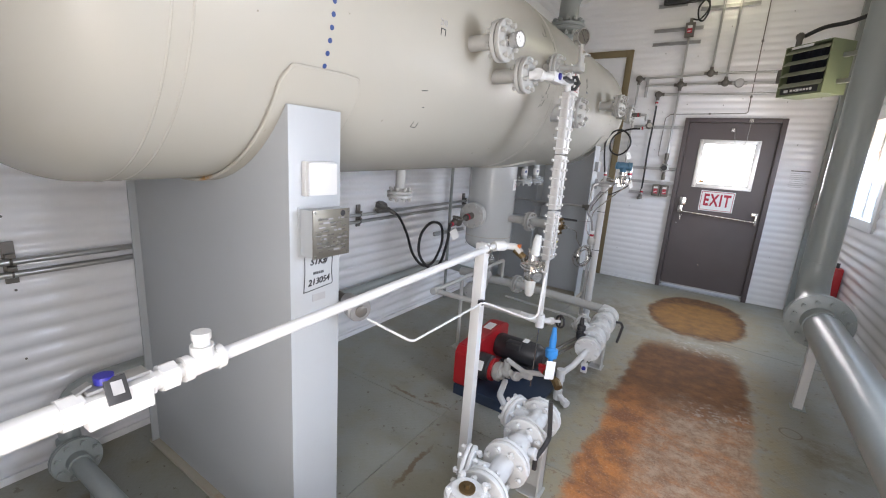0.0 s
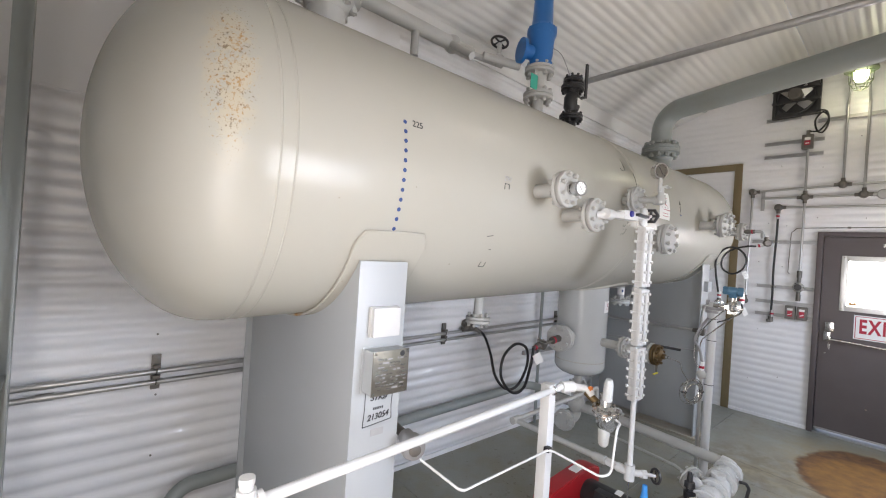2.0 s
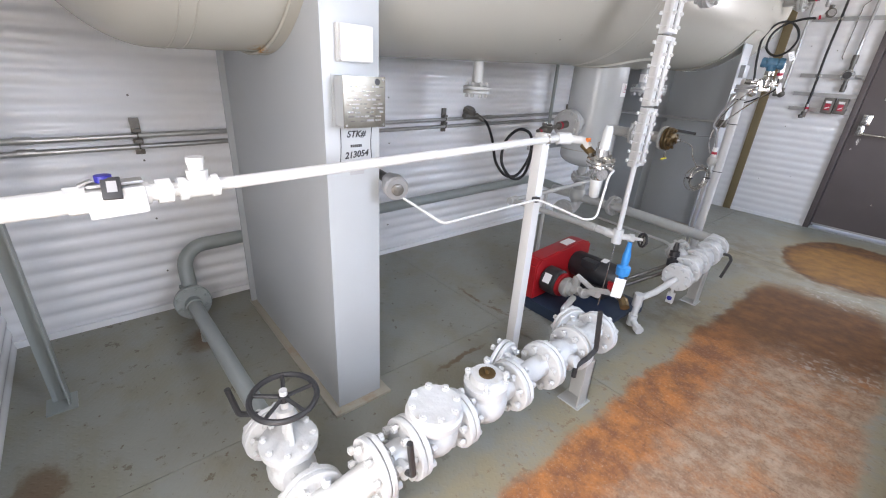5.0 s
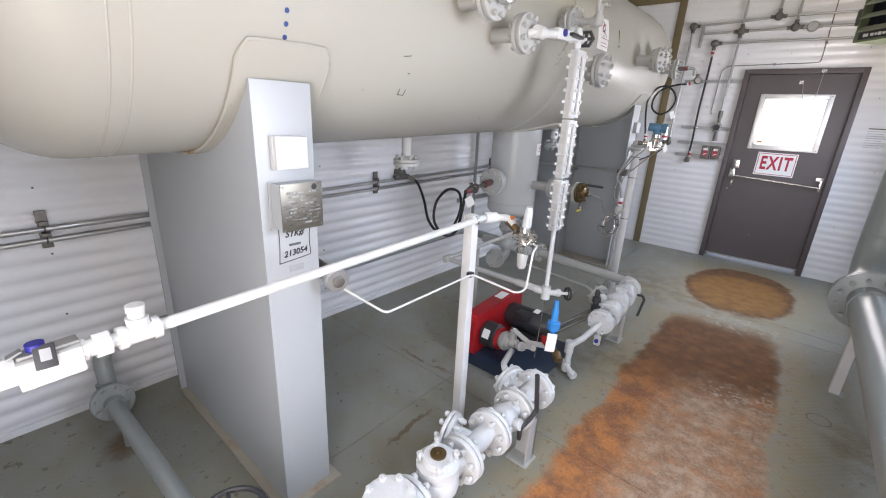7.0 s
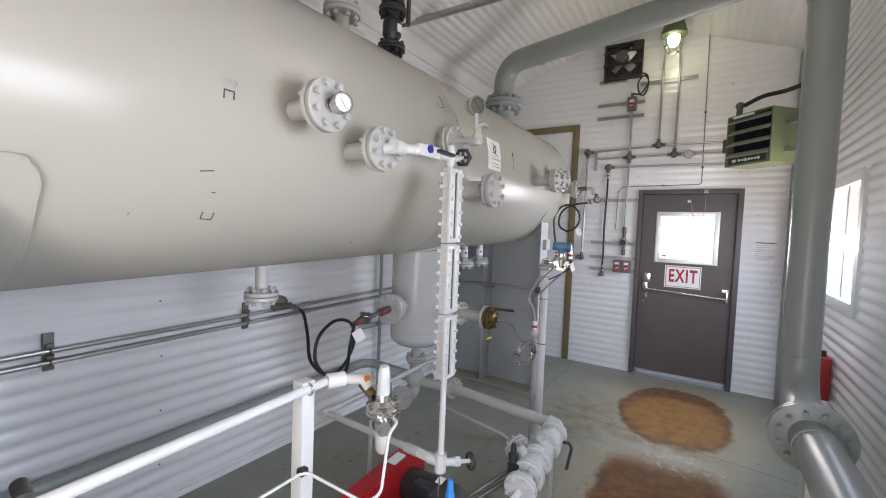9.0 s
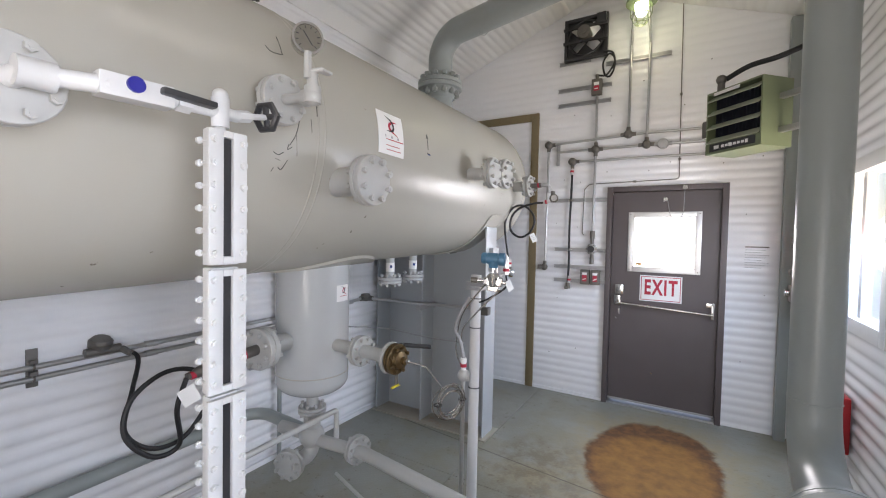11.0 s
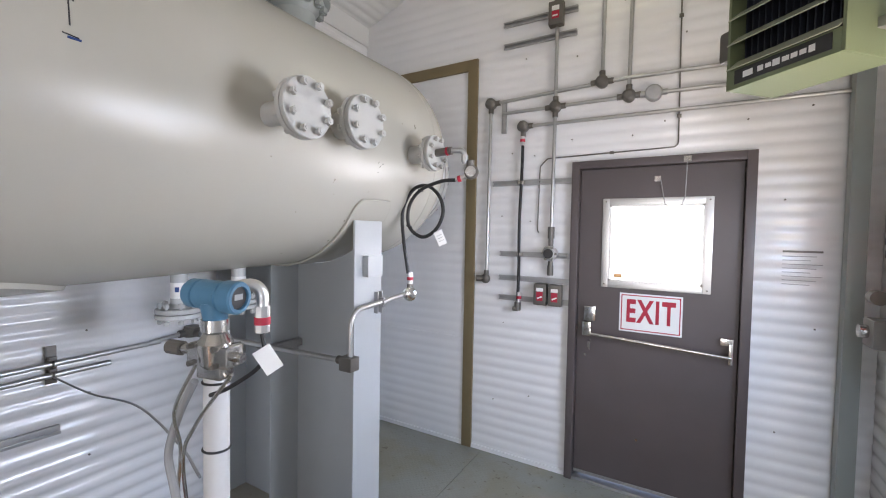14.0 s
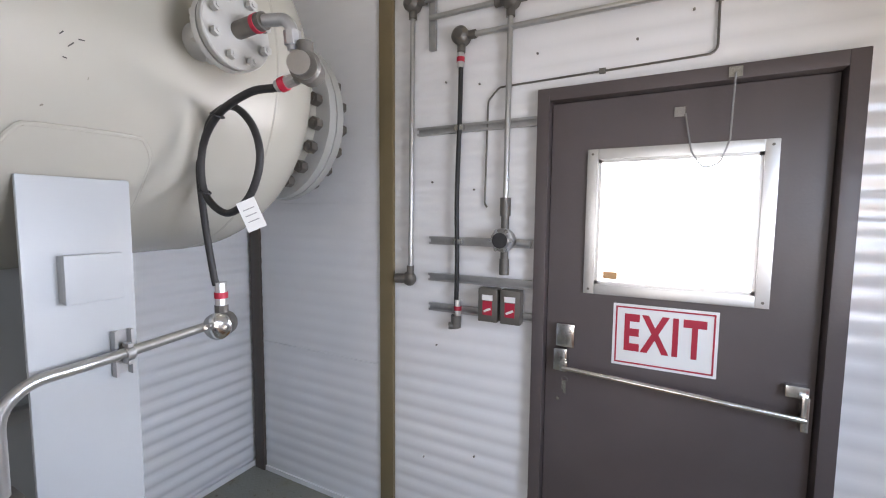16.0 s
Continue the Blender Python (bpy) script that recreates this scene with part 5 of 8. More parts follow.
# ---- level gauge column ----
def level_gauge():
    x, y = -0.585, 2.445
    t = thing("level_gauge", (x, y, 0.985), "tall white three-section sight glass level gauge", "level gauge")
    for z0, z1 in ((1.578, 1.897), (1.272, 1.572), (0.985, 1.266)):
        s = part("section", B(box((x - 0.022, y - 0.035, z0), (x + 0.012, y + 0.035, z1), 0.004)), M_WHITE, t)
        for y_ in (-1, 1):
            part("cover_bar", B(box((x + 0.0125, y + y_ * 0.0295 - 0.0175, z0 + 0.004), (x + 0.026, y + y_ * 0.0295 + 0.0175, z1 - 0.004), 0.003)), M_WHITE, s)
        for e0, e1 in ((z0 + 0.004, z0 + 0.02), (z1 - 0.02, z1 - 0.004)):
            part("end_bar", B(box((x + 0.0125, y - 0.0118, e0), (x + 0.0255, y + 0.0118, e1), 0.002)), M_WHITE, s)
        part("glass", B(box((x + 0.0125, y - 0.0105, z0 + 0.021), (x + 0.018, y + 0.0105, z1 - 0.021))), M_BLACKP, s, "dark gauge glass")
        n = 6
        for i in range(n):
            z = z0 + 0.028 + (z1 - z0 - 0.056) * i / (n - 1)
            for s2 in (-1, 1):
                part("bolt", B(rod((x - 0.034, y + s2 * 0.035, z), (x + 0.038, y + s2 * 0.035, z), 0.004, 8), rod((x + 0.026, y + s2 * 0.035, z), (x + 0.035, y + s2 * 0.035, z), 0.0085, 6), rod((x - 0.03, y + s2 * 0.04, z), (x - 0.022, y + s2 * 0.04, z), 0.0085, 6)), M_WHITE, s)
    part("stem", B(rod((x - 0.01, y, 1.885), (x - 0.01, y, 1.95), 0.012, 12)), M_WHITE, t)
    top = part("top_tee", B(rod((x - 0.01, y, 1.905), (x - 0.01, y, 1.975), 0.02, 14), ball((x - 0.01, y, 1.98), 0.018), rod((x - 0.01, y, 1.942), (x - 0.02, y + 0.05, 1.945), 0.015, 12)), M_WHITE, t)
    part("valve_stem", B(rod((x - 0.02, y + 0.05, 1.947), (x - 0.03, y + 0.145, 1.968), 0.008, 10), rod((x - 0.02, y + 0.05, 1.947), (x - 0.024, y + 0.085, 1.954), 0.015, 6)), M_WHITE, top)
    part("hand_wheel", B(ringbar((x - 0.03, y + 0.14, 1.968), (-0.2, 1, 0.1), 0.036, 0.0095, 6, 8), rod((x - 0.03, y + 0.143, 1.935), (x - 0.03, y + 0.137, 2.0), 0.008, 8), rod((x - 0.062, y + 0.134, 1.968), (x + 0.002, y + 0.146, 1.968), 0.008, 8)), M_BLACKP, top, "black hand wheel")
    fb = Vector(N_B[1])
    part("valve_body", B(rod(fb, (x - 0.03, fb.y + 0.02, 1.93), 0.02, 14), rod((x - 0.045, fb.y - 0.005, 1.93), (x - 0.045, fb.y + 0.05, 1.93), 0.027, 14), rod((x - 0.04, fb.y + 0.04, 1.93), (x - 0.01, y - 0.22, 1.935), 0.018, 12),
                           obox(axis_frame((x - 0.015, 2.27, 1.938), (0.06, 1, 0.02)), (0.045, 0.045, 0.13), 0.005), rod((x - 0.012, 2.33, 1.94), (x - 0.01, y, 1.942), 0.016, 12), rod((x - 0.012, 2.345, 1.94), (x - 0.012, 2.375, 1.94), 0.021, 6)), M_WHITE, t)
    part("blue_cap", B(rod((x + 0.006, 2.262, 1.945), (x + 0.014, 2.262, 1.945), 0.016, 16)), M_BLUECAP, t)
    part("lever", B(obox(axis_frame((x + 0.018, 2.36, 1.945), (0.05, 1, -0.03)), (0.026, 0.014, 0.11), 0.004)), M_BLACKP, t, "black lever with pale print")
    part("print", B(obox(axis_frame((x + 0.0255, 2.36, 1.945), (0.05, 1, -0.03)), (0.01, 0.0012, 0.07))), M_TAN, t)
    part("drain_pipe", B(rod((x, y, 0.985), (x + 0.005, y - 0.01, 0.63), 0.0135, 14)), M_WHITE, t)
    part("tee", B(rod((x + 0.005, y - 0.01, 0.57), (x + 0.005, y - 0.01, 0.65), 0.026, 16), rod((x - 0.06, y - 0.01, 0.612), (x + 0.02, y - 0.01, 0.612), 0.024, 14), rod((x - 0.12, y - 0.0, 0.61), (x - 0.06, y - 0.01, 0.612), 0.022, 6)), M_WHITE, t)
    v = part("valve", B(rod((x + 0.01, y - 0.01, 0.612), (x + 0.06, y + 0.06, 0.6), 0.017, 12), rod((x + 0.045, y + 0.04, 0.603), (x + 0.06, y + 0.06, 0.6), 0.023, 6), rod((x + 0.06, y + 0.06, 0.6), (x + 0.09, y + 0.105, 0.592), 0.009, 10)), M_WHITE, t)
    part("hand_wheel", B(ringbar((x + 0.092, y + 0.108, 0.59), (0.5, 0.8, -0.1), 0.035, 0.007, 20, 8), rod((x + 0.092, y + 0.108, 0.558), (x + 0.092, y + 0.108, 0.622), 0.005, 8)), M_BLACKP, v, "black hand wheel")
    part("branch", B(rod((x - 0.12, y, 0.61), (-1.4, 2.525, 0.575), 0.017, 14), rod((x - 0.2, y + 0.008, 0.606), (x - 0.13, y, 0.61), 0.023, 12)), M_GREY, t)
    part("tube", B(rod((x + 0.005, y - 0.01, 0.57), (x + 0.012, y - 0.06, 0.2), 0.003, 8)), M_STEEL, t)


level_gauge()


# ---- boot fittings and drain ----
def boot_fittings():
    n, f = nozzle(boot.parent, (BX + 0.017, BY - 0.2113, 1.045), (0.08, -0.997, 0), 0.05, 0.165, 0.11, 0.03, 8)
    t = thing("probe", (-1.5, 3.1, 1.0), "steel probe with a conduit body wired into the drip pot flange", "sensor")
    f = Vector(f)
    part("bore", B(lathe(f, (0.08, -1, 0), [(0, 0.06), (0.001, 0.06), (0.001, 0.0)], 24)), M_IRON, t)
    part("well", B(rod(f, f + Vector((0.006, -0.1, -0.008)), 0.028, 16), rod(f + Vector((0.006, -0.1, -0.008)), f + Vector((0.008, -0.16, -0.014)), 0.012, 12)), M_IRON, t)
    part("band", B(rod(f + Vector((0.0045, -0.075, -0.006)), f + Vector((0.0057, -0.095, -0.0076)), 0.0295, 16)), M_REDINK, t, "red band")
    h = f + Vector((0.012, -0.255, -0.022))
    part("conduit_body", B(rod(f + Vector((0.008, -0.15, -0.014)), h, 0.015, 12), lathe(h - Vector((0, 0, 0.028)), (0.25, 0, 1), [(0, 0), (0, 0.03), (0.012, 0.038), (0.04, 0.04), (0.048, 0.044), (0.056, 0.044), (0.056, 0.036), (0.05, 0.034), (0.05, 0)], 24), lathe(h + Vector((0, -0.02, -0.004)), (0.04, -1, -0.15), [(0, 0.03), (0.04, 0.024), (0.06, 0.016), (0.085, 0.016)], 16)), M_IRON, t, "cast conduit body with an open round hub")
    part("hub_ring", B(ringbar(h + Vector((0.007, 0, 0.027)), (0.25, 0, 1), 0.04, 0.004, 24, 8)), M_STEEL, t, "bright hub rim")
    part("red_ring", B(rod(f + Vector((0.015, -0.325, -0.036)), f + Vector((0.016, -0.345, -0.039)), 0.0185, 14)), M_REDINK, t)
    a = f + Vector((0.017, -0.36, -0.042))
    part("paper_tag", B(obox(face_frame(a + Vector((0.06, -0.02, -0.06)), (1, -0.4, 0.2)) @ pose(0, 0, 0, 0, 0, 25), (0.07, 0.075, 0.001))), M_PAPER, t)
    jbp = thing("junction_box", (-2.16, 2.77, 1.05), "round cast conduit box on the wall conduit", "junction box")
    part("body", B(lathe((-2.17, 2.77, 1.065), (0.4, 0, 1), [(0, 0.05), (0.03, 0.052), (0.035, 0.045), (0.045, 0.04), (0.045, 0)], 20), rod((-2.15, 2.7, 1.045), (-2.15, 2.85, 1.045), 0.022, 12)), M_IRON, jbp)
    c = thing("cable", (-2.1, 2.85, 0.6), "black flexible cable looped below the wall conduits", "cable")
    pts = [(-2.14, 2.85, 1.04), (-2.08, 2.9, 0.99), (-2.0, 2.88, 0.85), (-1.94, 2.86, 0.68), (-1.9, 2.96, 0.565), (-1.9, 3.12, 0.565), (-1.9, 3.24, 0.72), (-1.88, 3.19, 0.89), (-1.87, 3.02, 0.945), (-1.86, 2.86, 0.86), (-1.84, 2.82, 0.7), (-1.8, 2.92, 0.57), (-1.76, 3.02, 0.6), (-1.66, 2.96, 0.82), tuple(a)]
    hang = Vector((0.347, 0.917, 1.64))
    pts = [Vector(p) for p in pts]
    pts = pts[:2] + [hang + (p - hang) * (0.925 if n > 0 else 0.96) for n, p in enumerate(pts[2:-1])] + pts[-1:]
    part("sheath", B(sweep(spline(pts), 0.011, 10)), M_BLACK, c)
    part("gland", B(rod((-2.14, 2.85, 1.042), (-2.105, 2.882, 1.012), 0.017, 10)), M_IRON, c)
    # valve on the right of the boot
    bv = thing("boot_valve", (-1.2, 3.62, 1.0), "grey flanged nozzle with a brown brass ball valve and black lever", "valve")
    p0 = Vector((BX + BR * 0.97, BY - 0.01, 1.012))
    d = Vector((1, -0.06, 0.0)).normalized()
    part("neck", B(rod(p0 - d * 0.05, p0 + d * 0.44, 0.036, 24)), M_GREY, bv)
    flange_pair(bv, p0 + d * 0.2, d, 0.085, 0.018, 8, M_GREY)
    single_flange(bv, p0 + d * 0.408, d, 0.083, 0.02, M_GREY)
    flange_pair(bv, p0 + d * 0.452, d, 0.08, 0.016, 8, M_BRASS, label="tarnished brass flange")
    part("cap", B(lathe(p0 + d * 0.47, d, [(0, 0.05), (0.02, 0.045), (0.03, 0.02), (0.05, 0.02), (0.05, 0)], 20)), M_BRASS, bv)
    part("plug", B(rod(p0 + d * 0.515, p0 + d * 0.54, 0.013, 6)), M_CHROME, bv)
    q = p0 + d * 0.4
    part("lever", B(rod(q + Vector((0, 0.02, 0.05)), q + Vector((0.05, 0.06, 0.06)), 0.01, 8), obox(axis_frame(q + Vector((0.11, 0.11, 0.052)), (0.75, 0.66, -0.1)), (0.026, 0.02, 0.15), 0.007)), M_BLACK, bv, "black plastic lever")
    part("bleeder", B(rod(p0 + d * 0.46 - Vector((0, 0, 0.07)), p0 + d * 0.46 - Vector((0, 0, 0.13)), 0.009, 8)), M_IRON, bv)
    part("tape", B(obox(axis_frame(p0 + d * 0.46 - Vector((0, 0.01, 0.14)), (0.3, 1, 0.2)), (0.012, 0.01, 0.05), 0.002)), M_YELLOW, bv)
    e = p0 + d * 0.54
    w = thing("sensor_wire", (-0.73, 3.85, 0.6), "coil of bare stainless tubing tied to the post", "wire coil")
    part("lead", B(sweep(spline([e, e + Vector((0.06, 0.06, -0.03)), (-0.78, 3.74, 0.9), (-0.75, 3.8, 0.82)]), 0.0035, 8)), M_STEEL, w)
    random.seed(4)
    for k in range(7):
        part("turn", B(ringbar((-0.735 + random.uniform(-0.012, 0.012), 3.85 + random.uniform(-0.012, 0.012), 0.735 + random.uniform(-0.015, 0.015)), (1 + random.uniform(-0.2, 0.2), -0.5 + random.uniform(-0.2, 0.2), random.uniform(-0.15, 0.15)), 0.085 + random.uniform(-0.012, 0.012), 0.0032, 28, 6)), M_STEEL, w)
    for s in (-1, 1):
        part("cable_tie", B(ringbar((-0.735 + s * 0.035, 3.85 + s * 0.075, 0.735), (0, 0, 1), 0.022, 0.003, 12, 6)), M_BLACK, w)
    # drain train below the boot
    dr = thing("drain_pipework", (BX, BY, 0.1), "grey drain valves and pipe below the drip pot", "pipe")
    part("stub", B(rod((BX, BY, 0.72), (BX, BY, 0.55), 0.035, 20)), M_GREY, dr)
    flange_pair(dr, (BX, BY, 0.585), (0, 0, 1), 0.083, 0.018, 8, M_GREY)
    part("tee", B(rod((BX, BY, 0.56), (BX, BY, 0.36), 0.05, 20), ball((BX, BY, 0.42), 0.075), rod((BX - 0.25, BY - 0.02, 0.42), (BX, BY, 0.42), 0.04, 20)), M_GREY, dr)
    flange_pair(dr, (BX - 0.02, BY - 0.15, 0.3), (0.3, -1, -0.1), 0.09, 0.018, 8, M_GREY)
    part("elbow", B(pipe([(BX, BY, 0.42), (BX, BY, 0.3), (BX - 0.02, BY - 0.16, 0.3)], 0.045, 0.08, 16)), M_GREY, dr)
    part("handle", B(pipe([(-1.4, 2.52, 0.578), (-1.41, 3.66, 0.6), (-1.41, 3.66, 0.42)], 0.016, 0.02, 14), rod((-1.4, 2.49, 0.577), (-1.4, 2.56, 0.578), 0.025, 14), rod((-1.4, 2.9, 0.006), (-1.4, 2.9, 0.575), 0.014, 12), box((-1.44, 2.86, 0.0), (-1.36, 2.94, 0.006))), M_GREY, dr)
    part("pipe", B(pipe([(BX, BY, 0.4), (-1.2, 3.66, 0.4), (-0.44, 3.56, 0.395)], 0.036, 0.06, 20)), M_GREY, dr, "long grey pipe low across the floor")
    flange_pair(dr, (-1.25, 3.67, 0.4), (1, -0.2, 0), 0.083, 0.018, 8, M_GREY)


boot_fittings()

# ---- west wall: conduits and low pipe ----
for z0, z1 in ((0.985, 1.05), (0.932, 0.998)):
    c = thing("wall_conduit", (-2.16, 2.3, z0), "bright steel conduit run along the white wall", "conduit", "wall conduits")
    ye = 4.6 if z0 > 0.96 else 4.369
    part("tube", B(rod((-2.165, Y0 + 0.01, z0 - 0.004), (-2.165, ye, z0 - 0.004 + (z1 - z0 + 0.01) * (ye + 0.12) / 4.72), 0.0135, 16)), M_EMT, c)
    for y in (0.14, 3.0):
        zz = z0 + (z1 - z0) * y / 4.2
        part("coupling", B(rod((-2.165, y - 0.03, zz), (-2.165, y + 0.03, zz), 0.0175, 14)), M_EMT, c)
for y in (0.548, 2.52, 1.55, 4.146):
    zz = 0.99 + 0.0155 * y
    k = thing("strut_clamp", (-2.18, y, zz - 0.03), "short slotted steel channel with two conduit clamps", "clamp", "conduit clamps")
    part("channel", B(box((-2.192, y - 0.02, zz - 0.1), (-2.178, y + 0.02, zz + 0.075), 0.002)), M_IRON, k)
    for dz in (0.0, -0.054):
        part("clamp", B(ringbar((-2.165, y, zz - 0.003 + dz), (0, 1, 0), 0.0165, 0.004, 16, 6), box((-2.178, y - 0.014, zz + dz + 0.01), (-2.15, y + 0.014, zz + dz + 0.028), 0.003)), M_IRON, k)
hb = thing("conduit_branch", (-2.1, 4.6, 1.07), "grey conduit from the wall box to the saddle leg", "conduit")
part("box", B(lathe((-2.165, 4.77, 1.05), (0, 0, 1), [(0, 0), (0, 0.038), (0.012, 0.045), (0.045, 0.045), (0.05, 0.04), (0.062, 0.04), (0.062, 0)], 20), rod((-2.165, 4.7, 1.075), (-2.165, 4.77, 1.075), 0.022, 14), rod((-2.165, 4.77, 1.075), (-2.09, 4.778, 1.075), 0.022, 14)), M_IRON, hb, "round cast conduit box")
part("tube", B(rod((-2.1, 4.776, 1.075), (-1.05, 4.84, 1.08), 0.013, 14), rod((-2.165, 4.55, 1.06), (-2.165, 4.71, 1.075), 0.013, 14)), M_EMT, hb)
part("wire", B(sweep(spline([(-2.15, 4.146, 0.99), (-1.9, 4.196, 0.95), (-1.5, 4.2, 0.985), (-1.05, 4.12, 0.995), (-0.75, 4.02, 1.03)]), 0.004, 8)), M_WIREB, hb)
ws = thing("strut_channel", (-2.19, 4.173, 0.734), "short slotted steel channel low on the white wall", "strut", "wall struts")
part("channel", B(box((-2.193, 3.6, 0.714), (-2.17, 4.173, 0.754), 0.003), box((-2.17, 3.6, 0.714), (-2.162, 4.173, 0.728), 0.002)), M_GALV, ws)
lw = thing("low_pipe", (-2.1, 2.0, 0.42), "grey pipe low along the wall, turning down to a flange", "pipe")
part("pipe", B(pipe([(-1.62, 3.64, 0.42), (-2.1, 3.62, 0.45), (-2.1, 0.62, 0.395), (-2.02, 0.62, 0.12)], 0.038, 0.12, 20, 8)), M_PIPE, lw)
riser = thing("wall_riser", (-2.15, 3.83, 0), "thin grey vertical tube beside the wall", "pipe")
part("tube", B(rod((-2.15, 3.83, 0.0), (-2.15, 3.83, 1.5), 0.016, 12)), M_PIPE, riser)
fr = thing("angle_frame", (-1.6, 0.04, 0), "grey painted angle iron stand beside the wall", "stand")
part("upright", B(box((-1.635, 0.012, 0), (-1.628, 0.068, 3.3)), box((-1.635, 0.061, 0), (-1.575, 0.068, 3.3))), M_PIPE, fr)
part("rail", B(box((-1.628, 0.02, 1.185), (-0.75, 0.06, 1.191)), box((-1.628, 0.02, 1.155), (-0.75, 0.026, 1.191))), M_PIPE, fr)
part("foot", B(box((-1.66, -0.01, 0.0), (-1.55, 0.09, 0.008))), M_PIPE, fr)
wb = thing("wall_bracket", (-1.3, Y0 + 0.01, 2.3), "dark cast fitting on the wall near the corner", "fitting")
part("body", B(box((-1.5, Y0 + 0.008, 2.4), (-1.42, Y0 + 0.09, 2.46), 0.01), rod((-1.46, Y0 + 0.05, 2.4), (-1.46, Y0 + 0.05, 2.3), 0.02, 12)), M_IRON, wb)

# ---- white fuel gas line ----
fg_ = thing("fuel_line", (-0.6, 0.9, 1.1), "white threaded gas pipe with a ball valve on a post", "pipe")


def fl(y, dx=0.0, dz=0.0):
    """A point beside the line at y."""
    return Vector((-0.578 - 0.036 * (y - 0.5) + dx, y, 1.122 + (0.0205 if y > 0.5 else 0.0) * (y - 0.5) + dz))


part("pipe", B(rod(fl(Y0 + 0.01, 0, -0.004), fl(0.3), 0.0215, 18)), M_WHITE, fg_)
part("pipe", B(rod(fl(0.54), fl(1.83), 0.0135, 18)), M_WHITE, fg_, "thin white pipe with scuffed paint")
vb = part("valve_block", B(obox(axis_frame(fl(0.372, 0, -0.006), (-0.036, 1, 0.02)), (0.05, 0.05, 0.09), 0.003), rod(fl(0.3), fl(0.33), 0.026, 8), rod(fl(0.412), fl(0.425), 0.022, 8)), M_WHITE, fg_, "boxy white painted ball valve")
part("stem", B(rod(fl(0.36, 0, 0.018), fl(0.36, 0, 0.034), 0.01, 12)), M_STEEL, vb)
part("lever", B(obox(axis_frame(fl(0.375, 0, 0.026), (-0.036, 1, 0.02)), (0.03, 0.006, 0.085), 0.002), obox(axis_frame(fl(0.332, 0, 0.031), (-0.036, 1, 0.4)), (0.016, 0.004, 0.022), 0.001)), M_GALV, vb, "flat steel valve lever")
part("blue_cap", B(rod(fl(0.36, 0, 0.03), fl(0.36, 0, 0.042), 0.0135, 20)), M_BLUECAP, vb, "blue plastic cap")
TG = face_frame(fl(0.368, 0.024, 0.022), (1, -0.1, 0.9))
part("tag", B(obox(TG, (0.03, 0.044, 0.006), 0.004)), M_BLACKP, vb, "black tag with a pale window")
part("print", B(obox(TG @ Matrix.Translation((0.001, 0.002, 0.0032)), (0.015, 0.022, 0.001))), M_FADED, vb)
part("union", B(rod(fl(0.422), fl(0.44), 0.017, 14), rod(fl(0.436), fl(0.462), 0.0245, 8), rod(fl(0.462), fl(0.48), 0.014, 14)), M_WHITE, fg_)
part("tee", B(rod(fl(0.474), fl(0.548), 0.02, 18), rod(fl(0.474), fl(0.488), 0.0235, 18), rod(fl(0.534), fl(0.548), 0.0235, 18), rod(fl(0.512), fl(0.512, 0, 0.036), 0.0205, 18), rod(fl(0.512, 0, 0.036), fl(0.512, 0, 0.05), 0.015, 8), rod(fl(0.512, 0, 0.048), fl(0.512, 0, 0.062), 0.017, 14)), M_WHITE, fg_)
po = thing("pipe_post", (-0.64, 1.735, 0), "white square steel post carrying the gas line", "post")
part("post", B(box((-0.665, 1.713, 0.0), (-0.62, 1.758, 1.17), 0.003)), M_WHITE, po)
part("u_bolt", B(ringbar((-0.622, 1.735, 1.147), (-0.04, 1, 0), 0.018, 0.004, 20, 6)), M_STEEL, po)
reg = thing("regulator", (-0.5, 1.9, 1.05), "small grey pressure regulator with gauge and tube at the post", "regulator")
part("elbow", B(rod((-0.625, 1.81, 1.148), (-0.6, 1.86, 1.148), 0.024, 12), pipe([(-0.61, 1.85, 1.148), (-0.56, 1.9, 1.145), (-0.53, 1.9, 1.12)], 0.016, 0.02, 12)), M_WHITE, reg)
part("brass_valve", B(rod((-0.56, 1.9, 1.13), (-0.51, 1.9, 1.1), 0.016, 12)), M_BRASS, reg)
part("handle", B(box((-0.547, 1.89, 1.14), (-0.535, 1.91, 1.158), 0.002)), M_ORGTAG, reg, "orange handle")
part("body", B(lathe((-0.47, 1.9, 1.0), (0, 0, 1), [(0, 0), (0, 0.02), (0.02, 0.034), (0.05, 0.034), (0.06, 0.045), (0.085, 0.045), (0.1, 0.026), (0.15, 0.024), (0.155, 0.0)], 20)), M_STEEL, reg)
part("bonnet", B(lathe((-0.455, 1.88, 1.13), (0.1, -0.1, 1), [(0, 0.02), (0.07, 0.0185), (0.09, 0.013), (0.092, 0)], 16)), M_BOOT, reg)
part("diaphragm_case", B(lathe((-0.468, 1.897, 1.062), (0.1, -0.1, 1), [(0, 0), (0, 0.05), (0.004, 0.054), (0.012, 0.054), (0.014, 0.05), (0.018, 0.054), (0.026, 0.054), (0.03, 0.046), (0.034, 0)], 24)), M_STEEL, reg)
bolts(reg, (-0.4665, 1.8955, 1.077), (0.1, -0.1, 1), 0.046, 6, 0.006, 0.05, M_IRON)
part("drip_cup", B(lathe((-0.47, 1.9, 0.93), (0, 0, 1), [(0, 0), (0, 0.012), (0.01, 0.02), (0.06, 0.024), (0.075, 0.024), (0.075, 0)], 18)), M_GREY, reg)
part("gauge", B(rod((-0.44, 1.86, 1.04), (-0.42, 1.845, 1.04), 0.022, 16)), M_STEEL, reg)
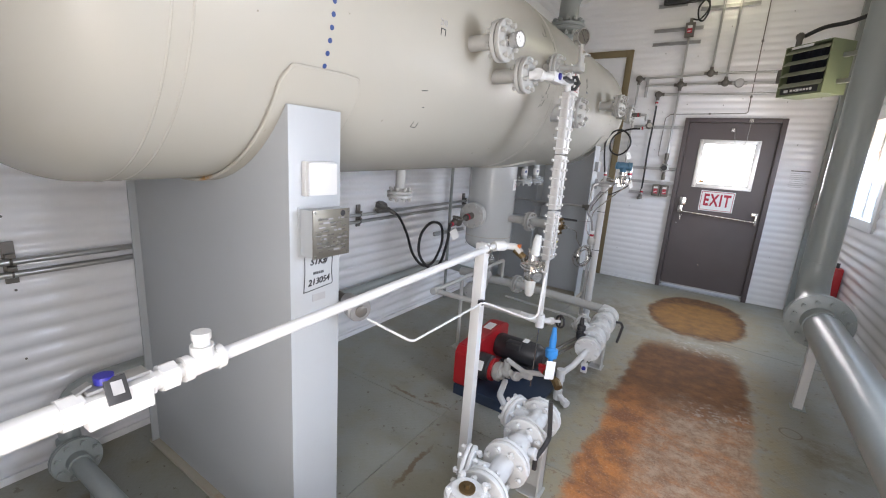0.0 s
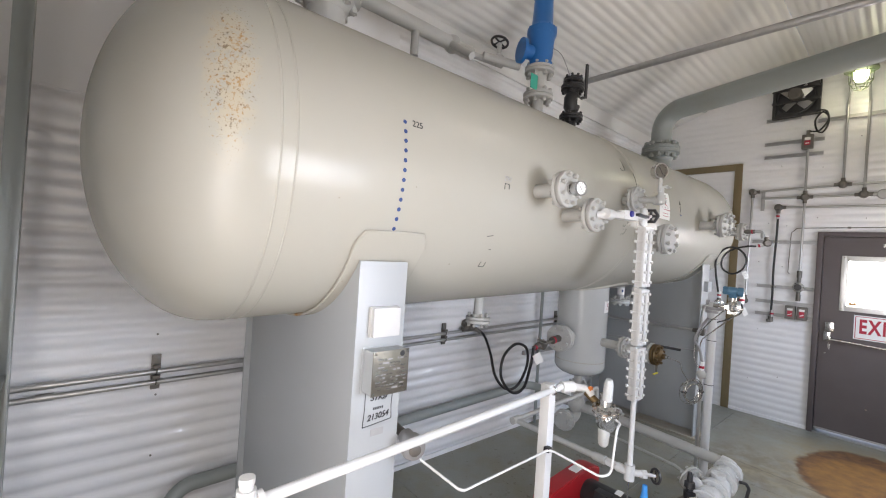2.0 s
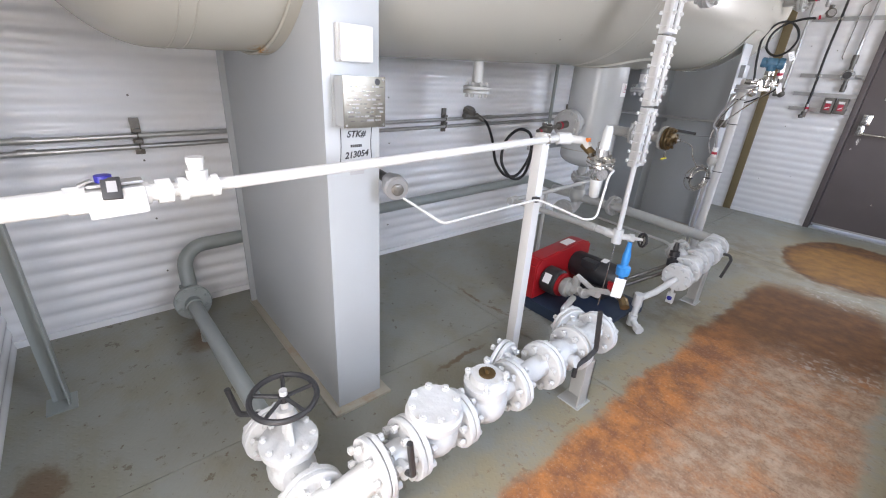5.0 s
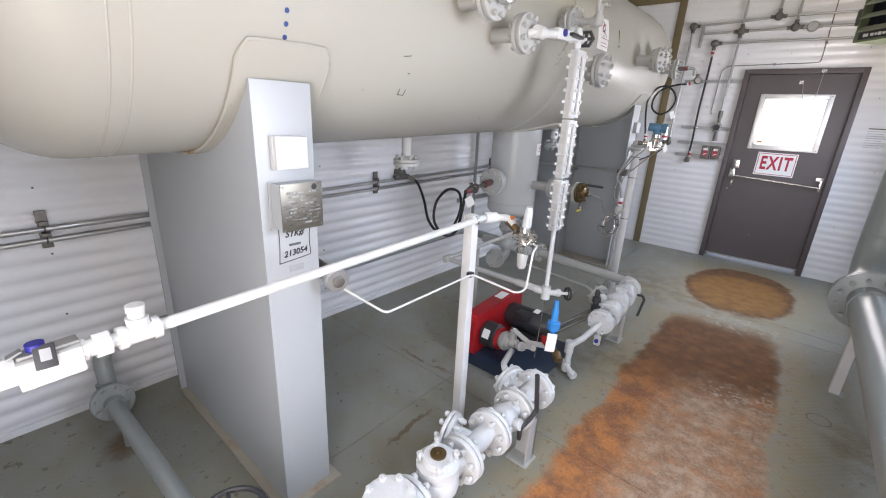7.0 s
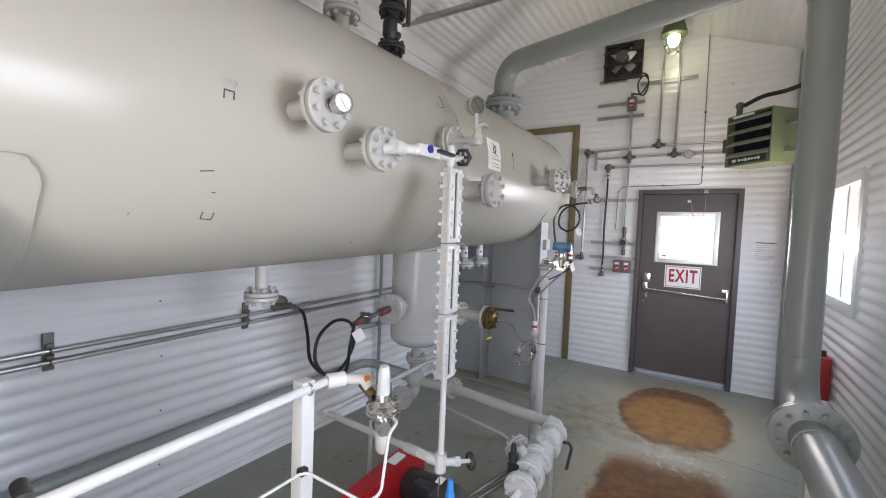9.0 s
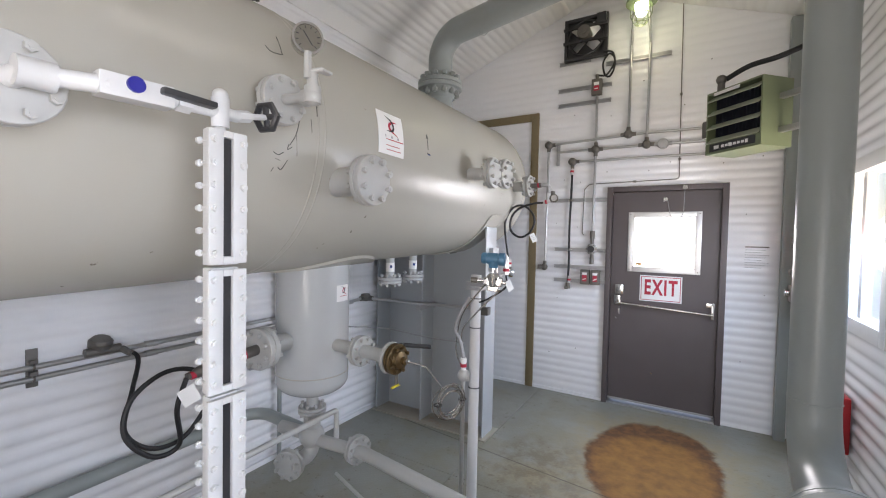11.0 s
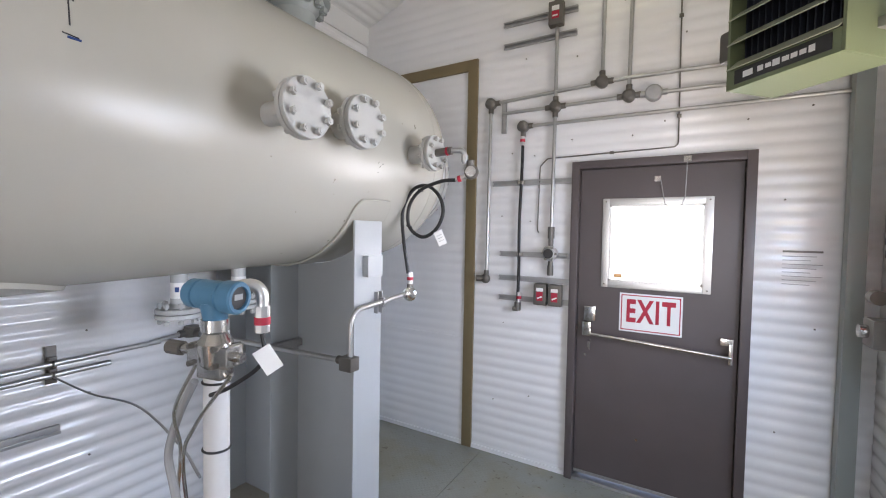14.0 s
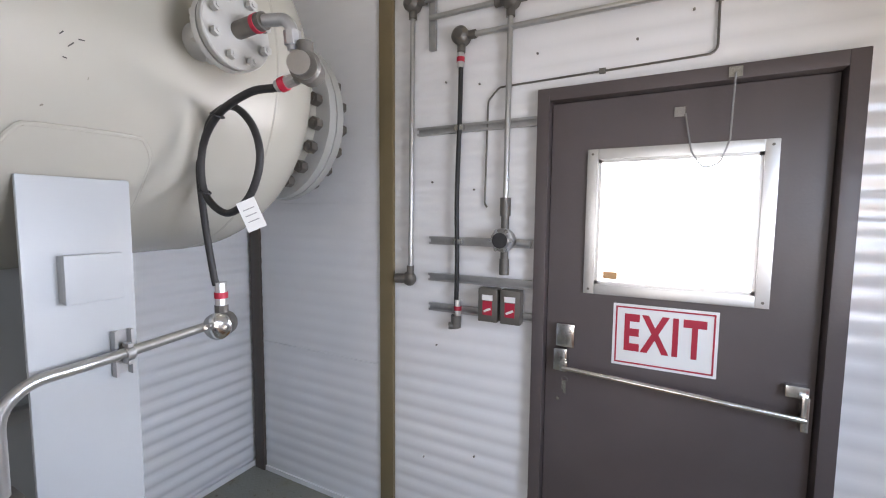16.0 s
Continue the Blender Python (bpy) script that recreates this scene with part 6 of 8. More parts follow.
part("tube", B(sweep(rounded([(-0.44, 1.9, 1.06), (-0.39, 1.87, 1.06), (-0.38, 1.82, 1.05), (-0.378, 1.79, 0.885), (-0.40, 1.745, 0.882), (-0.605, 1.715, 0.912), (-0.62, 1.226, 0.893), (-0.78, 1.17, 0.95)], 0.03, 5), 0.0046, 10)), M_WHITE, reg, "thin bent white tube")
part("clip", B(box((-0.625, 1.70, 0.9), (-0.6, 1.725, 0.92), 0.003)), M_BLACK, reg)
sw = thing("conduit_fitting", (-0.86, 1.16, 0.93), "round grey cast conduit fitting beside the saddle", "fitting")
part("body", B(lathe((-0.9, 1.19, 0.985), (1, -0.3, -0.1), [(0, 0.03), (0.05, 0.034), (0.055, 0.045), (0.09, 0.045), (0.095, 0.04), (0.1, 0.04), (0.1, 0)], 24)), M_GALV, sw)
part("cover", B(lathe(Vector((-0.9, 1.19, 0.985)) + Vector((1, -0.3, -0.1)).normalized() * 0.1005, (1, -0.3, -0.1), [(0, 0.022), (0.006, 0.022), (0.01, 0.014), (0.01, 0)], 20)), M_IRON, sw, "dark screwed cover")
part("tail", B(rod((-0.9, 1.19, 0.985), (-1.0, 1.2, 0.99), 0.018, 12)), M_IRON, sw)


# ---- floor valve train ----
def wheel(owner, p, d, R, r, spokes, mtl, label=""):
    m = axis_frame(p, d)
    fs = [ringbar(p, d, R, r, 32, 10), lathe(Vector(p) - Vector(d).normalized() * 0.012, d, [(0, 0), (0, 0.018), (0.02, 0.016), (0.024, 0)], 14)]
    for i in range(spokes):
        a = 2 * math.pi * i / spokes
        q = m @ Vector((R * math.cos(a), R * math.sin(a), 0))
        fs.append(rod(p, q, r * 0.7, 8))
    return part("hand_wheel", B(*fs), mtl, owner, label)


def lever_arm(owner, p, pts, r=0.011):
    return part("lever", B(sweep(rounded([Vector(p) + Vector(q) for q in pts], 0.02), r, 10)), M_BLACKP, owner, "black rubber-gripped lever")


MX, MZ = -0.37, 0.28
ft = thing("floor_pipe", (-1.4, 0.61, 0.13), "grey flanged pipe along the floor from the wall", "pipe")
part("pipe", B(rod((-1.9, 0.61, 0.13), (-0.8, 0.635, 0.17), 0.034, 24)), M_PIPE, ft)
flange_pair(ft, (-1.96, 0.612, 0.13), (1, 0, 0.25), 0.09, 0.02, 8, M_PIPE)
part("elbow", B(pipe([(-2.04, 0.612, 0.2), (-2.03, 0.612, 0.125), (-1.9, 0.611, 0.13)], 0.042, 0.06, 18)), M_PIPE, ft)
part("leg", B(rod((-1.75, 0.612, 0.0), (-1.75, 0.612, 0.1), 0.02, 12)), M_PIPE, ft)

gv = thing("gate_valve", (-0.62, 0.64, 0.05), "white cast gate valve with a black hand wheel", "valve")
GX, GY, GZ = -0.62, 0.64, 0.17
part("body", B(ball((GX, GY, GZ), 0.075, 1.2, 1, 1), rod((GX - 0.16, GY, GZ), (GX + 0.16, GY, GZ + 0.02), 0.05, 20), lathe((GX, GY, GZ), (0, 0, 1), [(0, 0.07), (0.08, 0.062), (0.09, 0.088), (0.115, 0.09), (0.118, 0.075), (0.118, 0)], 24)), M_VALVE, gv)
flange_pair(gv, (GX - 0.17, GY, GZ - 0.005), (1, 0, 0.03), 0.1, 0.02, 8, M_VALVE)
flange_pair(gv, (GX + 0.17, GY, GZ + 0.02), (1, 0, 0.15), 0.1, 0.02, 8, M_VALVE)
bolts(gv, (GX, GY, GZ + 0.115), (0, 0, 1), 0.074, 8, 0.0095, 0.045, M_VALVE)
part("yoke", B(rod((GX - 0.03, GY, GZ + 0.11), (GX - 0.018, GY, GZ + 0.23), 0.009, 8), rod((GX + 0.03, GY, GZ + 0.11), (GX + 0.018, GY, GZ + 0.23), 0.009, 8), rod((GX, GY, GZ + 0.1), (GX, GY, GZ + 0.31), 0.012, 10), rod((GX, GY, GZ + 0.215), (GX, GY, GZ + 0.245), 0.028, 12)), M_VALVE, gv)
wheel(gv, (GX, GY, GZ + 0.285), (0.05, 0, 1), 0.095, 0.009, 5, M_BLACKP, "black enamelled hand wheel")
lever_arm(gv, (GX - 0.2, GY + 0.02, GZ + 0.05), [(0, -0.05, 0.02), (-0.01, -0.11, 0.05), (-0.02, -0.13, 0.16)], 0.01)

tr = thing("valve_train", (MX, 1.4, 0.1), "white flanged check valves and ball valves along the floor", "valve train")
part("elbow", B(pipe([(GX + 0.17, GY, GZ + 0.02), (MX - 0.02, GY + 0.02, GZ + 0.04), (MX, 0.78, MZ - 0.02), (MX, 0.9, MZ)], 0.048, 0.09, 20)), M_VALVE, tr)
part("pipe", B(rod((MX, 0.85, MZ), (MX, 2.02, MZ + 0.02), 0.045, 24)), M_VALVE, tr)
for y, R in ((0.80, 0.098), (0.925, 0.1), (1.125, 0.098), (1.4, 0.098), (1.6, 0.1), (1.8, 0.1), (2.0, 0.098)):
    flange_pair(tr, (MX, y, MZ + 0.005), (0, 1, 0), R, 0.019, 8, M_VALVE)
for y, cap in ((1.02, 1), (1.255, 0)):
    b = part("check_valve", B(ball((MX, y, MZ + 0.01), 0.082, 1, 1.05, 0.95), lathe((MX, y, MZ), (0, 0, 1), [(0, 0.075), (0.07, 0.07), (0.075, 0.092 if cap else 0.078), (0.1, 0.094 if cap else 0.08), (0.104, 0.085 if cap else 0.06), (0.128, 0.085 if cap else 0.055), (0.13, 0.0)], 26)), M_VALVE, tr, "round bolted check valve bonnet")
    bolts(b, (MX, y, MZ + 0.118), (0, 0, 1), 0.073 if cap else 0.066, 8 if cap else 4, 0.011, 0.05, M_VALVE)
    if not cap:
        part("plug", B(rod((MX, y, MZ + 0.128), (MX, y, MZ + 0.136), 0.03, 14), rod((MX, y, MZ + 0.13), (MX, y, MZ + 0.15), 0.011, 6)), M_BRASS, b)
part("branch", B(rod((MX, 1.5, MZ), (MX - 0.11, 1.47, MZ + 0.01), 0.045, 20)), M_VALVE, tr)
flange_pair(tr, (MX - 0.115, 1.468, MZ + 0.012), (-1, -0.25, 0.1), 0.09, 0.017, 8, M_VALVE)
part("branch", B(rod((MX, 1.93, MZ), (MX - 0.13, 1.98, MZ - 0.01), 0.045, 20)), M_VALVE, tr)
flange_pair(tr, (MX - 0.13, 1.98, MZ - 0.01), (-1, 0.3, 0.1), 0.09, 0.017, 8, M_VALVE)
part("ball_body", B(ball((MX, 1.7, MZ + 0.005), 0.068, 1, 1.1, 1), rod((MX, 1.7, MZ), (MX + 0.09, 1.7, MZ + 0.03), 0.025, 12)), M_VALVE, tr)
lever_arm(tr, (MX + 0.09, 1.7, MZ + 0.03), [(0, 0, -0.075), (0.0, 0.0, -0.02), (0.012, 0.06, 0.0), (0.02, 0.1, 0.03), (0.012, 0.075, 0.22)], 0.0105)
part("ball_body", B(rod((MX, 0.86, MZ), (MX + 0.08, 0.86, MZ + 0.02), 0.022, 12)), M_VALVE, tr)
lever_arm(tr, (MX + 0.08, 0.86, MZ + 0.02), [(0, 0, 0), (0.03, 0, 0.02), (0.035, -0.02, 0.16)], 0.0095)
part("support", B(box((MX + 0.0, 1.865, 0.006), (MX + 0.09, 1.872, MZ - 0.04)), box((MX + 0.083, 1.8, 0.006), (MX + 0.09, 1.872, MZ - 0.04)), box((MX - 0.01, 1.79, 0), (MX + 0.1, 1.89, 0.006))), M_GREY, tr, "angle iron foot with a rusty base")
for y in (0.86,):
    part("support", B(rod((MX, y, 0.0), (MX, y, MZ - 0.04), 0.025, 12)), M_VALVE, tr)

f2 = thing("far_valve_train", (-0.39, 3.2, 0.2), "white and grey flanged valves at the end of the drain pipe", "valve train")
FT = lambda y, dx=0.0, dz=0.0: Vector((-0.387 + dx, y, 0.375 + (y - 3.45) * 0.13 + dz))
part("elbow", B(pipe([(-0.45, 3.562, 0.395), FT(3.56), FT(3.4)], 0.046, 0.06, 20), rod(FT(3.45), FT(2.92), 0.042, 20)), M_VALVE, f2)
for y, R in ((3.475, 0.08), (3.34, 0.085), (3.185, 0.085), (3.04, 0.088), (2.925, 0.085)):
    flange_pair(f2, FT(y), (0, 1, 0.13), R, 0.017, 8, M_VALVE)
part("ball_body", B(ball(FT(3.41), 0.066, 1, 1.1, 1), rod(FT(3.41), FT(3.41, 0.075, 0.0), 0.024, 12)), M_VALVE, f2)
part("ball_body", B(ball(FT(3.262), 0.07, 1, 1.15, 1), rod(FT(3.262), FT(3.262, 0, 0.085), 0.04, 16)), M_VALVE, f2)
part("ball_body", B(ball(FT(3.112), 0.072, 1, 1.1, 1), rod(FT(3.11), FT(3.16, -0.11, 0.04), 0.036, 16)), M_VALVE, f2)
flange_pair(f2, FT(3.165, -0.12, 0.045), (-1, 0.45, 0.35), 0.075, 0.016, 8, M_GREY)
part("thin_pipe", B(pipe([FT(3.17, -0.14, 0.055), FT(3.26, -0.25, 0.03), (-1.3, 3.55, 0.3)], 0.009, 0.04, 10)), M_GREY, f2)
lever_arm(f2, FT(3.41, 0.075), [(0, 0, 0), (0.035, 0.015, 0.0), (0.05, 0.02, -0.03), (0.03, 0.0, -0.16)], 0.0095)
part("actuator", B(lathe(FT(3.02, -0.085, 0.16), (0.05, -0.05, -1), [(0, 0.012), (0.03, 0.016), (0.05, 0.016), (0.055, 0.028), (0.085, 0.03), (0.09, 0.02), (0.105, 0.02), (0.11, 0.033), (0.15, 0.033), (0.165, 0.022), (0.2, 0.016), (0.2, 0)], 18)), M_BLACKP, f2, "dark valve actuator")
part("support", B(box((-0.43, 3.37, 0.006), (-0.35, 3.377, 0.31)), box((-0.357, 3.3, 0.006), (-0.35, 3.37, 0.31)), box((-0.44, 3.29, 0), (-0.34, 3.39, 0.006))), M_GREY, f2, "grey angle iron foot")
part("down_pipe", B(pipe([FT(2.91, 0, -0.01), (-0.43, 2.76, 0.23), (-0.47, 2.68, 0.2), (-0.475, 2.66, 0.06), (-0.42, 2.62, 0.04)], 0.019, 0.03, 14), rod((-0.474, 2.665, 0.15), (-0.474, 2.665, 0.23), 0.028, 14), rod((-0.475, 2.66, 0.02), (-0.475, 2.66, 0.09), 0.027, 14), rod((-0.425, 2.623, 0.042), (-0.395, 2.605, 0.036), 0.026, 8)), M_VALVE, f2)
part("drain_cock", B(box((-0.415, 2.93, 0.12), (-0.375, 2.955, 0.19), 0.004), rod((-0.395, 2.94, 0.19), (-0.392, 2.95, 0.27), 0.01, 10), rod((-0.395, 2.925, 0.155), (-0.395, 2.92, 0.155), 0.012, 12)), M_WHITE, f2)
part("blue_cap", B(rod((-0.392, 2.922, 0.16), (-0.392, 2.912, 0.16), 0.014, 12)), M_BLUECAP, f2)
part("strut_rail", B(rod((-0.75, 2.75, 0.12), (-0.47, 3.08, 0.33), 0.012, 10), rod((-0.72, 2.78, 0.1), (-0.45, 3.08, 0.3), 0.012, 10)), M_IRON, f2)


# ---- pump ----
def pump():
    t = thing("pump_set", (-0.75, 2.55, 0), "small belt-driven pump with red guard and black motor", "pump")
    part("base", B(box((-1.06, 2.3, 0.0), (-0.52, 2.335, 0.06), 0.004), box((-1.06, 2.86, 0.0), (-0.52, 2.895, 0.06), 0.004), box((-1.06, 2.3, 0.05), (-0.52, 2.895, 0.07), 0.003)), M_NAVY, t, "navy blue base frame")

    def guard(bm):
        pts = [(2.3, 0.075), (2.3, 0.3), (2.34, 0.34), (2.78, 0.375), (2.885, 0.34), (2.885, 0.18), (2.82, 0.075)]
        a = [bm.verts.new((-1.07, y, z)) for y, z in pts]
        b = [bm.verts.new((-0.96, y, z)) for y, z in pts]
        bm.faces.new(a)
        bm.faces.new(list(reversed(b)))
        for i in range(len(pts)):
            j = (i + 1) % len(pts)
            bm.faces.new((a[i], a[j], b[j], b[i]))
        bmesh.ops.bevel(bm, geom=list(bm.edges), offset=0.008, segments=2, affect="EDGES")
    part("belt_guard", B(guard), M_RED, t, "bright red sheet steel belt guard")
    part("label", B(obox(face_frame((-1.015, 2.68, 0.3685), (0, -0.08, 1), (1, 0, 0)), (0.1, 0.06, 0.002))), M_PAPER, t)
    part("motor", B(lathe((-0.96, 2.72, 0.235), (1, 0, 0), [(0, 0), (0, 0.075), (0.02, 0.085), (0.3, 0.085), (0.33, 0.07), (0.35, 0.045), (0.35, 0)], 28), box((-0.9, 2.66, 0.07), (-0.7, 2.78, 0.16), 0.006), box((-0.86, 2.62, 0.27), (-0.76, 2.68, 0.32), 0.008)), M_BLACKP, t, "black electric motor")
    part("label", B(obox(face_frame((-0.75, 2.72, 0.321), (0, -0.15, 1), (1, 0, 0)), (0.05, 0.04, 0.001))), M_PAPER, t)
    part("crankcase", B(lathe((-0.96, 2.42, 0.2), (1, 0, 0), [(0, 0.0), (0, 0.07), (0.01, 0.085), (0.1, 0.085), (0.11, 0.072), (0.11, 0.0)], 26)), M_BLACKP, t)
    part("label", B(obox(face_frame((-0.905, 2.3435, 0.2385), (0.0, -1, 0.5)), (0.05, 0.06, 0.001))), M_PAPER, t)
    part("red_band", B(lathe((-0.85, 2.42, 0.2), (1, 0, 0), [(0, 0.0), (0, 0.074), (0.018, 0.074), (0.018, 0.0)], 26)), M_RED, t)
    part("fluid_end", B(lathe((-0.832, 2.42, 0.2), (1, 0, 0), [(0, 0.05), (0.02, 0.062), (0.045, 0.062), (0.05, 0.045), (0.07, 0.042), (0.075, 0)], 22), rod((-0.77, 2.42, 0.21), (-0.72, 2.42, 0.21), 0.03, 16), rod((-0.75, 2.42, 0.21), (-0.75, 2.42, 0.29), 0.024, 12)), M_GREY, t, "grey cast pump head")
    part("suction", B(pipe([(-0.73, 2.42, 0.22), (-0.66, 2.38, 0.23), (-0.62, 2.36, 0.27), (-0.56, 2.33, 0.29)], 0.019, 0.03, 14), rod((-0.68, 2.395, 0.22), (-0.66, 2.38, 0.235), 0.029, 12), pipe([(-0.75, 2.42, 0.15), (-0.72, 2.28, 0.13), (-0.66, 2.24, 0.1)], 0.019, 0.04, 14)), M_VALVE, t)
    part("discharge", B(pipe([(-0.75, 2.42, 0.3), (-0.62, 2.38, 0.28), (-0.44, 2.3, 0.36)], 0.015, 0.04, 12)), M_VALVE, t)


pump()
bf = thing("blue_relief", (-0.43, 2.22, 0.3), "bright blue small relief valve with a white paper tag", "valve")
part("brass_body", B(rod((-0.47, 2.25, 0.36), (-0.38, 2.19, 0.36), 0.02, 12), rod((-0.38, 2.19, 0.36), (-0.35, 2.16, 0.34), 0.024, 8)), M_BRASS, bf)
part("red_valve", B(rod((-0.485, 2.26, 0.37), (-0.455, 2.24, 0.37), 0.026, 12), box((-0.5, 2.235, 0.385), (-0.43, 2.255, 0.4), 0.004)), M_RED, bf)
part("bonnet", B(lathe((-0.43, 2.22, 0.38), (0, 0, 1), [(0, 0.014), (0.09, 0.014), (0.095, 0.032), (0.14, 0.034), (0.15, 0.018), (0.2, 0.02), (0.23, 0.014), (0.27, 0.011), (0.272, 0)], 18)), M_LBLUE, bf)
part("fin", B(box((-0.465, 2.213, 0.485), (-0.395, 2.227, 0.515), 0.004)), M_LBLUE, bf)
part("paper_tag", B(obox(face_frame((-0.41, 2.17, 0.42), (0.7, -0.7, 0.2)) @ pose(0, 0, 0, 0, 0, -8), (0.055, 0.1, 0.001))), M_PAPER, bf)
part("gauge_tube", B(rod((-0.43, 2.22, 0.38), (-0.43, 2.22, 0.34), 0.012, 10)), M_STEEL, bf)


bf.location += Vector((-0.015, 0.075, 0.0))


# ---- transmitter on its post ----
def transmitter():
    x, y = -0.675, 4.02
    po2 = thing("instrument_post", (x, y, 0), "white steel pipe stand for the transmitter", "post")
    part("pipe", B(rod((x, y, 0.006), (x, y, 1.435), 0.03, 20)), M_WHITE, po2)
    part("base_plate", B(box((x - 0.08, y - 0.08, 0), (x + 0.08, y + 0.08, 0.008))), M_GREY, po2)
    for z in (0.78, 1.13, 1.3):
        part("cable_tie", B(ringbar((x, y, z), (0, 0.05, 1), 0.0315, 0.003, 20, 6)), M_BLACK, po2)
    t = thing("pressure_transmitter", (-0.58, 3.97, 1.38), "blue two-compartment pressure transmitter on a manifold", "transmitter")
    c = Vector((-0.53, 3.93, 1.54))
    d = Vector((0.96, 0.28, -0.05)).normalized()
    side = Vector((0, 0, 1)).cross(d).normalized()
    part("housing", B(lathe(c - d * 0.075, d, [(0.01, 0), (0.01, 0.026), (0.018, 0.031), (0.036, 0.031), (0.038, 0.028), (0.042, 0.028), (0.044, 0.032), (0.096, 0.032), (0.099, 0.029), (0.102, 0.029), (0.105, 0.035), (0.134, 0.035), (0.138, 0.032), (0.138, 0.025), (0.13, 0.024), (0.13, 0)], 32), rod(c - Vector((0, 0, 0.05)), c - Vector((0, 0, 0.015)), 0.024, 20, 0.03), rod(c + Vector((0, 0, 0.008)), c + side * 0.05 + Vector((0, 0, 0.008)), 0.016, 14)), M_TXBLUE, t)
    part("display", B(rod(c + d * 0.0555, c + d * 0.058, 0.0235, 22)), M_BLACKP, t, "dark display window")
    part("readout", B(obox(face_frame(c + d * 0.0585 + Vector((0, 0, 0.002)), d), (0.024, 0.012, 0.001))), M_FADED, t)
    part("collar", B(rod(c - Vector((0, 0, 0.075)), c - Vector((0, 0, 0.05)), 0.028, 22)), M_STEEL, t)
    k = c - Vector((0, 0, 0.125))
    part("sensor", B(lathe(k - Vector((0, 0, 0.035)), (0, 0, 1), [(0, 0.016), (0.015, 0.03), (0.06, 0.036), (0.08, 0.024)], 18), obox(face_frame(k, d), (0.05, 0.045, 0.1), 0.005), obox(face_frame(k - Vector((0, 0, 0.035)), d), (0.04, 0.03, 0.06), 0.004), rod(k - d * 0.085, k + d * 0.07, 0.011, 12)), M_STEEL, t)
    for a, b_ in ((0.03, 0.018), (-0.03, 0.018), (0.03, -0.018), (-0.03, -0.018)):
        part("bolt", B(rod(k + d * a + Vector((0, -0.034, b_)), k + d * a + Vector((0, 0.03, b_)), 0.006, 6)), M_IRON, t)
    part("bracket", B(box((x - 0.04, y - 0.05, 1.375), (x + 0.08, y - 0.03, 1.4), 0.003), box((x - 0.045, y - 0.04, 1.35), (x + 0.045, y + 0.04, 1.37), 0.003), obox(axis_frame((x + 0.07, y - 0.06, 1.39), (0.8, -0.5, 0.2)), (0.03, 0.006, 0.09), 0.002)), M_GALV, t)
    part("knob", B(rod(k - d * 0.085, k - d * 0.12, 0.016, 10)), M_IRON, t)
    e = c + Vector((0.04, 0.085, 0.0))
    part("conduit_elbow", B(pipe([c + Vector((0.0, 0.025, 0.01)), e + Vector((0, 0, 0.025)), e - Vector((0, 0, 0.045))], 0.014, 0.028, 12), rod(e - Vector((0, 0, 0.03)), e - Vector((0, 0, 0.09)), 0.0165, 8)), M_ALU, t)
    part("red_ring", B(rod(e - Vector((0, 0, 0.055)), e - Vector((0, 0, 0.072)), 0.018, 14)), M_REDINK, t)
    part("cord", B(sweep(spline([e - Vector((0, 0, 0.09)), e - Vector((0.0, 0.0, 0.16)), (x + 0.09, y - 0.02, 1.31), (x + 0.04, y - 0.04, 1.285)]), 0.005, 10)), M_BLACK, t)
    part("paper_tag", B(obox(face_frame(e - Vector((-0.02, 0.0, 0.15)), (0.85, -0.5, 0)) @ pose(0, 0, 0, 0, 0, 30), (0.04, 0.062, 0.001))), M_PAPER, t)
    part("impulse_tube", B(sweep(spline([k - d * 0.05 - Vector((0, 0, 0.03)), (x - 0.02, y - 0.09, 1.25), (x - 0.09, y - 0.04, 1.12), (x - 0.1, y - 0.04, 0.98), (x - 0.05, y - 0.03, 0.87)]), 0.0045, 8), sweep(spline([k + d * 0.04 - Vector((0, 0, 0.04)), (x + 0.03, y - 0.07, 1.22), (x - 0.06, y - 0.05, 1.1), (x - 0.04, y - 0.04, 0.9)]), 0.0045, 8)), M_STEEL, t)
    c2 = thing("conduit_box", (-0.72, 3.97, 0.8), "grey cast conduit box with red and white connector", "junction box")
    q = Vector((-0.712, 3.955, 0.86))
    part("body", B(ball(q, 0.034, 1, 1, 1.1), rod(q, q + d * 0.035, 0.03, 16), rod(q - Vector((0, 0, 0.16)), q, 0.012, 12)), M_GREY, c2)
    part("connector", B(rod(q + Vector((0, 0, 0.03)), q + Vector((0, 0, 0.09)), 0.014, 10), rod(q + Vector((0, 0, 0.075)), q + Vector((0, 0, 0.1)), 0.018, 10)), M_PAPER, c2)
    part("red_ring", B(rod(q + Vector((0, 0, 0.05)), q + Vector((0, 0, 0.068)), 0.0185, 14)), M_REDINK, c2)
    part("cord", B(sweep(spline([q + Vector((0, 0, 0.1)), q + Vector((-0.02, -0.01, 0.2)), q + Vector((-0.06, 0.0, 0.26)), q + Vector((-0.03, 0.01, 0.36)), q + Vector((0.02, 0.02, 0.45))]), 0.01, 10)), M_WIREB, c2)
    part("conduit", B(rod(q - Vector((0, 0, 0.16)), (q.x, q.y, 0.006), 0.013, 12)), M_EMT, c2)


transmitter()


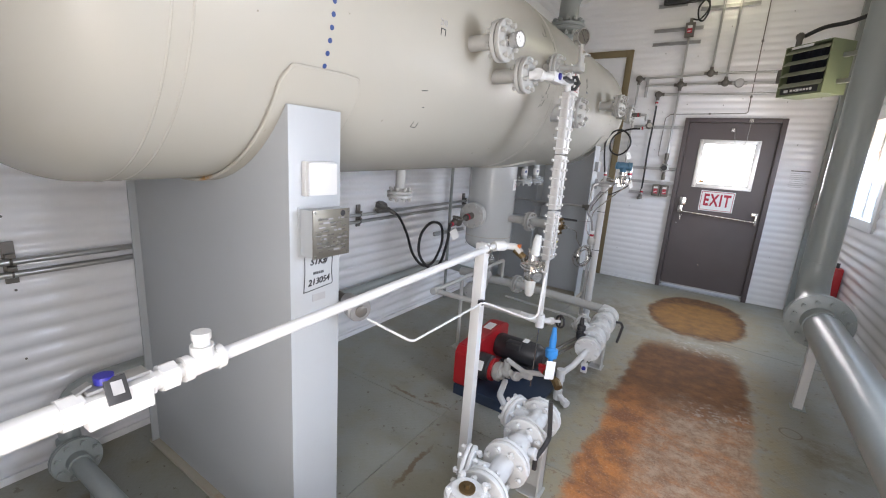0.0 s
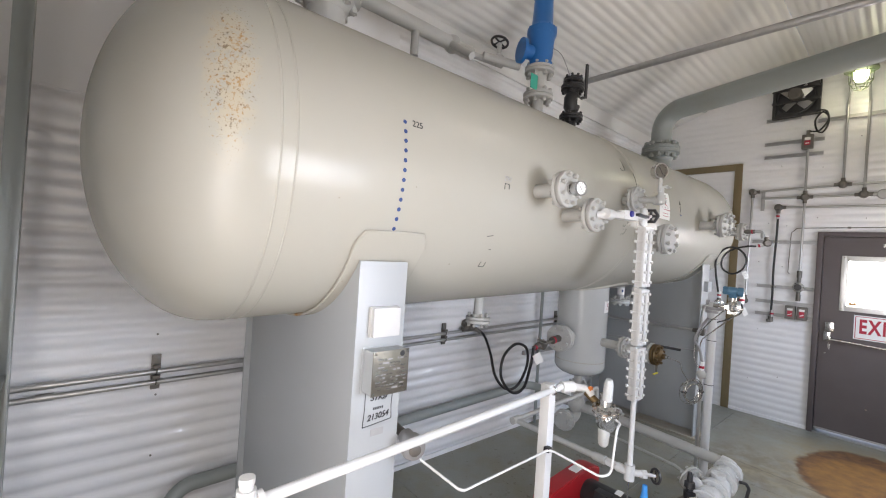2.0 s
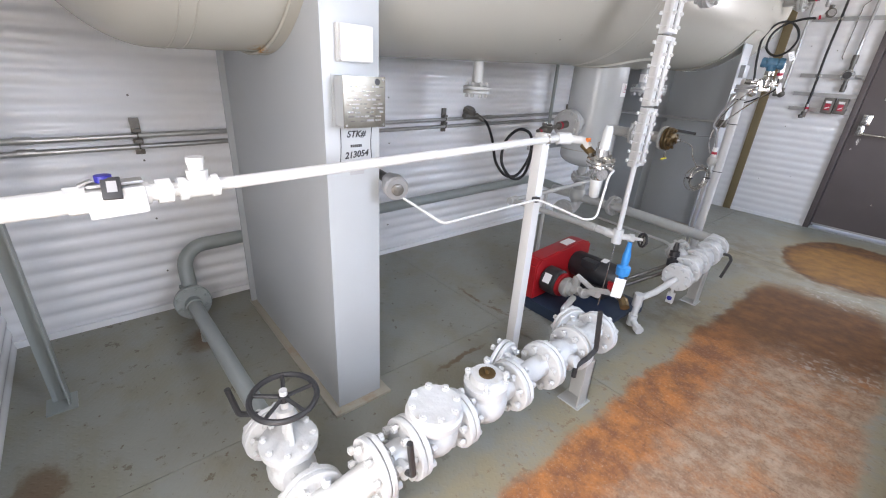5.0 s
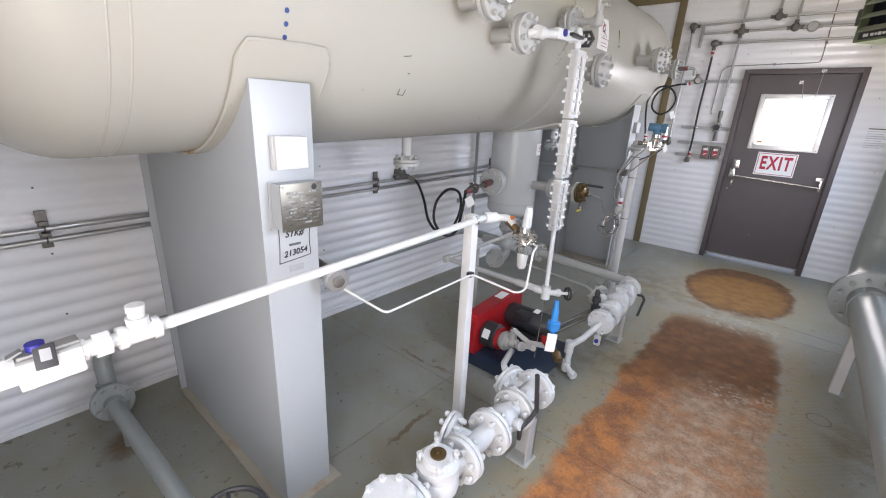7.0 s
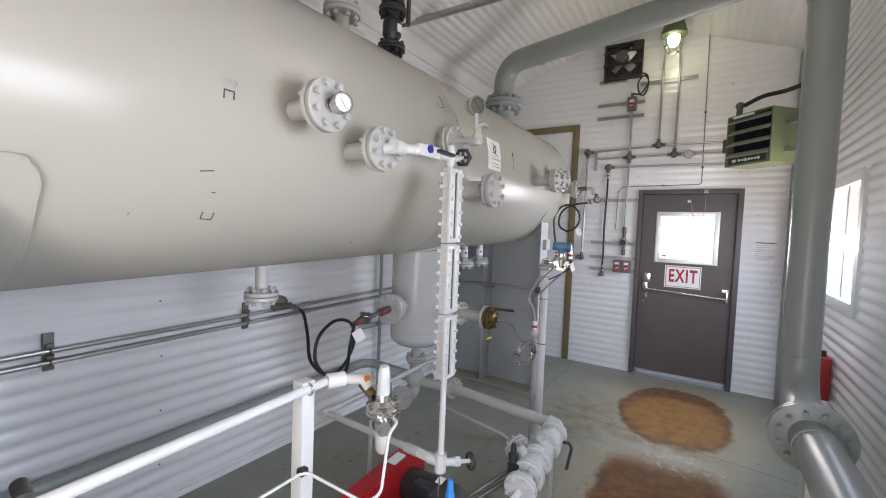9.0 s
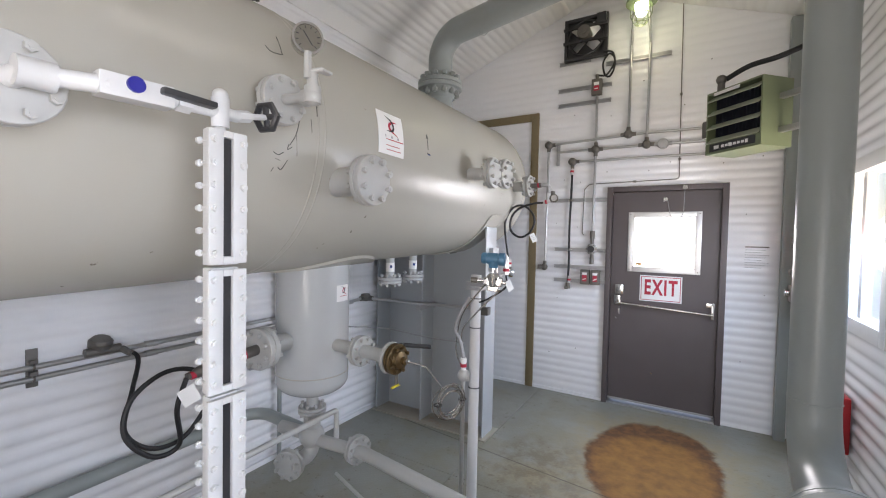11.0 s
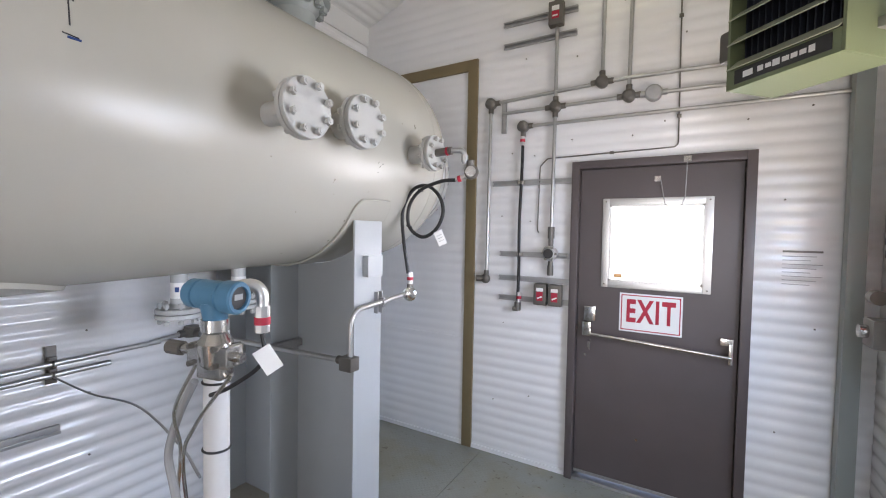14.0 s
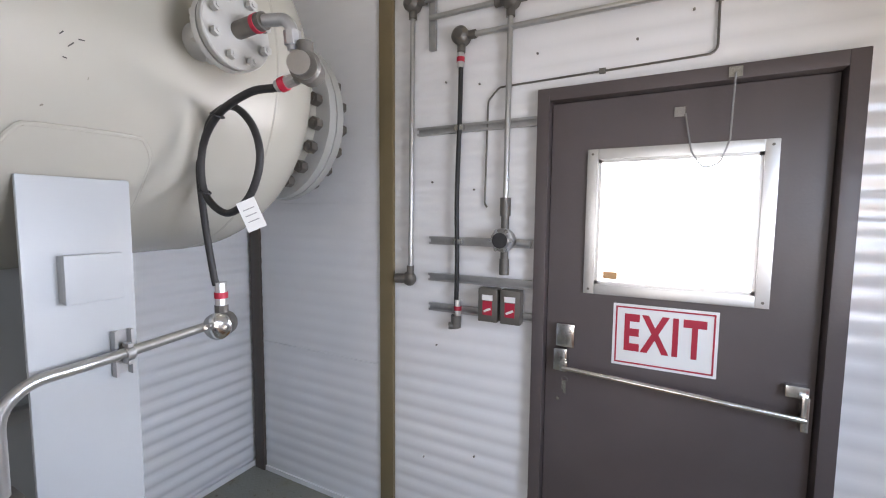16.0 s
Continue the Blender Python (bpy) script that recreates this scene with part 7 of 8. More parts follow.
# ---- conduit and cable at the far saddle ----
def far_saddle_gear():
    fc = thing("flange_device", (-0.62, 5.25, 2.0), "cast fitting wired to the end nozzle of the vessel", "fitting")
    f = Vector(N_F[1])
    part("well", B(rod(f, f + Vector((0.09, 0.0, 0.005)), 0.02, 16)), M_IRON, fc)
    part("red_band", B(rod(f + Vector((0.062, 0, 0.003)), f + Vector((0.074, 0, 0.004)), 0.0215, 14)), M_REDINK, fc)
    part("elbow", B(pipe([f + Vector((0.09, 0, 0.005)), f + Vector((0.15, 0.02, 0.005)), f + Vector((0.15, 0.03, -0.06))], 0.014, 0.025, 12), rod(f + Vector((0.15, 0.025, -0.02)), f + Vector((0.15, 0.028, -0.05)), 0.019, 8)), M_GALV, fc)
    q = Vector((-0.6, 5.27, 1.985))
    part("box", B(lathe(q - Vector((0.01, -0.03, 0)), (0.45, -0.9, 0), [(0, 0.03), (0.05, 0.036), (0.055, 0.03), (0.06, 0.03), (0.06, 0)], 20), rod(q, q + Vector((0, 0.0, 0.06)), 0.018, 12)), M_IRON, fc)
    part("cover", B(rod(q + Vector((0.018, -0.036, 0)), q + Vector((0.021, -0.042, 0)), 0.026, 18)), M_STEEL, fc)
    part("gland", B(rod(q + Vector((-0.02, -0.01, -0.02)), q + Vector((-0.07, -0.02, -0.033)), 0.014, 10)), M_ALU, fc)
    part("red_ring", B(rod(q + Vector((-0.045, -0.015, -0.027)), q + Vector((-0.06, -0.018, -0.031)), 0.0165, 14)), M_REDINK, fc)
    c = thing("cable", (-0.85, 5.26, 1.45), "black flexible cable with a hanging loop and paper tag", "cable")
    s = q + Vector((-0.075, -0.02, -0.035))
    pts = [s] + [(-0.753, 5.239, 1.945), (-0.877, 5.243, 1.906), (-0.949, 5.247, 1.827), (-0.953, 5.251, 1.717), (-0.873, 5.255, 1.661), (-0.79, 5.259, 1.7), (-0.75, 5.263, 1.789), (-0.776, 5.267, 1.873), (-0.849, 5.271, 1.93), (-0.927, 5.275, 1.925), (-0.985, 5.279, 1.872), (-1.021, 5.283, 1.782), (-1.013, 5.287, 1.641), (-0.99, 5.291, 1.498), (-0.985, 5.295, 1.457)]
    part("sheath", B(sweep(spline(pts), 0.0095, 12)), M_BLACK, c)
    for p in ((-0.877, 5.243, 1.906), (-0.953, 5.251, 1.717)):
        part("tie", B(ringbar(p, (0.5, 0, 1), 0.015, 0.003, 12, 6)), M_BLACK, c)
    part("paper_tag", B(obox(face_frame((-0.744, 5.23, 1.658), (0.55, -0.85, 0.1)) @ pose(0, 0, 0, 0, 0, 24), (0.045, 0.075, 0.0012))), M_PAPER, c)
    for k in range(3):
        part("text_bar", B(obox(face_frame((-0.744, 5.23, 1.658), (0.55, -0.85, 0.1)) @ pose(0, 0, 0, 0, 0, 24) @ Matrix.Translation((0, 0.015 - 0.015 * k, 0.0012)), (0.028, 0.0025, 0.0006))), M_FADED, c)
    b = thing("conduit_box", (-0.98, 5.3, 1.33), "round cast conduit box with screwed cover on the saddle", "junction box")
    g = Vector((-0.978, 5.305, 1.345))
    d = Vector((0.55, -0.83, 0.02)).normalized()
    part("body", B(lathe(g - d * 0.03, d, [(0, 0), (0, 0.03), (0.01, 0.036), (0.05, 0.037), (0.055, 0.033), (0.055, 0)], 22), rod(g, g + Vector((0, 0, 0.055)), 0.018, 10)), M_IRON, b)
    part("cover", B(lathe(g + d * 0.025, d, [(0, 0.038), (0.008, 0.038), (0.014, 0.03), (0.017, 0)], 24)), M_CHROME, b)
    for k in (-1, 1):
        part("lug", B(rod(g + d * 0.036 + Vector((0.83, 0.55, 0)) * 0.025 * k, g + d * 0.046 + Vector((0.83, 0.55, 0)) * 0.025 * k, 0.006, 8)), M_STEEL, b)
    part("gland", B(rod(g + Vector((0, 0, 0.055)), g + Vector((0, 0, 0.12)), 0.016, 8)), M_ALU, b)
    part("red_ring", B(rod(g + Vector((0, 0, 0.075)), g + Vector((0, 0, 0.092)), 0.018, 14)), M_REDINK, b)
    cd = thing("saddle_conduit", (-0.98, 4.95, 1.08), "bent bright steel conduit strapped to the saddle leg", "conduit")
    part("tube", B(sweep(rounded([(-0.99, 4.845, 1.1), (-0.99, 4.845, 1.315), (-0.982, 5.0, 1.325), tuple(g - Vector((0.02, 0.01, 0)))], 0.09, 8), 0.0125, 14)), M_EMT, cd)
    part("elbow_box", B(box((-1.03, 4.81, 1.04), (-0.955, 4.87, 1.105), 0.008), rod((-1.06, 4.84, 1.08), (-1.03, 4.84, 1.08), 0.02, 12)), M_IRON, cd)
    part("strut", B(box((-1.023, 5.052, 1.272), (-1.019, 5.088, 1.378)), box((-1.0188, 5.05, 1.27), (-0.9985, 5.056, 1.38)), box((-1.0188, 5.084, 1.27), (-0.9985, 5.09, 1.38))), M_GALV, cd)
    part("strap", B(lathe((-0.981, 5.062, 1.327), (0, 1, 0.03), [(0, 0.0128), (0, 0.0155), (0.016, 0.0155), (0.016, 0.0128)], 20), box((-0.998, 5.064, 1.342), (-0.972, 5.076, 1.352), 0.002), box((-0.998, 5.064, 1.302), (-0.972, 5.076, 1.312), 0.002)), M_GALV, cd)
    wbx = thing("junction_cover", (-1.02, 5.01, 1.49), "blank white square junction box on the far saddle leg", "junction box")
    part("back_box", B(box((-1.023, 4.962, 1.464), (-0.999, 5.068, 1.566), 0.002)), M_SADDLE, wbx)
    part("lid", B(box((-0.999, 4.96, 1.462), (-0.985, 5.07, 1.568), 0.003)), M_SADDLE, wbx)


far_saddle_gear()

# ---- end wall conduits ----
YC = Y1 - 0.035


def strut_bar(x0, x1, z0, z1=None):
    z1 = z0 if z1 is None else z1
    t = thing("strut_channel", ((x0 + x1) / 2, Y1 - 0.02, z0), "grey galvanised slotted strut channel on the end wall", "strut", "wall struts")
    u = Vector((x1 - x0, 0, z1 - z0))
    m = face_frame(((x0 + x1) / 2, Y1 - 0.018, (z0 + z1) / 2), (0, -1, 0)) @ pose(0, 0, 0, 0, 0, math.degrees(math.atan2(u.z, u.x)))
    L = u.length
    part("channel", B(obox(m @ Matrix.Translation((0, 0.017, 0)), (L, 0.004, 0.02)), obox(m @ Matrix.Translation((0, -0.017, 0)), (L, 0.004, 0.02)), obox(m @ Matrix.Translation((0, 0, -0.008)), (L, 0.03, 0.004)), obox(m @ Matrix.Translation((0, 0.012, 0.009)), (L, 0.008, 0.002)), obox(m @ Matrix.Translation((0, -0.012, 0.009)), (L, 0.008, 0.002))), M_GALV, t)


for a in ((-0.872, -0.34, 3.217), (-0.868, -0.343, 3.06), (-0.867, -0.55, 3.497), (-0.4, 0.18, 3.421), (-0.933, DX0 - 0.004, 2.06), (-0.864, DX0 - 0.004, 1.54), (-0.868, DX0 - 0.004, 1.362), (-0.865, DX0 - 0.004, 1.215)):
    strut_bar(*a)
vs = thing("strut_channel", (-0.855, Y1 - 0.02, 2.43), "short upright galvanised strut channel on the end wall", "strut", "wall struts")
part("channel", B(box((-0.872, Y1 - 0.028, 2.43), (-0.838, Y1 - 0.008, 2.66), 0.003)), M_GALV, vs)


def conduit(pts, label="bright steel conduit on the end wall", r=0.0125, bend=0.06, m=None, group="end wall conduits"):
    t = thing("wall_conduit", pts[0], label, "conduit", group)
    part("tube", B(pipe(pts, r, bend, 14)), m or M_EMT, t)
    return t


def round_box(x, z, arms, r=0.04):
    t = thing("conduit_box", (x, YC, z), "round cast iron conduit junction box", "junction box", "round conduit boxes")
    part("body", B(lathe((x, Y1 - 0.008, z), (0, -1, 0), [(0, 0), (0, r * 0.9), (0.03, r), (0.05, r), (0.055, r * 0.9), (0.068, r * 0.55), (0.07, 0)], 24)), M_IRON, t)
    for dx, dz in arms:
        part("hub", B(rod((x + dx * r * 0.8, YC, z + dz * r * 0.8), (x + dx * (r + 0.03), YC, z + dz * (r + 0.03)), 0.019, 14)), M_IRON, t)
    return t


round_box(-0.955, 2.655, ((1, 0), (0, -1)))
round_box(-0.472, 2.57, ((1, 0), (-1, 0), (0, 1), (0, -1)))
round_box(-0.70, 2.46, ((1, 0), (0, -1)))
round_box(-0.17, 2.69, ((1, 0), (-1, 0), (0, 1)))
round_box(-0.006, 2.575, ((1, 0), (-1, 0), (0, 1)))
bb = thing("conduit_box", (0.135, YC, 2.57), "larger pale round conduit box cover", "junction box")
part("body", B(lathe((0.135, Y1 - 0.008, 2.57), (0, -1, 0), [(0, 0), (0, 0.045), (0.035, 0.05), (0.055, 0.048), (0.062, 0.04), (0.064, 0)], 26), rod((0.06, YC, 2.572), (0.09, YC, 2.572), 0.02, 12), rod((0.18, YC, 2.57), (0.21, YC, 2.57), 0.018, 12)), M_GALV, bb)
conduit([(-0.955, YC, 2.655), (-0.17, YC, 2.685), (0.0, YC, 2.69), (1.1, YC, 2.67)], bend=0.02)
conduit([(-0.86, YC - 0.004, 2.57), (-0.472, YC, 2.572), (0.135, YC, 2.572), (1.1, YC, 2.55)], bend=0.02)
conduit([(-0.70, YC, 2.46), (1.13, YC, 2.445)], bend=0.02)
conduit([(-0.955, YC, 2.63), (-0.965, YC, 1.37)])
conduit([(-0.475, YC, 3.13), (-0.472, YC, 2.57), (-0.478, YC, 1.66)])
conduit([(-0.17, YC, 2.7), (-0.165, YC, 3.55)])
conduit([(-0.006, YC, 2.6), (0.0, YC, 3.55)])
eb = thing("conduit_elbow", (-0.97, YC, 1.33), "cast conduit elbow at the foot of a conduit", "fitting")
part("body", B(ball((-0.972, YC, 1.345), 0.037, 1, 0.8, 1), rod((-0.972, YC, 1.345), (-1.04, YC - 0.02, 1.345), 0.024, 12), rod((-0.967, YC, 1.36), (-0.966, YC, 1.41), 0.018, 12)), M_IRON, eb)
bc = thing("cable", (-0.705, YC, 1.2), "black flexible cord clipped to the end wall", "cable")
part("sheath", B(sweep(spline([(-0.70, YC, 2.39), (-0.703, YC - 0.003, 2.1), (-0.712, YC - 0.004, 1.75), (-0.708, YC - 0.003, 1.45), (-0.712, YC, 1.2)]), 0.011, 12)), M_BLACK, bc)
for z in (2.36, 1.225):
    part("gland", B(rod((-0.703, YC, z - 0.035), (-0.703, YC, z + 0.04), 0.016, 10)), M_ALU, bc)
    part("red_ring", B(rod((-0.703, YC, z - 0.01), (-0.703, YC, z + 0.01), 0.0185, 14)), M_REDINK, bc)
part("end_cap", B(rod((-0.712, YC, 1.19), (-0.712, YC, 1.13), 0.024, 14), rod((-0.712, YC, 1.14), (-0.74, YC - 0.02, 1.14), 0.018, 12)), M_IRON, bc)
for z in (2.06, 1.54):
    part("clip", B(box((-0.728, YC - 0.013, z - 0.012), (-0.682, YC + 0.012, z + 0.012), 0.003)), M_STEEL, bc)
sx = thing("switch_box", (-0.475, YC, 3.12), "grey cast switch box with red and white label", "switch")
part("body", B(box((-0.525, Y1 - 0.085, 3.11), (-0.425, Y1 - 0.029, 3.27), 0.01), rod((-0.475, YC - 0.015, 3.27), (-0.475, YC - 0.015, 3.32), 0.018, 12)), M_IRON, sx)
part("label", B(box((-0.5, Y1 - 0.087, 3.15), (-0.45, Y1 - 0.0848, 3.2))), M_REDINK, sx)
for f in (box((-0.5, Y1 - 0.0885, 3.205), (-0.45, Y1 - 0.0848, 3.235)), box((-0.495, Y1 - 0.0885, 3.165), (-0.46, Y1 - 0.0868, 3.175))):
    part("print", B(f), M_PAPER, sx)
for x in (-0.535, -0.432):
    b = thing("push_button_box", (x, YC, 1.2), "grey cast control box with a red label", "switch", "control boxes")
    part("body", B(box((x - 0.045, Y1 - 0.085, 1.19), (x + 0.045, Y1 - 0.029, 1.34), 0.008)), M_IRON, b)
    part("label", B(box((x - 0.022, Y1 - 0.087, 1.222), (x + 0.022, Y1 - 0.0848, 1.285))), M_REDINK, b)
    for f in (box((x - 0.024, Y1 - 0.0885, 1.288), (x + 0.024, Y1 - 0.0848, 1.312)), obox(face_frame((x, Y1 - 0.0878, 1.245), (0, -1, 0)) @ pose(0, 0, 0, 0, 0, 25), (0.036, 0.01, 0.001))):
        part("print", B(f), M_PAPER, b)
ud = thing("sealing_fitting", (-0.478, YC, 1.54), "round ribbed steel sealing hub in the conduit", "fitting")
part("body", B(rod((-0.478, YC, 1.66), (-0.478, YC, 1.74), 0.024, 12), rod((-0.478, YC, 1.4), (-0.478, YC, 1.47), 0.022, 12), rod((-0.478, YC, 1.47), (-0.478, YC, 1.66), 0.018, 12)), M_IRON, ud)
part("hub", B(lathe((-0.478, Y1 - 0.03, 1.555), (0, -1, 0), [(0, 0.05), (0.03, 0.054), (0.05, 0.05), (0.055, 0.04), (0.07, 0.035), (0.07, 0)], 16)), M_GALV, ud)
part("cover", B(rod((-0.478, Y1 - 0.1005, 1.555), (-0.478, Y1 - 0.104, 1.555), 0.034, 18)), M_BLACKP, ud, "dark ribbed cover")
for i in range(6):
    a = math.pi * i / 3
    part("lug", B(rod((-0.478 + 0.045 * math.cos(a), Y1 - 0.08, 1.555 + 0.045 * math.sin(a)), (-0.478 + 0.045 * math.cos(a), Y1 - 0.09, 1.555 + 0.045 * math.sin(a)), 0.01, 6)), M_STEEL, ud)
part("nipple", B(rod((-0.42, YC, 1.545), (-0.36, YC, 1.54), 0.018, 12)), M_GALV, ud)
tb = thing("thin_tube", (0.28, YC, 2.23), "thin copper-grey tube bent round the door head", "tube")
part("tube", B(sweep(rounded([(0.262, Y1 - 0.012, 3.85), (0.278, Y1 - 0.012, 2.235), (-0.525, Y1 - 0.012, 2.222), (-0.575, Y1 - 0.012, 2.17), (-0.585, Y1 - 0.012, 1.715), (-0.57, Y1 - 0.02, 1.70)], 0.03, 5), 0.0042, 8)), M_IRON, tb)
for x, z in ((0.27, 3.02), (0.277, 2.42), (-0.1, 2.229), (-0.48, 2.223)):
    part("clip", B(box((x - 0.012, Y1 - 0.02, z - 0.01), (x + 0.012, Y1 - 0.006, z + 0.01), 0.002)), M_IRON, tb)
no = thing("notice_sheet", (0.88, Y1 - 0.01, 1.4), "faded notice with rows of small grey print on the wall", "notice")
for i in range(9):
    part("text_bar", B(box((0.8, Y1 - 0.0066, 1.61 - i * 0.022), (0.97 - (i % 3) * 0.025, Y1 - 0.0058, (1.621 if i == 0 else 1.614) - i * 0.022))), M_IRON if i == 0 else M_FADED, no)


# ---- fan, lamp, heater ----
def fan():
    t = thing("exhaust_fan", (-0.6, Y1, 3.5), "black square wall exhaust fan with bright shutters", "fan")
    x0, x1, z0, z1 = -0.81, -0.385, 3.5, 3.92
    y = Y1 - 0.02
    part("frame", B(box((x0, y - 0.05, z0), (x0 + 0.03, y, z1)), box((x1 - 0.03, y - 0.05, z0), (x1, y, z1)), box((x0 + 0.03, y - 0.05, z0), (x1 - 0.03, y, z0 + 0.03)), box((x0 + 0.03, y - 0.05, z1 - 0.03), (x1 - 0.03, y, z1))), M_BLACKP, t)
    part("backing", B(box((x0 + 0.03, y - 0.008, z0 + 0.03), (x1 - 0.03, y, z1 - 0.03))), M_BLACKP, t)
    part("ring", B(ringbar(((x0 + x1) / 2, y - 0.04, (z0 + z1) / 2), (0, 1, 0), 0.17, 0.012, 40, 8)), M_BLACKP, t)
    part("motor", B(rod(((x0 + x1) / 2, y - 0.15, (z0 + z1) / 2 + 0.02), ((x0 + x1) / 2, y - 0.04, (z0 + z1) / 2 + 0.02), 0.065, 24), rod(((x0 + x1) / 2, y - 0.16, (z0 + z1) / 2 + 0.02), ((x0 + x1) / 2, y - 0.15, (z0 + z1) / 2 + 0.02), 0.03, 18)), M_IRON, t)
    part("mount", B(box((x0, y - 0.1, (z0 + z1) / 2 - 0.06), (x1, y - 0.08, (z0 + z1) / 2 - 0.035)), box((x0, y - 0.1, (z0 + z1) / 2 + 0.08), (x1, y - 0.08, (z0 + z1) / 2 + 0.105))), M_BLACKP, t)
    for i in range(4):
        m = Matrix.Translation(((x0 + x1) / 2, y - 0.03, (z0 + z1) / 2)) @ pose(0, 0, 0, 90, 0, 0) @ pose(0, 0, 0, 0, 0, 45 + 90 * i) @ Matrix.Translation((0.1, 0, 0)) @ pose(0, 0, 0, 30, 0, 0)
        part("blade", B(obox(m, (0.12, 0.1, 0.003))), M_ALU, t)
    part("cord", B(sweep(spline([(x1 - 0.03, y - 0.07, 3.53), (-0.33, y - 0.06, 3.5), (-0.31, y - 0.05, 3.38), (-0.35, y - 0.05, 3.28), (-0.4, y - 0.05, 3.3), (-0.42, y - 0.05, 3.42), (-0.36, y - 0.05, 3.5), (-0.31, y - 0.05, 3.42), (-0.38, y - 0.05, 3.3), (-0.475, YC - 0.015, 3.31)]), 0.009, 10)), M_BLACK, t)
    part("mains_box", B(box((x1 - 0.1, y - 0.11, z1 - 0.12), (x1 - 0.01, y - 0.05, z1 - 0.02), 0.006)), M_BLACKP, t)


fan()


def cage_lamp():
    x, y, z = -0.06, 6.0, 3.70
    t = thing("caged_lamp", (x, y, z), "explosion-proof lamp with wire cage, lit greenish", "lamp")
    part("canopy", B(lathe((x, y, z + 0.22), (0, 0, -1), [(0, 0), (0, 0.09), (0.03, 0.1), (0.13, 0.13), (0.14, 0.13), (0.145, 0.08), (0.145, 0)], 28)), M_HEAT, t)
    part("bulb", B(lathe((x, y, z + 0.08), (0, 0, -1), [(0, 0), (0, 0.055), (0.02, 0.06), (0.08, 0.055), (0.11, 0.035), (0.12, 0)], 22)), M_BULB, t, "glowing jar")
    cage = part("cage", B(ringbar((x, y, z + 0.06), (0, 0, 1), 0.09, 0.004, 28, 6), ringbar((x, y, z - 0.03), (0, 0, 1), 0.085, 0.004, 28, 6), ringbar((x, y, z - 0.1), (0, 0, 1), 0.05, 0.004, 24, 6)), M_HEAT, t)
    for i in range(6):
        a = math.pi * i / 3
        c, s = math.cos(a), math.sin(a)
        part("wire", B(sweep([(x + 0.09 * c, y + 0.09 * s, z + 0.08), (x + 0.088 * c, y + 0.088 * s, z - 0.03), (x + 0.05 * c, y + 0.05 * s, z - 0.1), (x, y, z - 0.12)], 0.0035, 6)), M_HEAT, cage)
    part("hanger", B(rod((x, y, z + 0.22), (x, y, 3.94), 0.013, 12)), M_EMT, t)
    part("arm", B(rod((-0.165, YC, 3.55), (-0.12, y + 0.04, z + 0.2), 0.0125, 12), rod((0.0, YC, 3.55), (-0.01, y + 0.04, z + 0.2), 0.0125, 12)), M_EMT, t)
    d = bpy.data.lights.new("lamp_light", "POINT")
    d.energy, d.color, d.shadow_soft_size = 2.2, (1.0, 0.96, 0.66), 0.05
    o = new("lamp_light", d)
    o.location = (x, y, z - 0.16)


cage_lamp()


def strip_light():
    """Lit strip fixture under the roof slope, whose light lies on the vessel and the ceiling."""
    x, y, z = 0.25, 3.28, 3.66
    t = thing("ceiling_light", (x, y, z), "white steel strip light with a bright diffuser under the roof", "lamp")
    part("housing", B(box((x - 0.07, y - 0.32, z), (x + 0.07, y + 0.32, z + 0.05), 0.01)), M_WHITE, t)
    part("diffuser", B(box((x - 0.055, y - 0.29, z - 0.035), (x + 0.055, y + 0.29, z - 0.0005), 0.012)), M_STRIP, t, "glowing white diffuser")
    for s in (-1, 1):
        part("end_cap", B(box((x - 0.062, y + s * 0.305 - 0.014, z - 0.038), (x + 0.062, y + s * 0.305 + 0.014, z - 0.0005), 0.006)), M_WHITE, t)
        part("hanger", B(rod((x, y + s * 0.22, z + 0.05), (x, y + s * 0.22, gable(x)), 0.006, 10)), M_GALV, t)


strip_light()


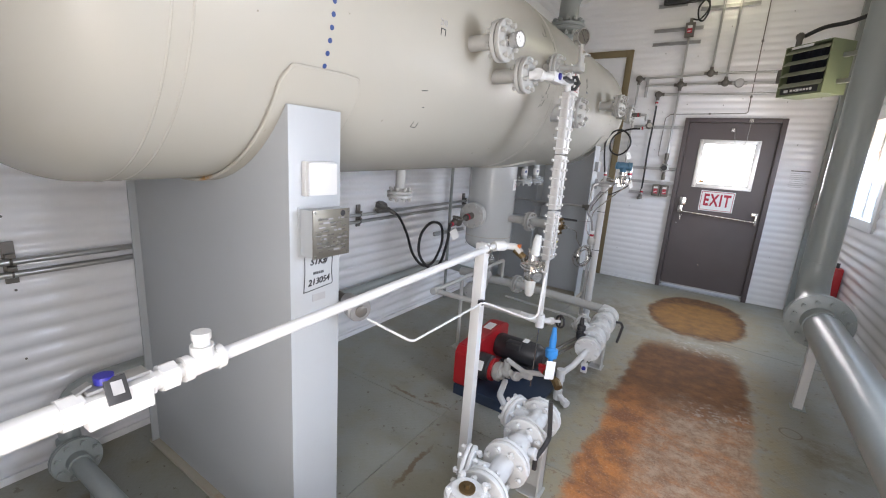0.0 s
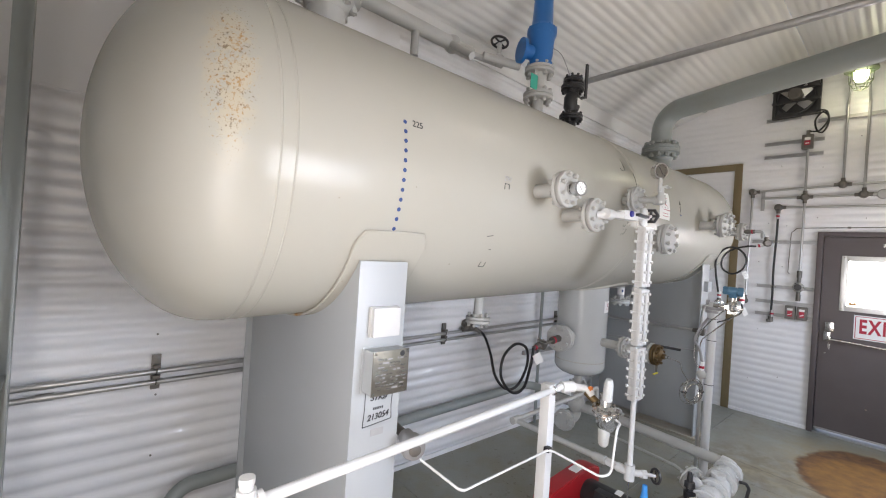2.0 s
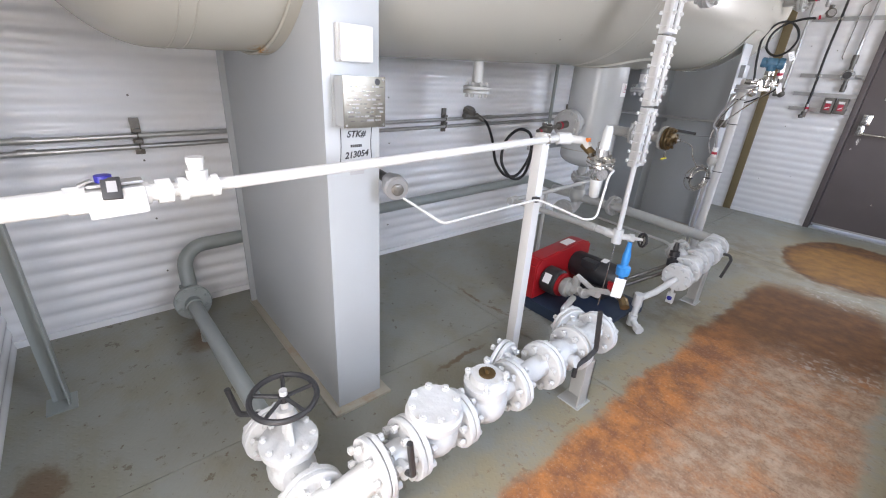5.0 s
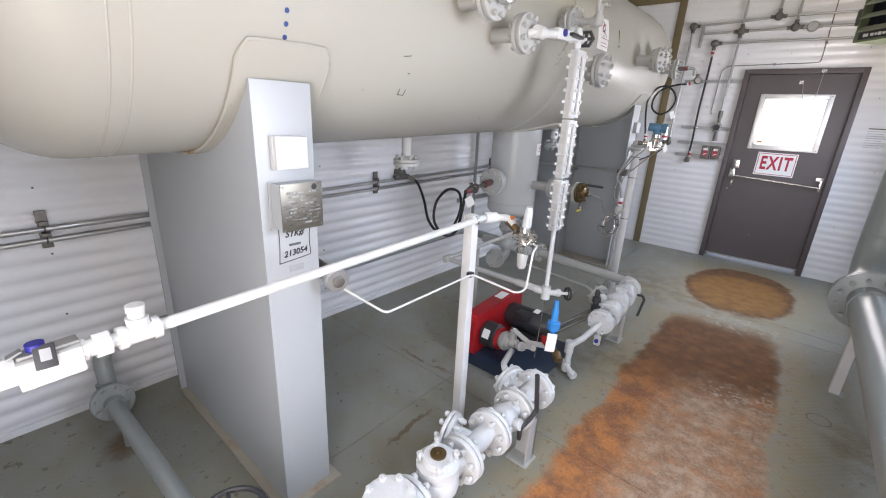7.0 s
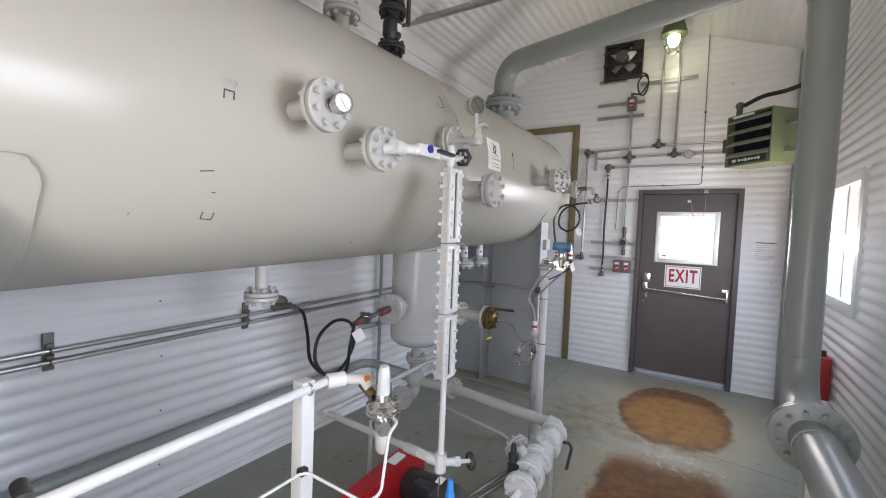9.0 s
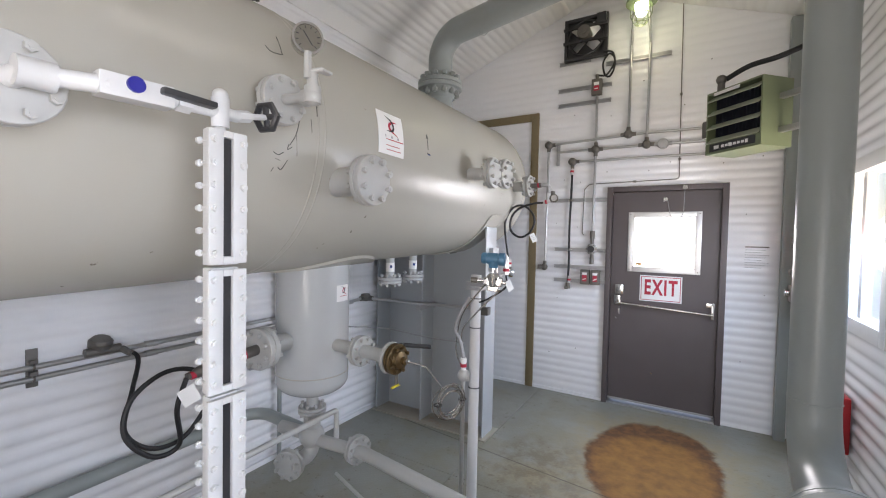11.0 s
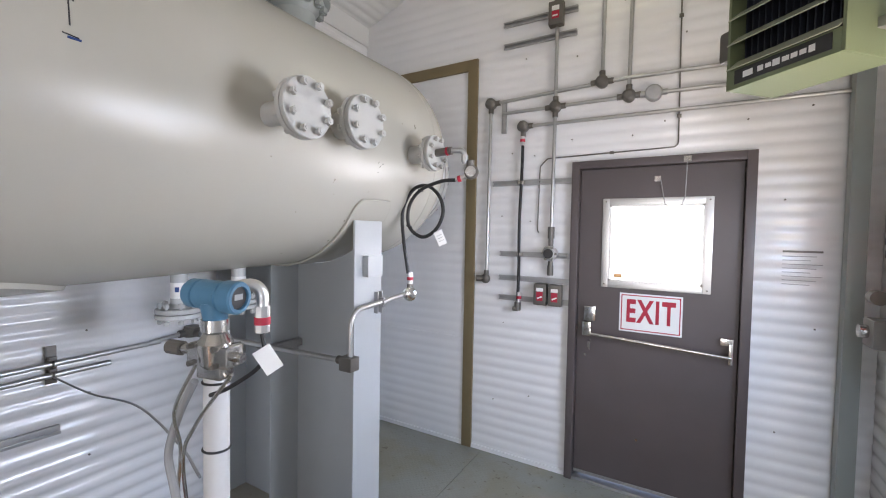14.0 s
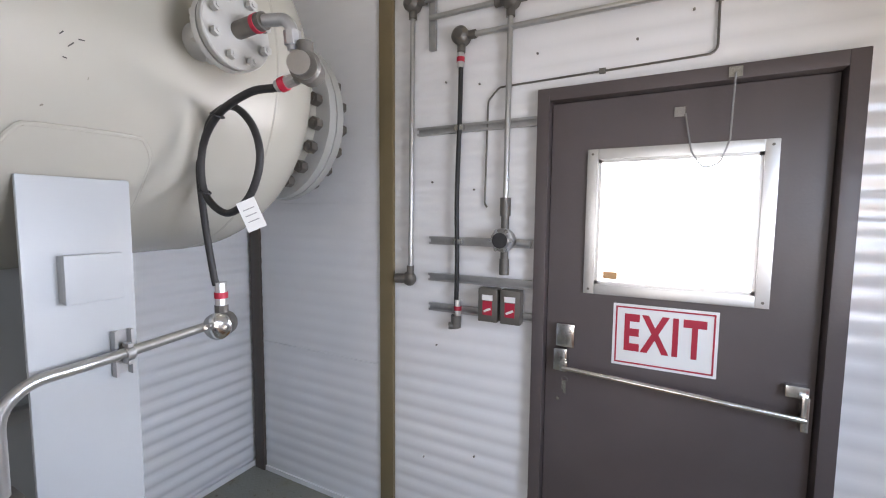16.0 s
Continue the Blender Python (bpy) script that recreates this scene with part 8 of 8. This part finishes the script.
def heater():
    a = Vector((0.458, 5.524, 2.293))
    u = Vector((1, -1, 0)).normalized()
    n = Vector((u.y, -u.x, 0))
    W, Hh, D = 0.42, 0.45, 0.26
    c = a + u * (W / 2) + Vector((0, 0, Hh / 2)) - n * (D / 2)
    m = face_frame(c, n)
    t = thing("unit_heater", a, "olive green unit heater with tilted louvres, hung in the corner", "heater")
    th = 0.012
    for f in (obox(m @ Matrix.Translation((-W / 2 + th / 2, 0, 0)), (th, Hh, D), 0.003), obox(m @ Matrix.Translation((W / 2 - th / 2, 0, 0)), (th, Hh, D), 0.003), obox(m @ Matrix.Translation((0, Hh / 2 - th / 2, 0)), (W - 2 * th, th, D)), obox(m @ Matrix.Translation((0, -Hh / 2 + 0.04, 0.0)), (W - 2 * th, 0.08, D)), obox(m @ Matrix.Translation((0, 0, -D / 2 + 0.05)), (W - 2 * th, Hh - 2 * th, 0.02))):
        part("casing_panel", B(f), M_HEAT, t)
    for i in range(15):
        part("fin", B(obox(m @ Matrix.Translation((-W / 2 + 0.03 + (W - 0.06) * i / 14, 0.03, D / 2 - 0.08)), (0.006, Hh - 0.12, 0.04))), M_FIN, t)
    part("core", B(obox(m @ Matrix.Translation((0, 0.03, D / 2 - 0.115)), (W - 0.03, Hh - 0.11, 0.01))), M_FIN, t)
    for i in range(4):
        part("louvre", B(obox(m @ Matrix.Translation((0, Hh / 2 - 0.05 - i * 0.1, D / 2 - 0.012)) @ pose(0, 0, 0, 38, 0, 0), (W - 2 * th - 0.002, 0.004, 0.075))), M_LOUVRE, t, "pale green tilted louvre")
    part("badge", B(obox(m @ Matrix.Translation((0.0, -Hh / 2 + 0.045, D / 2 + 0.001)), (W * 0.82, 0.056, 0.003))), M_BLACKP, t, "black maker's badge")
    for x, w, h in ((-0.115, 0.04, 0.03), (-0.065, 0.022, 0.026), (-0.035, 0.022, 0.02), (-0.006, 0.026, 0.03), (0.027, 0.024, 0.022), (0.056, 0.022, 0.022), (0.085, 0.022, 0.022), (0.113, 0.02, 0.03)):
        part("badge_bar", B(obox(m @ Matrix.Translation((x, -Hh / 2 + 0.045, D / 2 + 0.003)), (w, h * 0.8, 0.0015))), M_PAPER, t)
    part("label", B(obox(m @ Matrix.Translation((-0.05, Hh / 2 - 0.02, D / 2 + 0.003)), (0.2, 0.022, 0.001))), M_PAPER, t)
    part("side_box", B(obox(m @ Matrix.Translation((-W / 2 - 0.035, -0.02, 0.04)), (0.07, 0.13, 0.12), 0.02)), M_IRON, t, "cast terminal box with ribbed cover")
    top = m @ Vector((-W / 2 + 0.05, Hh / 2, 0.06))
    part("conduit_body", B(rod(top, top + Vector((0, 0, 0.08)), 0.024, 12), ball(top + Vector((0, 0, 0.1)), 0.035)), M_IRON, t)
    part("cord", B(sweep(spline([top + Vector((0.03, 0, 0.1)), top + Vector((0.16, -0.06, 0.15)), top + Vector((0.34, -0.12, 0.17)), (1.17, 5.5, 3.05)]), 0.018, 12)), M_BLACK, t, "thick black power cord")
    for k in (0.1, -0.12):
        part("bracket", B(obox(m @ Matrix.Translation((W / 2 + 0.1, k, -0.03)), (0.22, 0.035, 0.04), 0.003)), M_GALV, t)


heater()

# ---- east wall gear ----
ew = thing("wall_struts", (1.15, 5.8, 1.0), "galvanised struts with conduit boxes on the side wall", "strut")
for z, y0, y1 in ((1.75, 5.55, 6.0), (1.33, 5.45, 6.05), (1.02, 5.4, 5.98)):
    part("channel", B(box((1.16, y0, z - 0.02), (1.186, y1, z + 0.02), 0.003)), M_GALV, ew)
part("conduit", B(rod((1.13, 5.66, 0.9), (1.13, 5.66, 1.7), 0.0125, 12), rod((1.13, 5.6, 0.9), (1.13, 5.6, 1.35), 0.0125, 12)), M_EMT, ew)
part("box", B(box((1.06, 5.93, 1.2), (1.16, 6.06, 1.33), 0.01), rod((1.075, 5.99, 1.43), (1.075, 5.93, 1.43), 0.032, 16), box((1.1, 5.8, 1.36), (1.16, 5.95, 1.42), 0.01)), M_IRON, ew)
part("dial", B(rod((1.06, 6.0, 1.27), (1.03, 6.0, 1.27), 0.03, 16)), M_STEEL, ew)
part("hook", B(sweep(rounded([(1.16, 5.9, 0.85), (1.1, 5.8, 0.78), (1.12, 5.6, 0.76)], 0.05), 0.02, 10)), M_IRON, ew)
bag = thing("warning_cover", (1.1, 5.65, 1.4), "orange vinyl fire extinguisher cover with black lettering", "cover")


def pouch(bm):
    rows = []
    prof = [(1.42, 0.03, 0.05), (1.45, 0.055, 0.075), (1.52, 0.065, 0.09), (1.58, 0.07, 0.1), (1.64, 0.075, 0.105), (1.69, 0.065, 0.1), (1.73, 0.07, 0.11), (1.77, 0.075, 0.125), (1.8, 0.06, 0.12), (1.83, 0.03, 0.09)]
    for k, (z, rx, ry) in enumerate(prof):
        ring = []
        for i in range(40):
            a = 2 * math.pi * i / 40
            f = 1 + 0.1 * math.sin(3 * a + 1.3 * k) + 0.07 * math.sin(7 * a - 0.9 * k) + random.uniform(-0.05, 0.05)
            ring.append(bm.verts.new((1.1 + rx * math.cos(a) * f, 5.68 + ry * math.sin(a) * f, z + random.uniform(-0.006, 0.006))))
        rows.append(ring)
    for p, q in zip(rows, rows[1:]):
        for i in range(40):
            bm.faces.new((p[i], p[(i + 1) % 40], q[(i + 1) % 40], q[i]))
    bm.faces.new(rows[0])
    bm.faces.new(rows[-1])


random.seed(31)
part("pouch", B(pouch), M_ORANGE, bag)
for k, (z, w) in enumerate(((1.68, 0.03), (1.68, 0.022), (1.68, 0.028), (1.63, 0.026), (1.63, 0.03), (1.63, 0.02))):
    part("text_bar", B(obox(face_frame((1.02, 5.6 + 0.045 * (k % 3), z), (-1, -0.45, 0)), (w, 0.03, 0.004))), M_INK, bag)
ex = thing("fire_extinguisher", (1.14, 5.08, 0.45), "red fire extinguisher box low on the side wall", "fire extinguisher")
part("body", B(box((1.1, 5.0, 0.47), (1.19, 5.15, 0.79), 0.015)), M_RED, ex)
part("cap", B(rod((1.145, 5.08, 0.79), (1.145, 5.08, 0.83), 0.025, 14)), M_BLACKP, ex)

rc = solo("roof_hanger", B(box((0.2, 4.06, 3.58), (0.26, 4.14, 3.87), 0.004)), M_GALV, "short galvanised hanger between tie tube and roof", "hanger")

# screw heads of the end wall sheets
for i, (x, z) in enumerate(((-0.79, 2.28), (-0.62, 2.25), (-0.36, 2.34), (0.02, 2.33), (0.2, 2.4), (0.62, 2.36), (0.9, 2.4), (-0.86, 1.82), (-0.64, 1.78), (-0.83, 1.02), (-0.62, 0.5), (-0.9, 0.42), (-0.34, 2.9), (0.3, 2.92), (0.75, 2.9), (0.8, 1.9), (0.95, 1.2), (0.8, 0.6), (-0.7, 2.95), (-0.05, 3.2), (0.5, 3.3))):
    part("screw", B(rod((x, Y1 - 0.011, z), (x, Y1 - 0.003, z), 0.005, 6)), M_IRON, NORTH)
# screw heads of the side wall sheets, in upright rows
for y in (0.547, 2.020, 4.284):
    for k in range(9):
        part("screw", B(rod((X0 + 0.002, y + 0.004 * (k % 3), 0.24 + 0.312 * k), (X0 + 0.009, y + 0.004 * (k % 3), 0.24 + 0.312 * k), 0.005, 6)), M_IRON, WEST)
